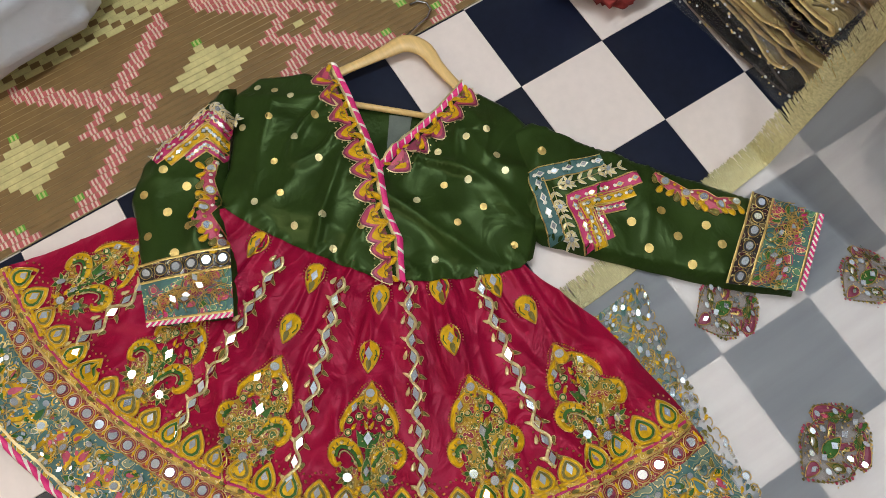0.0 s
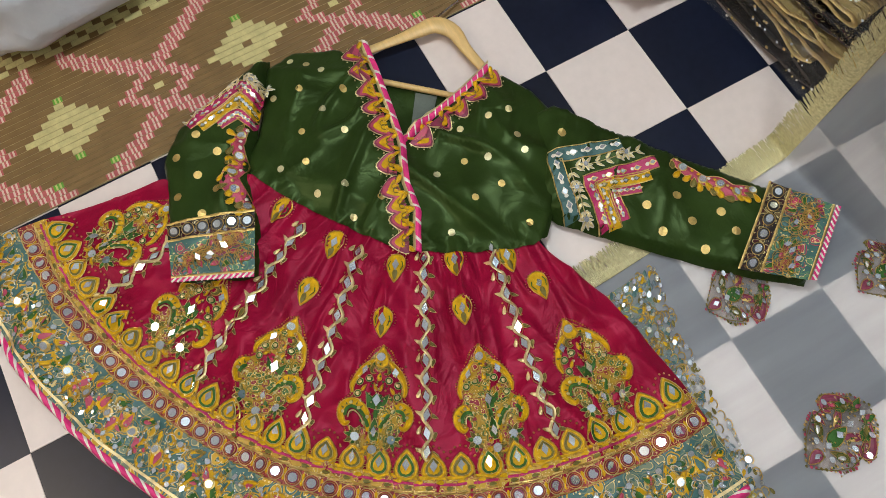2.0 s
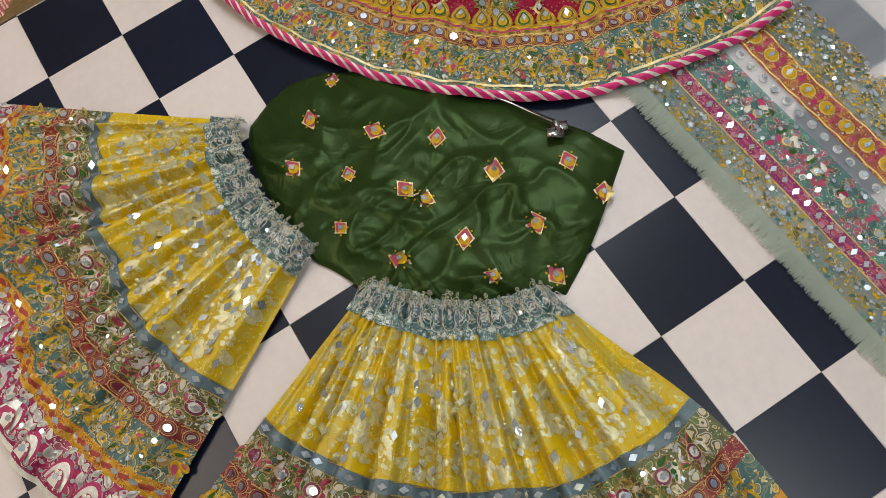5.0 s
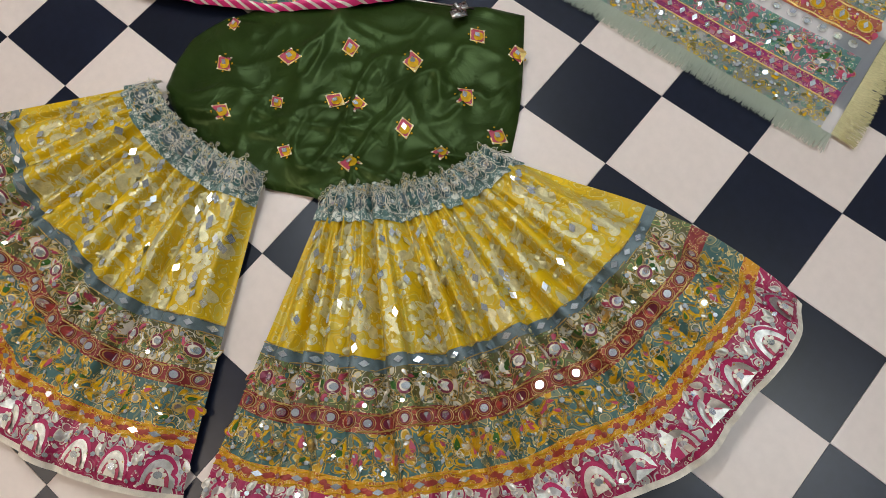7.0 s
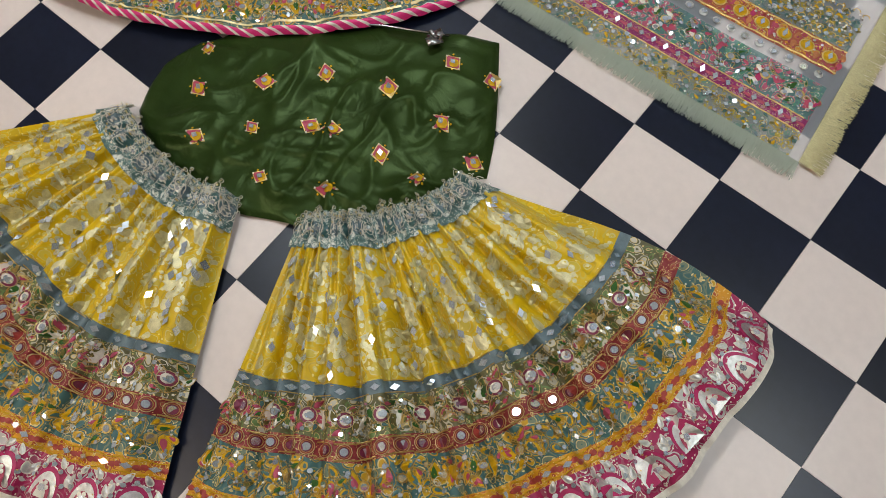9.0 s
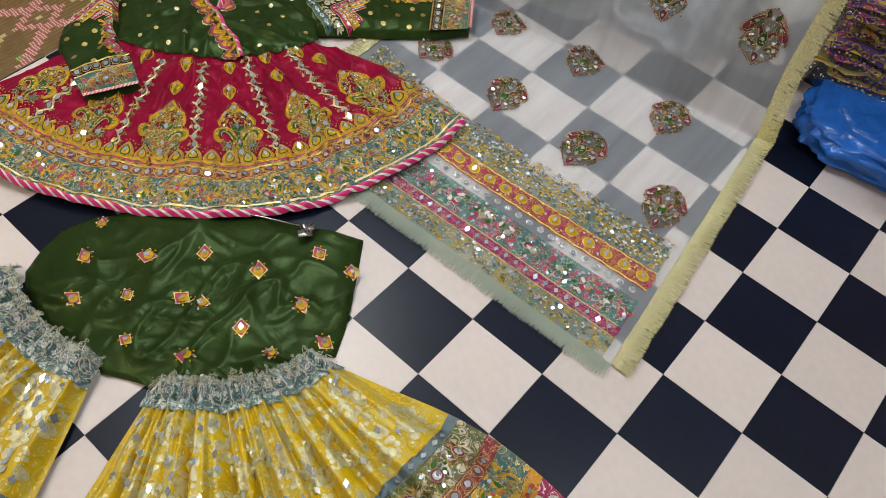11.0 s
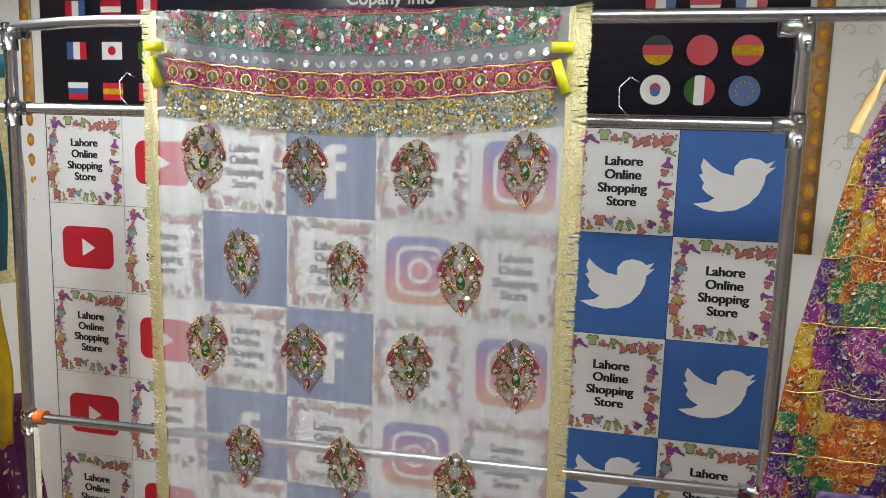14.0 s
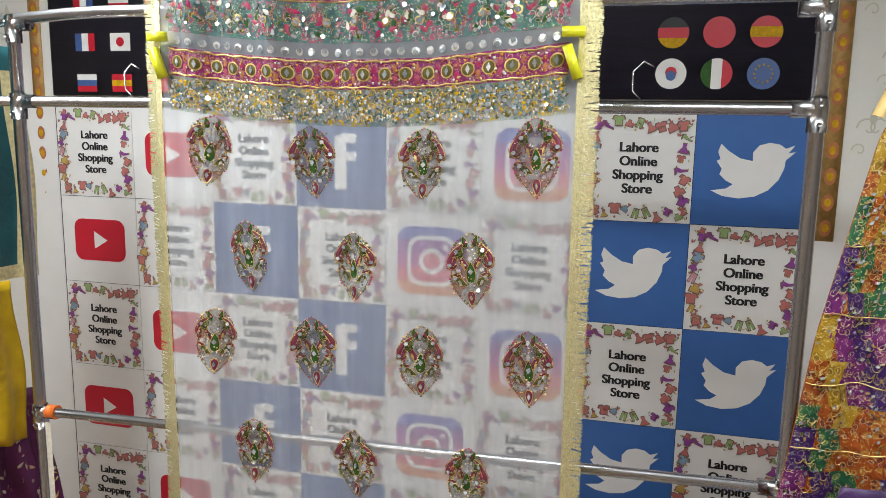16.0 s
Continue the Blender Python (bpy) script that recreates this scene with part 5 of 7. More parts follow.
def dup_map(a, b, lift=0.0):
    """a: metres across (0..0.97 from the left), b: metres from the end that lies on the floor."""
    wob = 0.012 * math.sin(a * 17) * smooth01((b - 0.7) / 0.4)
    if b <= D_LEN_FLOOR:
        q = b / 0.80
        x = -0.535 + a * 1.035 - 0.05 * q - 0.03 * q * a
        y = 0.255 + 0.035 * a + b * (0.82 + 0.12 * a) + 0.10 * math.exp(-max(a, 0.0) / 0.2) * smooth01(b / 0.36) * (1 - smooth01((b - 0.40) / 0.46))
        z = 0.003 + 0.003 * noise.noise((a * 6, b * 6, 9)) + 0.003
        return Vector((x, y, z + lift))
    s = b - D_LEN_FLOOR
    w = 1.105 + a * 0.995
    top = on_wall(w, RACK_OFF + 0.03, 0)
    foot = dup_map(a, D_LEN_FLOOR)
    turn = smooth01(s / 0.30)
    p = Vector((foot.x, foot.y, 0)).lerp(Vector((top.x, top.y, 0)), turn)
    z = 0.006 + s - 0.05 * (1 - math.exp(-s / 0.06))
    z += (0.045 - 0.035 * math.sin(math.pi * min(1, max(0, a / 0.97)))) * smooth01((s - 1.1) / 0.7)
    out = on_wall(0, 1, 0) - on_wall(0, 0, 0)
    if z > D_RISE + 0.012:  # over the bar and down behind it
        over = z - D_RISE - 0.012
        swing = min(1.0, over / 0.035)
        p -= out * 0.055 * smooth01(swing)
        z = D_RISE + 0.012 + 0.006 * math.sin(swing * math.pi) - max(0.0, over - 0.035)
    fold = 0.010 * math.sin(a * 26 + 0.7 * math.sin(b * 3)) + 0.006 * math.sin(a * 61 + b)
    return Vector((p.x, p.y, z)) + out * (fold * turn + lift * turn) + Vector((0, 0, lift * (1 - turn)))


D_END = D_LEN_FLOOR + D_RISE + 0.135
v, f = grid(lambda u, w: dup_map(u * 0.97, w * D_END), 60, 130)
part("veil", v, f, "net", dupatta, "sheer white net")


def dup_band(name, a0, a1, b0, b1, mat, label, lift=0.002, nu=60, nv=6):
    v, f = grid(lambda u, w: dup_map(a0 + u * (a1 - a0), b0 + w * (b1 - b0), lift), nu, nv)
    return part(name, v, f, mat, dupatta, label)


M["veil_ground"] = sheer("veil_ground", (0.24, 0.17, 0.13), 0.36)
M["pink_net"] = brocade("pink_net", (0.34, 0.02, 0.15), (0.44, 0.18, 0.26), (0.26, 0.015, 0.12), 75, cover=0.75)
M["teal_net"] = brocade("teal_net", (0.12, 0.28, 0.26), (0.45, 0.10, 0.16), (0.08, 0.24, 0.16), 55, (0.62, 0.60, 0.52), cover=0.6)
M["red_net"] = brocade("red_net", (0.50, 0.12, 0.06), (0.60, 0.28, 0.04), (0.42, 0.05, 0.10), 60, cover=0.7)
M["lime_net"] = brocade("lime_net", (0.36, 0.42, 0.34), (0.40, 0.30, 0.04), (0.14, 0.24, 0.20), 62, (0.60, 0.54, 0.28), cover=0.28)
M["gold_lace"] = material("gold_lace", (0.86, 0.79, 0.44), 0.27, metal=0.65, var=0.4, scale=160, bump=0.8, bscale=900, stretch=(1, 6, 1))
M["yellow_clip"] = material("yellow_clip", (0.75, 0.72, 0.02), 0.4, var=0.05)


def end_border(b0, sign, tag):
    """The banded end of the dupatta; b0 its outer edge, sign the way inwards."""
    rr = random.Random(17)
    at_b = lambda k: b0 + sign * k
    rows = (("lime_band", 0.00, 0.060, "lime_net"), ("pink_band", 0.060, 0.092, "pink_net"), ("teal_band", 0.092, 0.180, "teal_net"), ("red_band", 0.215, 0.280, "red_net" if tag == "floor" else "pink_net"), ("drop_band", 0.280, 0.360, "lime_net"))
    held = {}
    for n, a, b, m in rows:
        lo, hi = sorted((at_b(a), at_b(b)))
        held[n] = dup_band(n, 0.02, 0.95, lo, hi, m, n.replace("_", " ") + " of mirror embroidery")
    ex = Stitch(40)
    ex.put = dup_map
    for i in range(34):
        a = 0.03 + 0.91 * (i + 0.5) / 34
        b = at_b(0.076)
        ex.glass(diamond(a, b, 0.011, 0.017), 0.005)
        ex.poly(drop(a + 0.013, b, 0.018, 0.008, 90), "rose", 0.003, 0.001)
        for k in (0.060, 0.092):
            ex.line([(a - 0.014, at_b(k)), (a + 0.014, at_b(k))], 0.003, "gold", 0.003)
    for i in range(30):
        a = 0.03 + 0.91 * (i + 0.5) / 30
        ex.glass(disc(a, at_b(0.197 + 0.006 * (i % 2)), 0.0058), 0.004)
        ex.poly(disc(a, at_b(0.20), 0.009, 9), "silver", 0.002, 0.0005)
    tagged(ex.build("sequin_scatter", dupatta, "rows of small mirrors and beads"), kind="stuff")
    for i in range(13):
        ex = Stitch(41 + i)
        ex.put = dup_map
        a = 0.02 + 0.93 * (i + 0.5) / 13
        scroll_unit(ex, a, at_b(0.136), 0.070, 0.078, "teal", "rose", "leaf_green", rr)
        for j in range(5):
            ex.glass(disc(a + rr.uniform(-0.032, 0.032), at_b(0.136) + rr.uniform(-0.036, 0.036), 0.0045, 7), 0.006)
            ex.poly(drop(a + rr.uniform(-0.03, 0.03), at_b(0.136) + rr.uniform(-0.03, 0.03), 0.02, 0.012, rr.uniform(0, 360)), rr.choice(("rose", "white_thread", "teal", "magenta")), 0.003, 0.001)
        ex.build("scroll", held["teal_band"], "rose and teal scroll with mirrors")
    for i in range(20):
        ex = Stitch(42 + i)
        ex.put = dup_map
        a = 0.02 + 0.93 * (i + 0.5) / 20
        b = at_b(0.248)
        ex.poly(disc(a, b, 0.0155, 12), "gold", 0.003, 0.001)
        ex.poly(disc(a, b, 0.0125, 12), "mustard" if tag == "floor" else "olive", 0.004, 0.001)
        ex.glass(diamond(a, b, 0.010, 0.020), 0.007)
        for s in (-1, 1):
            ex.line([(a - 0.024, b + s * 0.029), (a, b + s * 0.026), (a + 0.024, b + s * 0.029)], 0.004, "gold", 0.003)
            ex.poly(drop(a + 0.023, b + s * 0.012, 0.020, 0.012, 90 - s * 90), rr.choice(("rose", "peach", "magenta")), 0.003, 0.001)
        for _ in range(16):
            x, y = a + rr.uniform(-0.024, 0.024), b + rr.uniform(-0.026, 0.026)
            if math.hypot(x - a, y - b) > 0.015:
                ex.poly(disc(x, y, rr.uniform(0.0018, 0.0036), 6), rr.choice(("peach", "orange", "rose", "gold", "silver", "brick_red")), 0.004, 0.002)
        ex.build("medallion", held["red_band"], "gold medallion with a mirror")
    for name, k0, k1, count in (("bead_scatter", 0.004, 0.056, 420), ("bead_fringe", 0.285, 0.385 if tag == "floor" else 0.352, 1400)):
        ex = Stitch(43)
        ex.put = dup_map
        for i in range(count):
            a, b = rr.uniform(0.02, 0.95), at_b(rr.uniform(k0, k1))
            kind = rr.random()
            if kind < 0.35:
                ex.poly(drop(a, b, 0.012, 0.007, rr.uniform(0, 360), 8), rr.choice(("mustard", "olive", "steel_blue", "teal")), 0.003, 0.001)
            elif kind < 0.6:
                ex.line([(a + 0.007 * math.cos(t), b + 0.007 * math.sin(t)) for t in (0, 0.9, 1.8, 2.7, 3.6)], 0.0022, "gold", 0.003)
            elif kind < 0.76:
                ex.glass(disc(a, b, rr.uniform(0.0030, 0.0054), 8), 0.005)
            else:
                ex.poly(disc(a, b, 0.003, 6), "silver", 0.003, 0.002)
        tagged(ex.build(name, dupatta, "scattered olive beads, gold loops and sequins"), kind="stuff")


end_border(0.0, 1, "floor")
end_border(D_END - 0.008, -1, "rack")


def netting_fringe(name, path, out, n, length, mat, label, seed):
    """Many thin loose threads along an edge."""
    rr = random.Random(seed)
    vs, fs = [], []
    for i in range(n):
        t = (i + rr.random()) / n
        p, o = path(t), out(t)
        along = (path(min(1, t + 0.01)) - path(max(0, t - 0.01))).normalized()
        w = along * rr.uniform(0.0008, 0.0022)
        tip = p + o * length * rr.uniform(0.86, 1.03) * (1 + 0.12 * noise.noise((t * 40, seed, 0))) + along * rr.gauss(0, 0.005) + Vector((0, 0, rr.uniform(-0.002, 0.006)))
        k = len(vs)
        vs += [p - w, p + w, tip + w * 0.5, tip - w * 0.5]
        fs.append((k, k + 1, k + 2, k + 3))
    return part(name, vs, fs, mat, dupatta, label, smooth=False)


# lace down both sides, loose fringe at the floor end
for a_edge, side in ((0.97, 1), (0.0, -1)):
    v, f = grid(lambda u, w: dup_map(a_edge + side * 0.014 * u, w * D_END, 0.003), 2, 200)
    part("side_lace", v, f, "gold_lace", dupatta, "gold metallic side lace")
    netting_fringe("lace_fringe", lambda t: dup_map(a_edge + side * 0.012, t * D_END, 0.003), lambda t: (dup_map(a_edge + side * 0.05, t * D_END) - dup_map(a_edge, t * D_END)).normalized(), 3000, 0.036, "gold_lace", "loose gold threads of the lace", 3 + side)
netting_fringe("end_fringe", lambda t: dup_map(t * 0.97, 0.0, 0.002), lambda t: Vector((0.02, -1, 0)).normalized(), 1300, 0.042, "fringe", "pale green loose thread fringe", 8)
netting_fringe("end_fringe", lambda t: dup_map(t * 0.97, 0.0, 0.003), lambda t: Vector((0.15, -1, 0)).normalized(), 900, 0.034, "fringe", "pale green loose thread fringe", 9)


def veil_motif(e, k=1.2):
    """A long mirrored leaf of rose and green, its tip at -b."""
    r = e.rng
    half = ((0.020, 0.056), (0.030, 0.040), (0.040, 0.020), (0.039, 0.006), (0.024, 0.001), (0.035, -0.014), (0.030, -0.032), (0.016, -0.050))
    rim = [(x * k, y * k) for x, y in ((0, 0.068), *half, (0, -0.070), *((-x, y) for x, y in reversed(half)))]
    e.poly(rim, "veil_ground", 0.001, 0.0005)
    for i in range(72):
        x, y = rim[i // 4]
        x1, y1 = rim[(i // 4 + 1) % len(rim)]
        t = (i % 4) / 4
        e.poly(disc(x + (x1 - x) * t, y + (y1 - y) * t, r.uniform(0.0018, 0.0030), 5), r.choice(("gold", "olive", "rose")), 0.002, 0.0018)
    for sx in (-1, 1):
        for i, (x, y, l, w, an) in enumerate(((0.028, 0.014, 0.026, 0.016, 60), (0.016, 0.034, 0.030, 0.015, 20), (0.012, 0.008, 0.038, 0.011, 165), (0.018, -0.022, 0.024, 0.012, 150), (0.007, 0.052, 0.022, 0.011, 8), (0.026, -0.010, 0.018, 0.010, 110))):
            e.petal(drop(sx * x * k, y * k, l * k, w * k, sx * an, 10, 0.3 * sx), (r.choice(("rose", "maroon")), "leaf_green", "maroon", "olive", "leaf_green", "maroon")[i], 0.002, 0.002, "gold", 0.0010)
            e.poly(drop(sx * x * k, y * k, l * 0.5 * k, w * 0.45 * k, sx * an, 8), ("maroon", "olive", "gold", "silver", "maroon", "gold")[i], 0.0045, 0.001)
        e.line([(sx * (0.006 + 0.026 * math.sin(t * 0.62)) * k, (0.046 - 0.022 * t) * k) for t in range(6)], 0.0011 * k, "olive", 0.006)
        e.ribbon(curve_through([(sx * x * k, y * k) for x, y in ((0.012, 0.048), (0.026, 0.036), (0.035, 0.018), (0.030, 0.006), (0.022, 0.012))], 14), [0.004 * k, 0.008 * k, 0.010 * k, 0.007 * k, 0.003 * k], "maroon", 0.0028, 0.002)
        for x, y in ((0.034, 0.012), (0.022, 0.036), (0.026, -0.012), (0.012, -0.036), (0.020, 0.002)):
            e.glass(disc(sx * x * k, y * k, 0.0038 * k, 7), 0.008)
    e.petal(drop(0, -0.052 * k, 0.028 * k, 0.014 * k, 180), "maroon", 0.003, 0.002)
    for sx in (-1, 1):
        for t0 in (0.0, 2.0):
            e.line([(sx * (0.018 + (0.010 - 0.0008 * t) * math.cos(t0 + t * 0.7)) * k, (-0.024 + 0.03 * t0 + (0.010 - 0.0008 * t) * math.sin(t0 + t * 0.7)) * k) for t in range(10)], 0.0011, "leaf_green", 0.0062, 0.001)
    e.petal(drop(0, -0.004 * k, 0.040 * k, 0.018 * k), "leaf_green", 0.003, 0.002)
    for y, w in ((0.048, 0.007), (0.022, 0.009), (-0.002, 0.009), (-0.026, 0.008), (-0.050, 0.006)):
        e.glass(diamond(0, y * k, w * k, 0.012 * k), 0.008)
    for _ in range(150):
        e.poly(disc(r.uniform(-0.032, 0.032) * k, r.uniform(-0.044, 0.052) * k, r.uniform(0.0012, 0.0023), 5), r.choice(("gold", "olive", "pale_gold", "silver", "maroon", "leaf_green", "gold")), 0.005, 0.0015)


# motifs in staggered rows of four and three over the veil, their tips towards the floor end
FOUR, THREE = (0.115, 0.378, 0.640, 0.890), (0.213, 0.483, 0.757)
for row, (b_row, across) in enumerate((((0.538, 0.545, 0.512, 0.474), (0.132, 0.383, 0.635, 0.878)), ((0.845, 0.845, 0.78), (0.235, 0.48, 0.76)), (1.175, FOUR), (1.42, THREE), (1.66, FOUR), (1.93, THREE), (2.195, FOUR), (2.405, THREE), (2.635, FOUR))):
    for i, a in enumerate(across):
        b = b_row if isinstance(b_row, float) else b_row[i]
        e = Stitch(row * 7 + i)
        lean = e.rng.uniform(-0.12, 0.12)
        e.put = lambda p, q, lift, a=a, b=b, lean=lean: dup_map(a + 1.14 * p + lean * q, b + q - lean * p, lift)
        veil_motif(e, 1.18 * e.rng.uniform(0.95, 1.04))
        e.build("leaf_motif", dupatta, "rose and green mirrored leaf")

for a in (0.0, 0.96):
    c = dup_map(a, D_LEN_FLOOR + 1.985, 0.014)
    clip = thing("cloth_clip", "yellow plastic clip pinning the veil to the bar", "clip", "yellow veil clips")
    for dz, tilt, w in ((0.035, 0, 0.045), (-0.025, 70, 0.07)):
        v, f = box(-w / 2, w / 2, -0.008, 0.008, -0.010, 0.010)
        ob = part("clip_arm", v, f, "yellow_clip", clip)
        ob.matrix_world = Matrix.Translation(c + Vector((0, 0, dz))) @ Matrix.Rotation(0.0821, 4, "Z") @ Matrix.Rotation(radians(tilt), 4, "Y")

# ---- garment rack ----
rack = thing("garment_rack", "chrome steel pipe garment rack carrying the draped veil", "rack")
POST_L, POST_R = 0.655, 2.532


def bar(name, pts, r=0.0125, label=""):
    return part(name, *tube(pts, r, 14), "chrome", rack, label)


for a in (POST_L, POST_R):
    bar("upright", [on_wall(a, RACK_OFF, z) for z in (0.004, 0.7, 1.4, 2.085)], 0.0155)
bar("top_bar", [on_wall(a, RACK_OFF, 2.088 - 0.030 * smooth01((0.95 - a) / 0.6)) for a in np.linspace(0.1, 3.1, 30)], 0.0145)
bar("middle_bar", [on_wall(a, RACK_OFF, 1.872) for a in (0.1, 1.0, POST_R)], 0.0135)
bar("lower_bar", [on_wall(a, RACK_OFF, 1.040 + 0.024 * (a - POST_L)) for a in (POST_L, 1.6, POST_R)], 0.0125)
for a in (POST_L, POST_R):
    for z in (2.062, 1.872, 1.04 + 0.024 * (a - POST_L)):
        bar("joint", [on_wall(a, RACK_OFF, z - 0.045), on_wall(a, RACK_OFF, z + 0.02)], 0.0195, "pressed steel tee joint")
        s = 1 if a == POST_L else -1
        bar("joint_arm", [on_wall(a, RACK_OFF, z), on_wall(a + s * 0.05, RACK_OFF, z)], 0.0175)
        for dz in (-0.03, 0.008):
            part("screw", *tube([on_wall(a, RACK_OFF + 0.018, z + dz), on_wall(a, RACK_OFF + 0.026, z + dz)], 0.005, 8), "chrome", rack)

# ---- printed banner ----
banner = thing("printed_banner", "printed vinyl banner of logo and shop-name squares on the wall", "banner", kind="structure")
M["print_white"] = material("print_white", (0.80, 0.78, 0.75), 0.42, var=0.05, scale=4, bump=0.25, bscale=10)
M["print_blue"] = material("print_blue", (0.045, 0.14, 0.40), 0.38, var=0.12, scale=4, bump=0.25, bscale=10)
M["print_navy"] = material("print_navy", (0.055, 0.11, 0.29), 0.38, var=0.12, scale=4, bump=0.25, bscale=10)
M["print_red"] = material("print_red", (0.55, 0.012, 0.03), 0.4, var=0.08, scale=6)
M["print_ink"] = material("print_ink", (0.012, 0.012, 0.014), 0.5, var=0.2)
M["print_dark"] = material("print_dark", (0.022, 0.021, 0.036), 0.32, var=0.3, scale=5, bump=0.5, bscale=40, stretch=(0.2, 1, 6))
M["print_violet"] = material("print_violet", (0.28, 0.06, 0.30), 0.4, var=0.1)
for nm, c in (("pale_red", (0.52, 0.16, 0.14)), ("pale_green", (0.30, 0.42, 0.16)), ("pale_blue", (0.22, 0.34, 0.48)), ("pale_gold_ink", (0.55, 0.36, 0.08)), ("pale_pink", (0.60, 0.30, 0.34)), ("brown_ink", (0.22, 0.12, 0.10))):
    M["print_" + nm] = material("print_" + nm, c, 0.45, var=0.15)
INK = ["print_violet", "print_pale_red", "print_pale_blue", "print_pale_green", "print_pale_gold_ink", "print_pale_pink", "print_brown_ink", "print_pale_green"]


def text_mesh(name, body, size, bold=0.0, space=1.0):
    cu = bpy.data.curves.new(name, "FONT")
    cu.body, cu.size, cu.align_x, cu.align_y, cu.offset, cu.space_line = body, size, "CENTER", "CENTER", bold, space
    ob = bpy.data.objects.new(name, cu)
    scene.collection.objects.link(ob)
    me = bpy.data.meshes.new_from_object(ob.evaluated_get(bpy.context.evaluated_depsgraph_get()))
    bpy.data.objects.remove(ob)
    return me


def flat(shapes):
    """Wall-facing flat prints: (outline in (a, z), slot)."""
    vs, fs, ix = [], [], []
    for layer, (pts, s) in enumerate(shapes):
        k = len(vs)
        vs += [(a, -0.0006 * (1 + layer % 6), z) for a, z in pts]
        fs.append(tuple(range(k, k + len(pts))))
        ix.append(s)
    return vs, fs, ix


def round_rect(w, h, r, cx=0, cz=0, n=5):
    out = []
    for sx, sz, a0 in ((1, 1, 0), (-1, 1, 90), (-1, -1, 180), (1, -1, 270)):
        for i in range(n):
            t = radians(a0 + 90 * i / (n - 1))
            out.append((cx + sx * (w / 2 - r) + r * math.cos(t), cz + sz * (h / 2 - r) + r * math.sin(t)))
    return out


def shared(name, me, parent, m, label=""):
    ob = new(name, me)
    ob.parent = parent
    ob.matrix_basis = m
    return tagged(ob, label)


def mesh_of(name, vs, fs, mats, ix=None, smooth=False):
    me = bpy.data.meshes.new(name)
    me.from_pydata([tuple(v) for v in vs], [], fs)
    for m in mats:
        me.materials.append(M[m])
    if ix is not None:
        me.polygons.foreach_set("material_index", ix)
    me.polygons.foreach_set("use_smooth", [smooth] * len(me.polygons))
    me.update()
    return me


banner.matrix_world = WALL
cell_box = {m: mesh_of("square", *box(0, CELL_W, -0.006, -0.002, -CELL_H, 0), [m]) for m in ("print_white", "print_blue", "print_navy")}
rr = random.Random(77)
icons = []
SHIRT = ((-0.5, 0.45), (-0.2, 0.5), (0, 0.4), (0.2, 0.5), (0.5, 0.45), (0.62, 0.1), (0.36, 0.05), (0.36, -0.5), (-0.36, -0.5), (-0.36, 0.05), (-0.62, 0.1))
FROCK = ((-0.2, 0.5), (0.2, 0.5), (0.16, 0.1), (0.55, -0.45), (0.2, -0.52), (-0.2, -0.52), (-0.55, -0.45), (-0.16, 0.1))
JEANS = ((-0.3, 0.55), (0.3, 0.55), (0.36, -0.55), (0.08, -0.55), (0, 0.15), (-0.08, -0.55), (-0.36, -0.55))
PURSE = ((-0.45, 0.1), (-0.25, 0.12), (-0.2, 0.45), (0.2, 0.45), (0.25, 0.12), (0.45, 0.1), (0.5, -0.45), (-0.5, -0.45))
SHOE = ((-0.55, 0.2), (-0.3, 0.3), (0.1, 0.0), (0.55, -0.1), (0.6, -0.3), (-0.1, -0.25), (-0.42, -0.1), (-0.45, -0.4), (-0.58, -0.4))
HEART = ((0, -0.5), (0.45, 0.05), (0.42, 0.38), (0.18, 0.45), (0, 0.25), (-0.18, 0.45), (-0.42, 0.38), (-0.45, 0.05))


def clothing_icon(outline, a, z, size, turn, ink):
    """A small printed piece of clothing: a dark outline and a coloured middle."""
    c, s_ = math.cos(radians(turn)), math.sin(radians(turn))
    for k, slot in ((1.0, 6), (0.80, ink)):
        icons.append(([(a + (x * c - y * s_) * size * k, z + (x * s_ + y * c) * size * k) for x, y in outline], slot))


for side in range(4):
    for k in range(9):
        t = -0.44 + 0.88 * (k + 0.5) / 9
        d = 0.415 + rr.uniform(-0.035, 0.035)
        a, z = ((t, d), (d, -t), (-t, -d), (-d, t))[side]
        clothing_icon(rr.choice((SHIRT, FROCK, JEANS, PURSE, SHOE, SHIRT)), a * CELL_W, z * CELL_H, rr.uniform(0.024, 0.038), rr.uniform(-35, 35), rr.choice((0, 1, 2, 3, 4, 5, 1, 3)))
for i in range(120):
    t, d = rr.uniform(-0.47, 0.47), rr.uniform(0.345, 0.475)
    a, z = ((t, d), (t, -d), (d, t), (-d, t))[i % 4]
    a, z, s = a * CELL_W, z * CELL_H, rr.uniform(0.006, 0.010)
    if i % 3 == 0:
        clothing_icon(HEART, a, z, s * 1.3, rr.uniform(-30, 30), 1)
    else:
        icons.append((rr.choice((drop(a, z, s * 1.8, s * 0.6, rr.uniform(0, 360), 7), diamond(a, z, s, s, rr.uniform(0, 90)), drop(a, z, s * 2.4, s * 0.5, rr.uniform(0, 360), 7, 0.4))), rr.choice((6, 6, 4, 3))))
icon_mesh = mesh_of("icon_border", *flat(icons)[:2], INK, flat(icons)[2])
thin = text_mesh("lettering", "Lahore\nOnline\nShopping\nStore", 0.0425, 0.0006, 1.03)
bold = bmesh.new()
for dx in (-0.0014, 0.0, 0.0014):
    k0 = len(bold.verts)
    bold.from_mesh(thin)
    bold.verts.ensure_lookup_table()
    for vert in bold.verts[k0:]:
        vert.co.x, vert.co.z = vert.co.x + dx, dx * 0.05
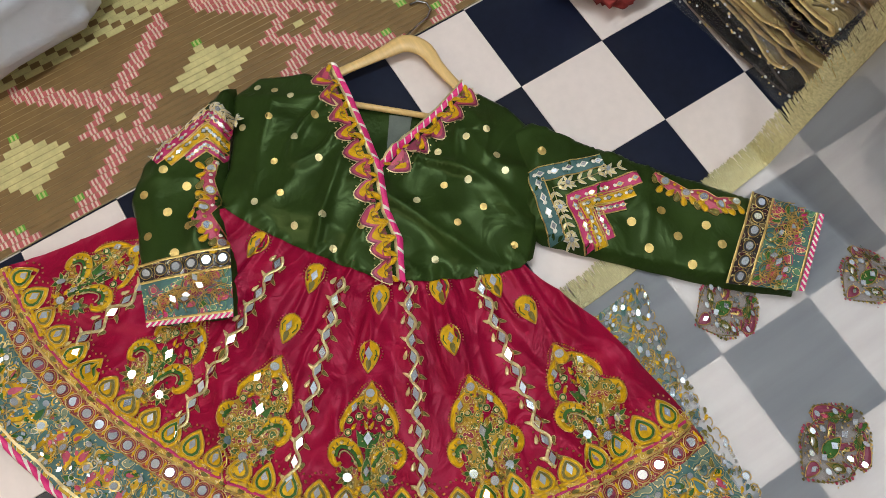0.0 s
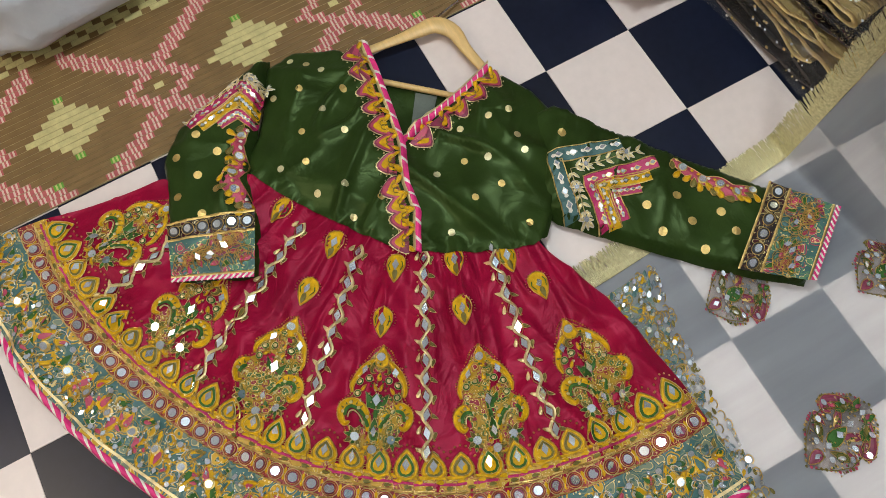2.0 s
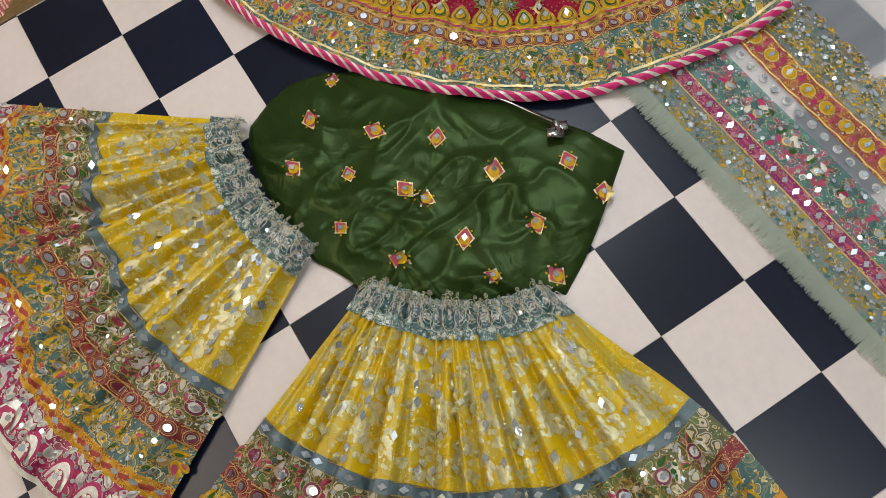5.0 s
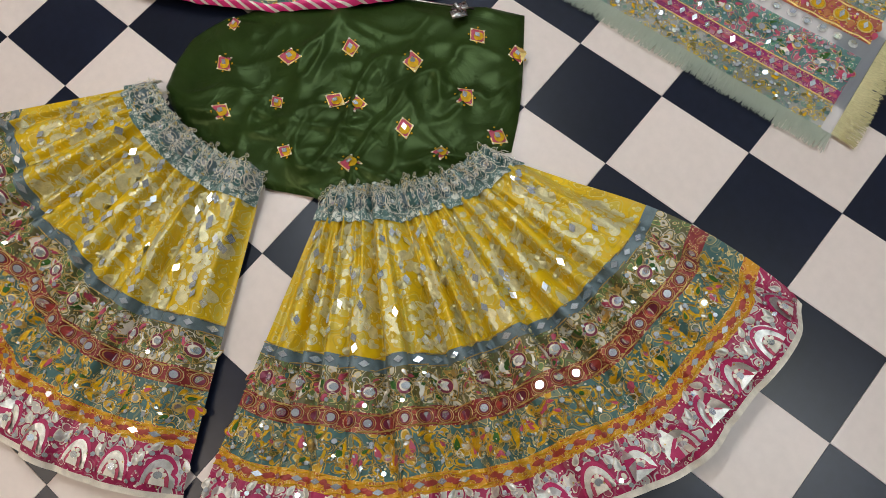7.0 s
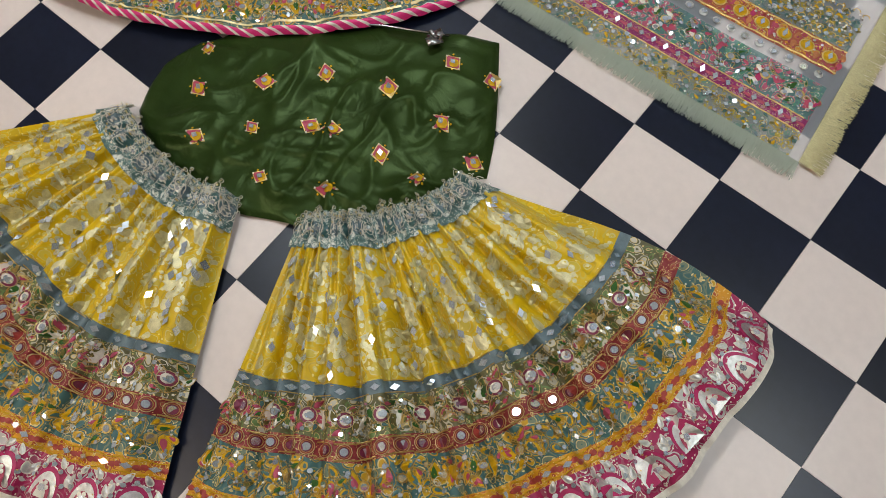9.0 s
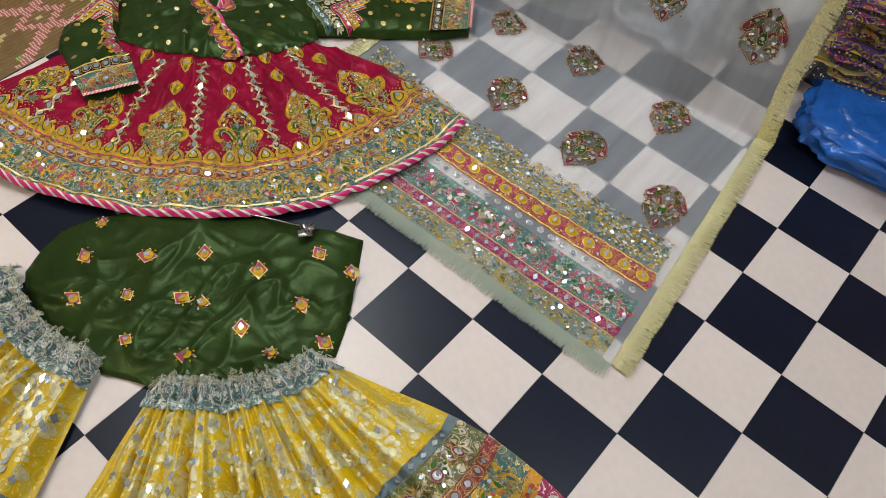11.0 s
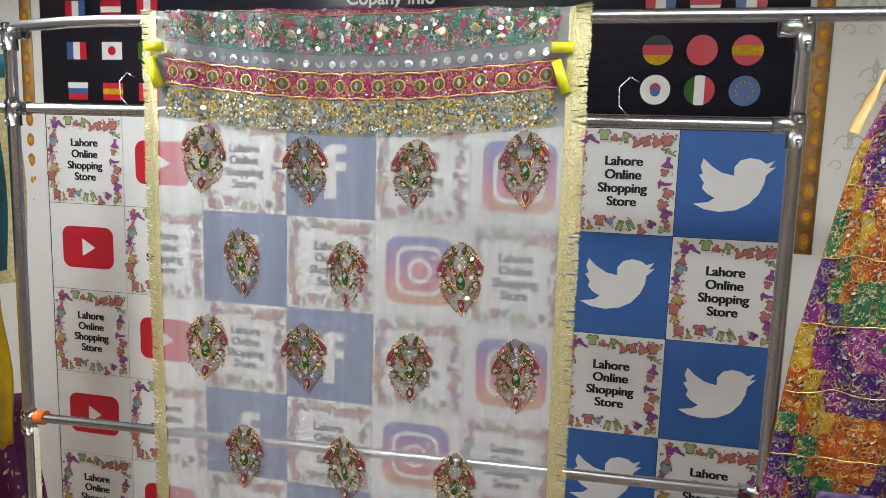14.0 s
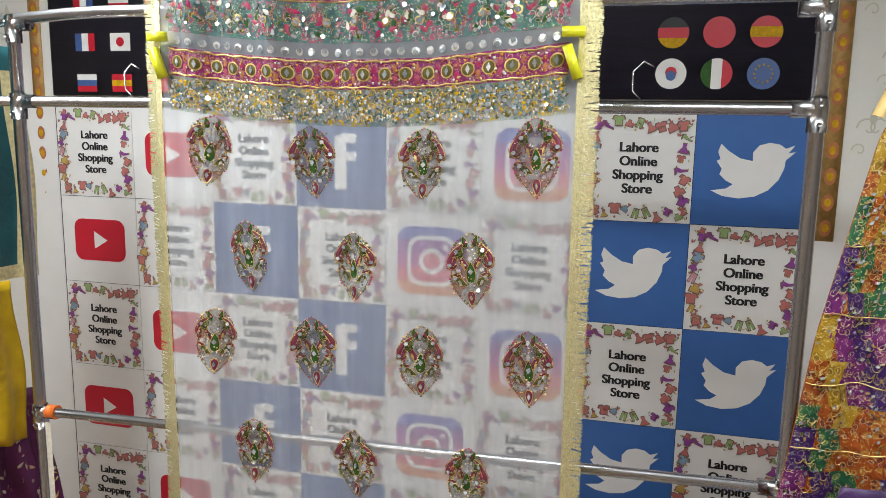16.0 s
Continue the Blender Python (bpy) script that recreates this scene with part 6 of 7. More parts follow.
name_mesh = bpy.data.meshes.new("lettering")
bold.to_mesh(name_mesh)
bold.free()
name_mesh.materials.append(M["print_ink"])
play = mesh_of("play_sign", *flat([(round_rect(0.23, 0.165, 0.035), 0), ([(-0.025, -0.035), (0.035, 0), (-0.025, 0.035)], 1)])[:2], ["print_red", "print_white"], [0, 1])
wing = [((x - 555) * 0.00093, (215 - y) * 0.00093) for x, y in ((455, 125), (447, 152), (456, 176), (444, 182), (462, 208), (456, 226), (476, 246), (500, 258), (480, 273), (430, 281), (470, 299), (520, 305), (570, 297), (610, 275), (640, 240),
        (655, 202), (657, 176), (686, 147), (664, 152), (682, 127), (655, 137), (636, 124), (605, 119), (574, 128), (556, 152), (557, 180), (518, 172), (482, 150))]
bird = mesh_of("bird_sign", *flat([(wing, 0)])[:2], ["print_white"])
f_parts = [(round_rect(0.045, 0.17, 0.004, 0.0, -0.02), 0), (round_rect(0.11, 0.034, 0.004, 0.005, 0.012), 0), (round_rect(0.065, 0.034, 0.012, 0.028, 0.075), 0), (round_rect(0.045, 0.07, 0.012, 0.0, 0.05), 0)]
letter_f = mesh_of("square_sign", *flat(f_parts)[:2], ["print_white"])
SUNSET = ["print_dusk", "print_violet", "print_plum", "print_coral", "print_amber"]
for nm, c in (("dusk", (0.13, 0.13, 0.45)), ("plum", (0.46, 0.07, 0.28)), ("coral", (0.66, 0.12, 0.16)), ("amber", (0.70, 0.26, 0.10))):
    M["print_" + nm] = material("print_" + nm, c, 0.4, var=0.1)


def sunset(outline):
    """An outline cut into level bands that pass from blue to amber."""
    lo, hi = -0.12, 0.12
    for k in range(5):
        z1, z0 = hi - (hi - lo) * k / 5, hi - (hi - lo) * (k + 1) / 5
        pts = [(a, min(z1, max(z0, z))) for a, z in outline]
        if max(p[1] for p in pts) - min(p[1] for p in pts) > 1e-5:
            yield pts, k


cam_v, cam_f, cam_i = [], [], []
for layer, (outline, ink) in enumerate(((round_rect(0.25, 0.24, 0.05, n=9), None), (round_rect(0.178, 0.178, 0.05), 5), (round_rect(0.148, 0.148, 0.038, n=9), None), (disc(0, 0, 0.046, 20), 5), (disc(0, 0, 0.030, 20), 3), (disc(0.050, 0.050, 0.010, 10), 5))):
    for pts, slot in (sunset(outline) if ink is None else ((outline, ink),)):
        k = len(cam_v)
        cam_v += [(a, -0.0006 * (1 + layer), z) for a, z in pts]
        cam_f.append(tuple(range(k, k + len(pts))))
        cam_i.append(slot)
cam_sign = mesh_of("round_sign", cam_v, cam_f, SUNSET + ["print_white"], cam_i)
ROWS_A, ROWS_B = "NPNFNCNB", "PNFNCNBN"
for r in range(6):
    for c in range(8):
        kind = (ROWS_A if r % 2 == 0 else ROWS_B)[c]
        z = CELL_TOP - r * CELL_H
        if z - CELL_H < -0.2:
            continue
        base = {"B": "print_blue", "F": "print_navy"}.get(kind, "print_white")
        sq = shared("square", cell_box[base], banner, Matrix.Translation((c * CELL_W + 0.001, 0, z)) @ Matrix.Diagonal((0.994, 1, 0.994, 1)))
        mid = Matrix.Translation((CELL_W / 2, -0.0065, -CELL_H / 2))
        if kind == "N":
            shared("icon_border", icon_mesh, sq, mid, "ring of small coloured shopping icons")
            shared("lettering", name_mesh, sq, mid @ Matrix.Translation((0, -0.001, 0)) @ Matrix.Rotation(math.pi / 2, 4, "X"), "black lettering")
        else:
            shared("emblem", {"P": play, "B": bird, "F": letter_f, "C": cam_sign}[kind], sq, mid)
v, f = box(-0.004, 8 * CELL_W + 0.004, -0.0035, -0.001, -0.1, CELL_TOP + 0.03)
part("banner_sheet", v, f, "print_ink", banner, "dark grid lines of the sheet")

head = thing("header_banner", "dark glossy header banner with flags and white text", "banner", kind="structure")
head.matrix_world = WALL
part("sheet", *box(0.0, 2.703, -0.012, -0.004, 1.918, 2.66), "print_dark", head)
for body, a, z, size in (("Copany info", 1.392, 2.287, 0.064), ("We Deal in World Wide", 1.093, 2.419, 0.056)):
    me = text_mesh("lettering", body, size, 0.0015)
    me.materials.append(M["print_white"])
    shared("lettering", me, head, Matrix.Translation((a, -0.0135, z)) @ Matrix.Rotation(math.pi / 2, 4, "X"), "white lettering")
FL = {"r": "print_red", "w": "print_white", "b": "print_navy", "y": "mustard", "g": "leaf_green", "k": "print_ink", "o": "orange"}


def flag(kind, a, z, stripes, across, round_):
    """A small flag of plain stripes."""
    n = len(stripes)
    shapes, mats = [], []
    for s in stripes:
        if FL[s] not in mats:
            mats.append(FL[s])
    for i, s in enumerate(stripes):
        if round_:
            pts = [p for p in disc(0, 0, 0.046, 36)]
            lo, hi = -0.046 + 0.092 * i / n, -0.046 + 0.092 * (i + 1) / n
            k = 0 if across else 1
            clipped = []
            for p in pts:
                q = list(p)
                q[k] = min(hi, max(lo, q[k]))
                half = math.sqrt(max(0, 0.046 ** 2 - q[k] ** 2))
                q[1 - k] = min(half, max(-half, q[1 - k]))
                clipped.append(tuple(q))
            shapes.append((clipped, mats.index(FL[s])))
        else:
            w, h = 0.086, 0.064
            if across:
                shapes.append(([(-w / 2 + w * i / n, -h / 2), (-w / 2 + w * (i + 1) / n, -h / 2), (-w / 2 + w * (i + 1) / n, h / 2), (-w / 2 + w * i / n, h / 2)], mats.index(FL[s])))
            else:
                shapes.append(([(-w / 2, -h / 2 + h * i / n), (w / 2, -h / 2 + h * i / n), (w / 2, -h / 2 + h * (i + 1) / n), (-w / 2, -h / 2 + h * (i + 1) / n)], mats.index(FL[s])))
    vs, fs, ix = flat(shapes)
    vs = [(x, -0.0006, z2) for x, y, z2 in vs]
    shared("flag", mesh_of("flag", vs, fs, mats, ix), head, Matrix.Translation((a, -0.0125, z)), kind)


for i, (row_z, items) in enumerate(((2.262, (("rwb", 1, 0), ("rwr", 0, 0), ("rwr", 1, 0))), (2.113, (("bwr", 1, 0), ("w", 1, 0), ("gwg", 1, 0))), (1.964, (("rbw", 0, 0), ("ryr", 0, 0), ("r", 0, 0))))):
    for j, (st, ac, _) in enumerate(items):
        flag("small printed flag", 0.157 + 0.153 * j, row_z, st, ac, False)
shared("flag_disc", mesh_of("flag_disc", *flat([(disc(0, 0, 0.017, 16), 0)])[:2], ["print_red"]), head, Matrix.Translation((0.31, -0.0135, 2.113)))
for i, (row_z, items) in enumerate(((2.262, (("rwb", 1), ("rwrwb", 0), ("bwr", 1))), (2.118, (("yrk", 0), ("r", 0), ("ryr", 0))), (1.996, (("w", 0), ("gwr", 1), ("b", 0))))):
    for j, (st, ac) in enumerate(items):
        flag("small round printed flag", 2.272 + 0.1325 * j, row_z, st, ac, True)
shared("flag_disc", mesh_of("flag_disc", *flat([(disc(0, 0.004, 0.017, 16), 0), (disc(0, -0.006, 0.015, 16), 1)])[:2], ["print_red", "print_navy"], [0, 1]), head, Matrix.Translation((2.272, -0.0135, 1.996)))
stars = [(disc(0.026 * math.cos(radians(30 * k)), 0.026 * math.sin(radians(30 * k)), 0.0035, 5), 0) for k in range(12)]
shared("flag_stars", mesh_of("flag_stars", *flat(stars)[:2], ["mustard"]), head, Matrix.Translation((2.537, -0.0135, 1.996)))

# wallpaper strips either side of the header
M["strip"] = material("strip", (0.42, 0.24, 0.07), 0.5, var=0.35, scale=40, bump=0.4, bscale=120)
for a in (-0.075, 2.748):
    st = thing("wallpaper_border", "brown and gold patterned wallpaper border strip", "border", "wallpaper borders", "structure")
    st.matrix_world = WALL
    part("strip", *box(a - 0.026, a + 0.026, -0.004, -0.0005, 1.50, 2.70), "strip", st)
    e = Stitch(5)
    e.put = lambda p, q, lift: Vector((p, -0.005 - lift, q))
    for k in range(15):
        z = 1.54 + 0.078 * k
        e.poly(disc(a, z, 0.017, 10, 0.026), "peach", 0.0003, 0.0004)
        e.poly(disc(a, z, 0.010, 8, 0.013), "mustard", 0.0010, 0.0004)
    e.build("ovals", st, "pale gold ovals")


margin = thing("wall_sheet", "plain white vinyl sheet hung beside the printed squares", "sheet", kind="structure")
margin.matrix_world = WALL
v, f = grid(lambda u, w: Vector((-0.135 + 0.130 * u, -0.004 - 0.03 * (1 - u) * (0.5 + 0.5 * math.sin(w * 3)) * w, 1.90 - 1.9 * w)), 8, 20)
part("sheet", v, f, "print_white", margin)
v, f = grid(lambda u, w: Vector((2.71 + 0.9 * u, -0.004 - 0.004 * math.sin(u * 9) * w, 1.50 - 1.5 * w)), 16, 10)
part("sheet", v, f, "print_white", margin)
M["damask"] = material("damask", (0.60, 0.57, 0.47), 0.7, var=0.08, scale=10)
damask = thing("wallpaper_pattern", "faint grey-cream scroll pattern on the wallpaper", "wallpaper", kind="structure")
damask.matrix_world = WALL
for a, z in [(2.90 + 0.17 * (k % 3) - (0.05 if (k // 3) % 2 else 0), 1.62 + 0.20 * (k // 3)) for k in range(15)] + [(-0.20 - 0.17 * (k % 2), 1.98 + 0.20 * (k // 2)) for k in range(8)]:
    e = Stitch(1)
    e.put = lambda p, q, lift, a=a, z=z: Vector((a + p, -0.001 - lift, z + q))
    for sx in (-1, 1):
        e.line([(sx * (0.012 + 0.032 * (1 - t / 11) * math.cos(t * 0.62)), 0.02 + 0.036 * (1 - t / 11) * math.sin(t * 0.62)) for t in range(10)], 0.005, "damask", 0.0006, 0.0003)
        e.line([(sx * (0.030 + 0.022 * (1 - t / 11) * math.cos(t * 0.62)), -0.045 + 0.024 * (1 - t / 11) * math.sin(t * 0.62)) for t in range(10)], 0.004, "damask", 0.0006, 0.0003)
    e.poly(drop(0, 0.055, 0.05, 0.022), "damask", 0.0005, 0.0003)
    e.build("scroll", damask)

# ---- woven mat: narrow strips with stepped diamonds ----
mat_thing = thing("woven_mat", "brown woven plastic floor mat with pink and green diamonds", "mat")
M["mat_brown"] = material("mat_brown", (0.17, 0.098, 0.030), 0.5, var=0.16, scale=30, bump=0.25, bscale=300)
M["mat_green"] = material("mat_green", (0.10, 0.33, 0.02), 0.5, var=0.2, scale=60, bump=0.2)
M["mat_pink"] = material("mat_pink", (0.42, 0.085, 0.085), 0.5, var=0.2, scale=60, bump=0.2)
M["mat_pale"] = material("mat_pale", (0.62, 0.47, 0.38), 0.5, var=0.15, scale=60, bump=0.2)
M["mat_lime"] = material("mat_lime", (0.46, 0.50, 0.16), 0.5, var=0.15, scale=60, bump=0.2)
M["mat_cream"] = material("mat_cream", (0.50, 0.44, 0.19), 0.5, var=0.2, scale=60, bump=0.2)
M["mat_thread"] = material("mat_thread", (0.40, 0.31, 0.15), 0.6)
SW, BL = 0.0128, 0.0178
MAT_E, MAT_Y0 = -1.132, 0.251


def mat_colour(i, j):
    """Colour of block j of strip i; the diamonds repeat every 20 blocks."""
    di, dj = i - 10, (j + 10) % 20 - 10
    dp = 10 - abs(dj)
    if i >= 23:
        return "mat_cream" if (i + j) % 3 else "mat_brown"
    s = abs(di) + abs(dj) * 1.25
    if di == 0 and dj == 0:
        return "mat_brown"
    if s <= 3.9:
        return "mat_cream"
    if s <= 5.2:
        return "mat_green" if (i + j) % 2 else "mat_cream"
    if di == 0 and dp == 0:
        return "mat_cream"
    sp = abs(di) + dp
    if 2.5 <= sp <= 4.2 and abs(di) <= 3:
        return "mat_pink"
    if abs(di) > 3 and abs(dp - (abs(di) - 3)) <= 1.2 and dp < 9:
        return "mat_pink"
    if i in (19, 20, 1, 2) and abs(dj) in (3, 4):
        return "mat_green" if (i + j) % 2 else "mat_cream"
    return "mat_brown"


for i in range(46):
    mats, vs, fs, ix = [], [], [], []
    x1, x0 = MAT_E - SW * i - 0.0005, MAT_E - SW * (i + 1) + 0.0005
    for j in range(-66, 70):
        c = mat_colour(i, j)
        inks = {"mat_pink": ("mat_pink", "mat_pale", "mat_pink", "mat_pale", "mat_pink"), "mat_green": ("mat_green", "mat_lime", "mat_green", "mat_lime", "mat_green")}.get(c, (c,))
        y0 = MAT_Y0 + (j - 0.5) * BL + 0.0015 * math.sin(i * 1.7)
        z = 0.0050 + 0.0012 * noise.noise((i * 0.06, j * 0.08, 5))
        for n, ink in enumerate(inks):
            if ink not in mats:
                mats.append(ink)
            k = len(vs)
            for y in (y0 + BL * n / len(inks), y0 + BL * (n + 1) / len(inks)):
                vs += [(x0, y, z), ((x0 + x1) / 2, y, z + 0.0003), (x1, y, z)]
            fs += [(k, k + 1, k + 4, k + 3), (k + 1, k + 2, k + 5, k + 4)]
            ix += [mats.index(ink)] * 2
    part("strip", vs, fs, mats, mat_thing, "", ix, smooth=False)
vs, fs = box(MAT_E - SW * 46, MAT_E, MAT_Y0 - 66.5 * BL, MAT_Y0 + 69.5 * BL, 0.0005, 0.0042)
part("binding", vs, fs, "mat_thread", mat_thing, "pale binding threads between the strips")

# ---- hangers ----
hanger = thing("wooden_hanger", "pale varnished wooden hanger inside the frock's neck", "hanger")
sm = [Vector((*q, 0.026)) for q in curve_through(((-1.130, 0.400), (-1.125, 0.436), (-1.119, 0.490), (-1.116, 0.533), (-1.112, 0.566), (-1.083, 0.587), (-1.042, 0.589), (-0.992, 0.596), (-0.968, 0.600)), 28)]
part("shoulder_bar", *tube(sm, lambda t: 0.0085 + 0.009 * math.exp(-((t - 0.52) / 0.2) ** 2), 12, 0.5), "wood", hanger, "curved wooden arms")
part("trouser_bar", *tube([(-1.080, 0.402, 0.024), (-1.018, 0.470, 0.024), (-0.955, 0.538, 0.024)], 0.0055, 10), "wood", hanger, "round wooden bar")
part("hook", *tube([(-1.125, 0.575, 0.026), (-1.138, 0.606, 0.018), (-1.146, 0.630, 0.012), (-1.158, 0.645, 0.010), (-1.174, 0.646, 0.010), (-1.187, 0.634, 0.010), (-1.188, 0.618, 0.010)], 0.0019, 8), "chrome", hanger, "bent wire hook")

clip_hanger = thing("clip_hanger", "thin chrome clip hanger holding the gharara waist", "hanger")
part("rod", *tube([(-0.42, -0.03, 0.030), (-0.314, 0.037, 0.028), (-0.20, 0.096, 0.028)], 0.0024, 8), "chrome", clip_hanger)
for k, (dx, dy) in enumerate(((0.0, 0.0), (0.010, -0.016))):
    v, f = box(-0.009, 0.009, -0.016, 0.016, 0, 0.004)
    ob = part("jaw", v, f, "chrome", clip_hanger, "sprung steel jaw")
    ob.matrix_world = Matrix.Translation((-0.222 + dx, 0.080 + dy, 0.028 + 0.008 * k)) @ Matrix.Rotation(radians(-30), 4, "Z") @ Matrix.Rotation(radians(12 - 24 * k), 4, "X")
part("spring", *tube([(-0.233, 0.078, 0.036), (-0.210, 0.072, 0.036)], 0.005, 10), "chrome", clip_hanger)


# ---- heaps of goods ----
def pillow(centre, size, seed, lump=0.10, freq=3.0, power=0.45, turn=0.0, n=28, crumple=0.0, rows=1.0):
    """A stuffed or folded bundle: a squarish rounded body with dents; rests on its underside."""
    sx, sy, sz = size
    vs = []
    c, s = math.cos(radians(turn)), math.sin(radians(turn))
    for j in range(n // 2 + 1):
        ph = math.pi * j / (n // 2)
        for i in range(n):
            th = 2 * math.pi * i / n
            d = Vector((math.sin(ph) * math.cos(th), math.sin(ph) * math.sin(th), math.cos(ph)))
            q = Vector([math.copysign(abs(v) ** power, v) for v in d])
            k = 1 + lump * noise.noise(d * freq + Vector((seed, 0, 0))) + lump * 0.5 * noise.noise(d * freq * 2.7 + Vector((0, seed, 0)))
            if crumple:
                g = Vector((d.x * 2.6, d.y * 2.6, d.z * 2.6 * rows)) + Vector((seed, seed * 0.3, 0))
                k += crumple * ((1 - min(1, abs(noise.noise(g)) * 3)) ** 2 + 0.6 * (1 - min(1, abs(noise.noise(g * 2.1)) * 3)) ** 2 - 0.5)
            x, y, z = q.x * sx * k, q.y * sy * k, q.z * sz * (k if q.z > 0 else 1)
            vs.append(Vector((centre[0] + x * c - y * s, centre[1] + x * s + y * c, centre[2] + sz + z)))
    fs = [(j * n + i, (j + 1) * n + i, (j + 1) * n + (i + 1) % n, j * n + (i + 1) % n) for j in range(n // 2) for i in range(n)]
    return vs, fs


def wall_xy(a, off):
    p = on_wall(a, off, 0)
    return p.x, p.y


M["bag_white"] = material("bag_white", (0.66, 0.70, 0.76), 0.36, var=0.08, scale=8, bump=0.2, bscale=40, crease=0.14)
M["bag_cream"] = material("bag_cream", (0.60, 0.57, 0.49), 0.42, var=0.10, scale=8, bump=0.2, bscale=40, crease=0.18)
M["bag_blue"] = material("bag_blue", (0.02, 0.14, 0.55), 0.2, var=0.2, scale=10, bump=0.2, bscale=50, crease=0.3)
M["bag_red"] = material("bag_red", (0.50, 0.06, 0.02), 0.6, var=0.3, scale=14, bump=0.3, bscale=80, crease=0.3)
M["cloth_red"] = material("cloth_red", (0.26, 0.025, 0.02), 0.8, var=0.3, scale=14, bump=0.3, bscale=200, crease=0.4)
M["pack_gold"] = material("pack_gold", (0.60, 0.43, 0.16), 0.26, var=0.4, scale=18, bump=0.3, bscale=60, crease=1.0)
M["pack_dark"] = material("pack_dark", (0.035, 0.025, 0.018), 0.16, var=0.5, scale=25, bump=0.3, bscale=90, crease=0.9)
M["pack_brown"] = material("pack_brown", (0.16, 0.09, 0.03), 0.3, var=0.5, scale=25, bump=0.3, bscale=90, crease=0.9)
M["pack_pink"] = material("pack_pink", (0.66, 0.30, 0.30), 0.6, var=0.35, scale=40, bump=0.3, bscale=90, crease=0.7)
M["pack_purple"] = material("pack_purple", (0.10, 0.03, 0.17), 0.35, var=0.4, scale=30, bump=0.3, crease=0.7)
M["pack_yellow"] = material("pack_yellow", (0.68, 0.50, 0.02), 0.45, var=0.25, scale=30, bump=0.3, crease=0.5)
M["pack_grey"] = material("pack_grey", (0.10, 0.10, 0.10), 0.3, var=0.4, scale=20, bump=0.3, crease=0.9)
M["cloth_purple"] = material("cloth_purple", (0.11, 0.008, 0.075), 0.55, var=0.25, scale=14, bump=0.3, bscale=300, crease=0.4)
M["cloth_violet"] = material("cloth_violet", (0.045, 0.012, 0.085), 0.5, var=0.25, scale=14, bump=0.2, bscale=300, crease=0.3)
M["cloth_teal"] = material("cloth_teal", (0.004, 0.055, 0.062), 0.5, var=0.25, scale=14, bump=0.3, bscale=300, crease=0.4)
M["tie_orange"] = material("tie_orange", (0.75, 0.16, 0.02), 0.5)

white_bag = thing("plastic_sack", "large white knotted plastic sack on the mat", "sack", "plastic sacks")
part("sack", *pillow((-1.62, 0.70, 0.006), (0.22, 0.30, 0.17), 3, 0.10, 2.2, 0.55, -20, 80, 0.035, 3.4), "bag_white", white_bag)
near_bag = thing("plastic_sack", "white plastic sack with a navy cloth on top", "sack", "plastic sacks")
part("sack", *pillow((-1.585, -0.02, 0.006), (0.17, 0.19, 0.12), 5, 0.10, 2.4, 0.55, 10, 72, 0.035, 2.4), "bag_white", near_bag)
v, f = grid(lambda u, w: Vector((-1.80 + 0.36 * w, -0.10 + 0.26 * u - 0.03 * w, 0.262 - 0.10 * smooth01((w - 0.45) / 0.55) + 0.012 * noise.noise((u * 5, w * 5, 2)))), 16, 12)
navy = part("navy_cloth", v, f, "print_dark", None, "navy cloth with gold edge over the sack")
tagged(navy, "", "cloth")
for holder, (x, y, z), m in ((white_bag, (-1.62, 0.70, 0.33), "bag_white"), (near_bag, (-1.62, -0.05, 0.235), "bag_white")):
    part("knot", *pillow((x, y, z), (0.035, 0.03, 0.03), 77, 0.4, 4, 0.8), m, holder, "twisted plastic knot")
cream_bag = thing("plastic_sack", "cream plastic sack standing behind the rack foot", "sack", "plastic sacks")
part("sack", *pillow((-1.45, 1.22, 0.006), (0.17, 0.16, 0.13), 9, 0.14, 3.0, 0.6, 30, 72, 0.06, 1.5), "bag_cream", cream_bag)
right_bag = thing("plastic_sack", "off-white plastic sack beside the hanging orange skirt", "sack", "plastic sacks")
part("sack", *pillow((1.20, 1.12, 0.004), (0.20, 0.22, 0.15), 13, 0.16, 3.0, 0.6, 15, 72, 0.07, 1.5), "bag_cream", right_bag)
foot_cloth = thing("red_cloth", "crumpled dark red cloth wrapped round the rack foot", "cloth")
fx, fy = wall_xy(POST_L, RACK_OFF)
part("cloth", *pillow((fx - 0.02, fy - 0.04, 0.006), (0.10, 0.11, 0.045), 21, 0.28, 2.6, 0.8, 30, 64, 0.09, 0.6), "cloth_red", foot_cloth)
part("wrap", *pillow((fx, fy, 0.05), (0.050, 0.056, 0.080), 22, 0.25, 3, 0.8, 0, 48, 0.10, 0.25), "cloth_red", foot_cloth)


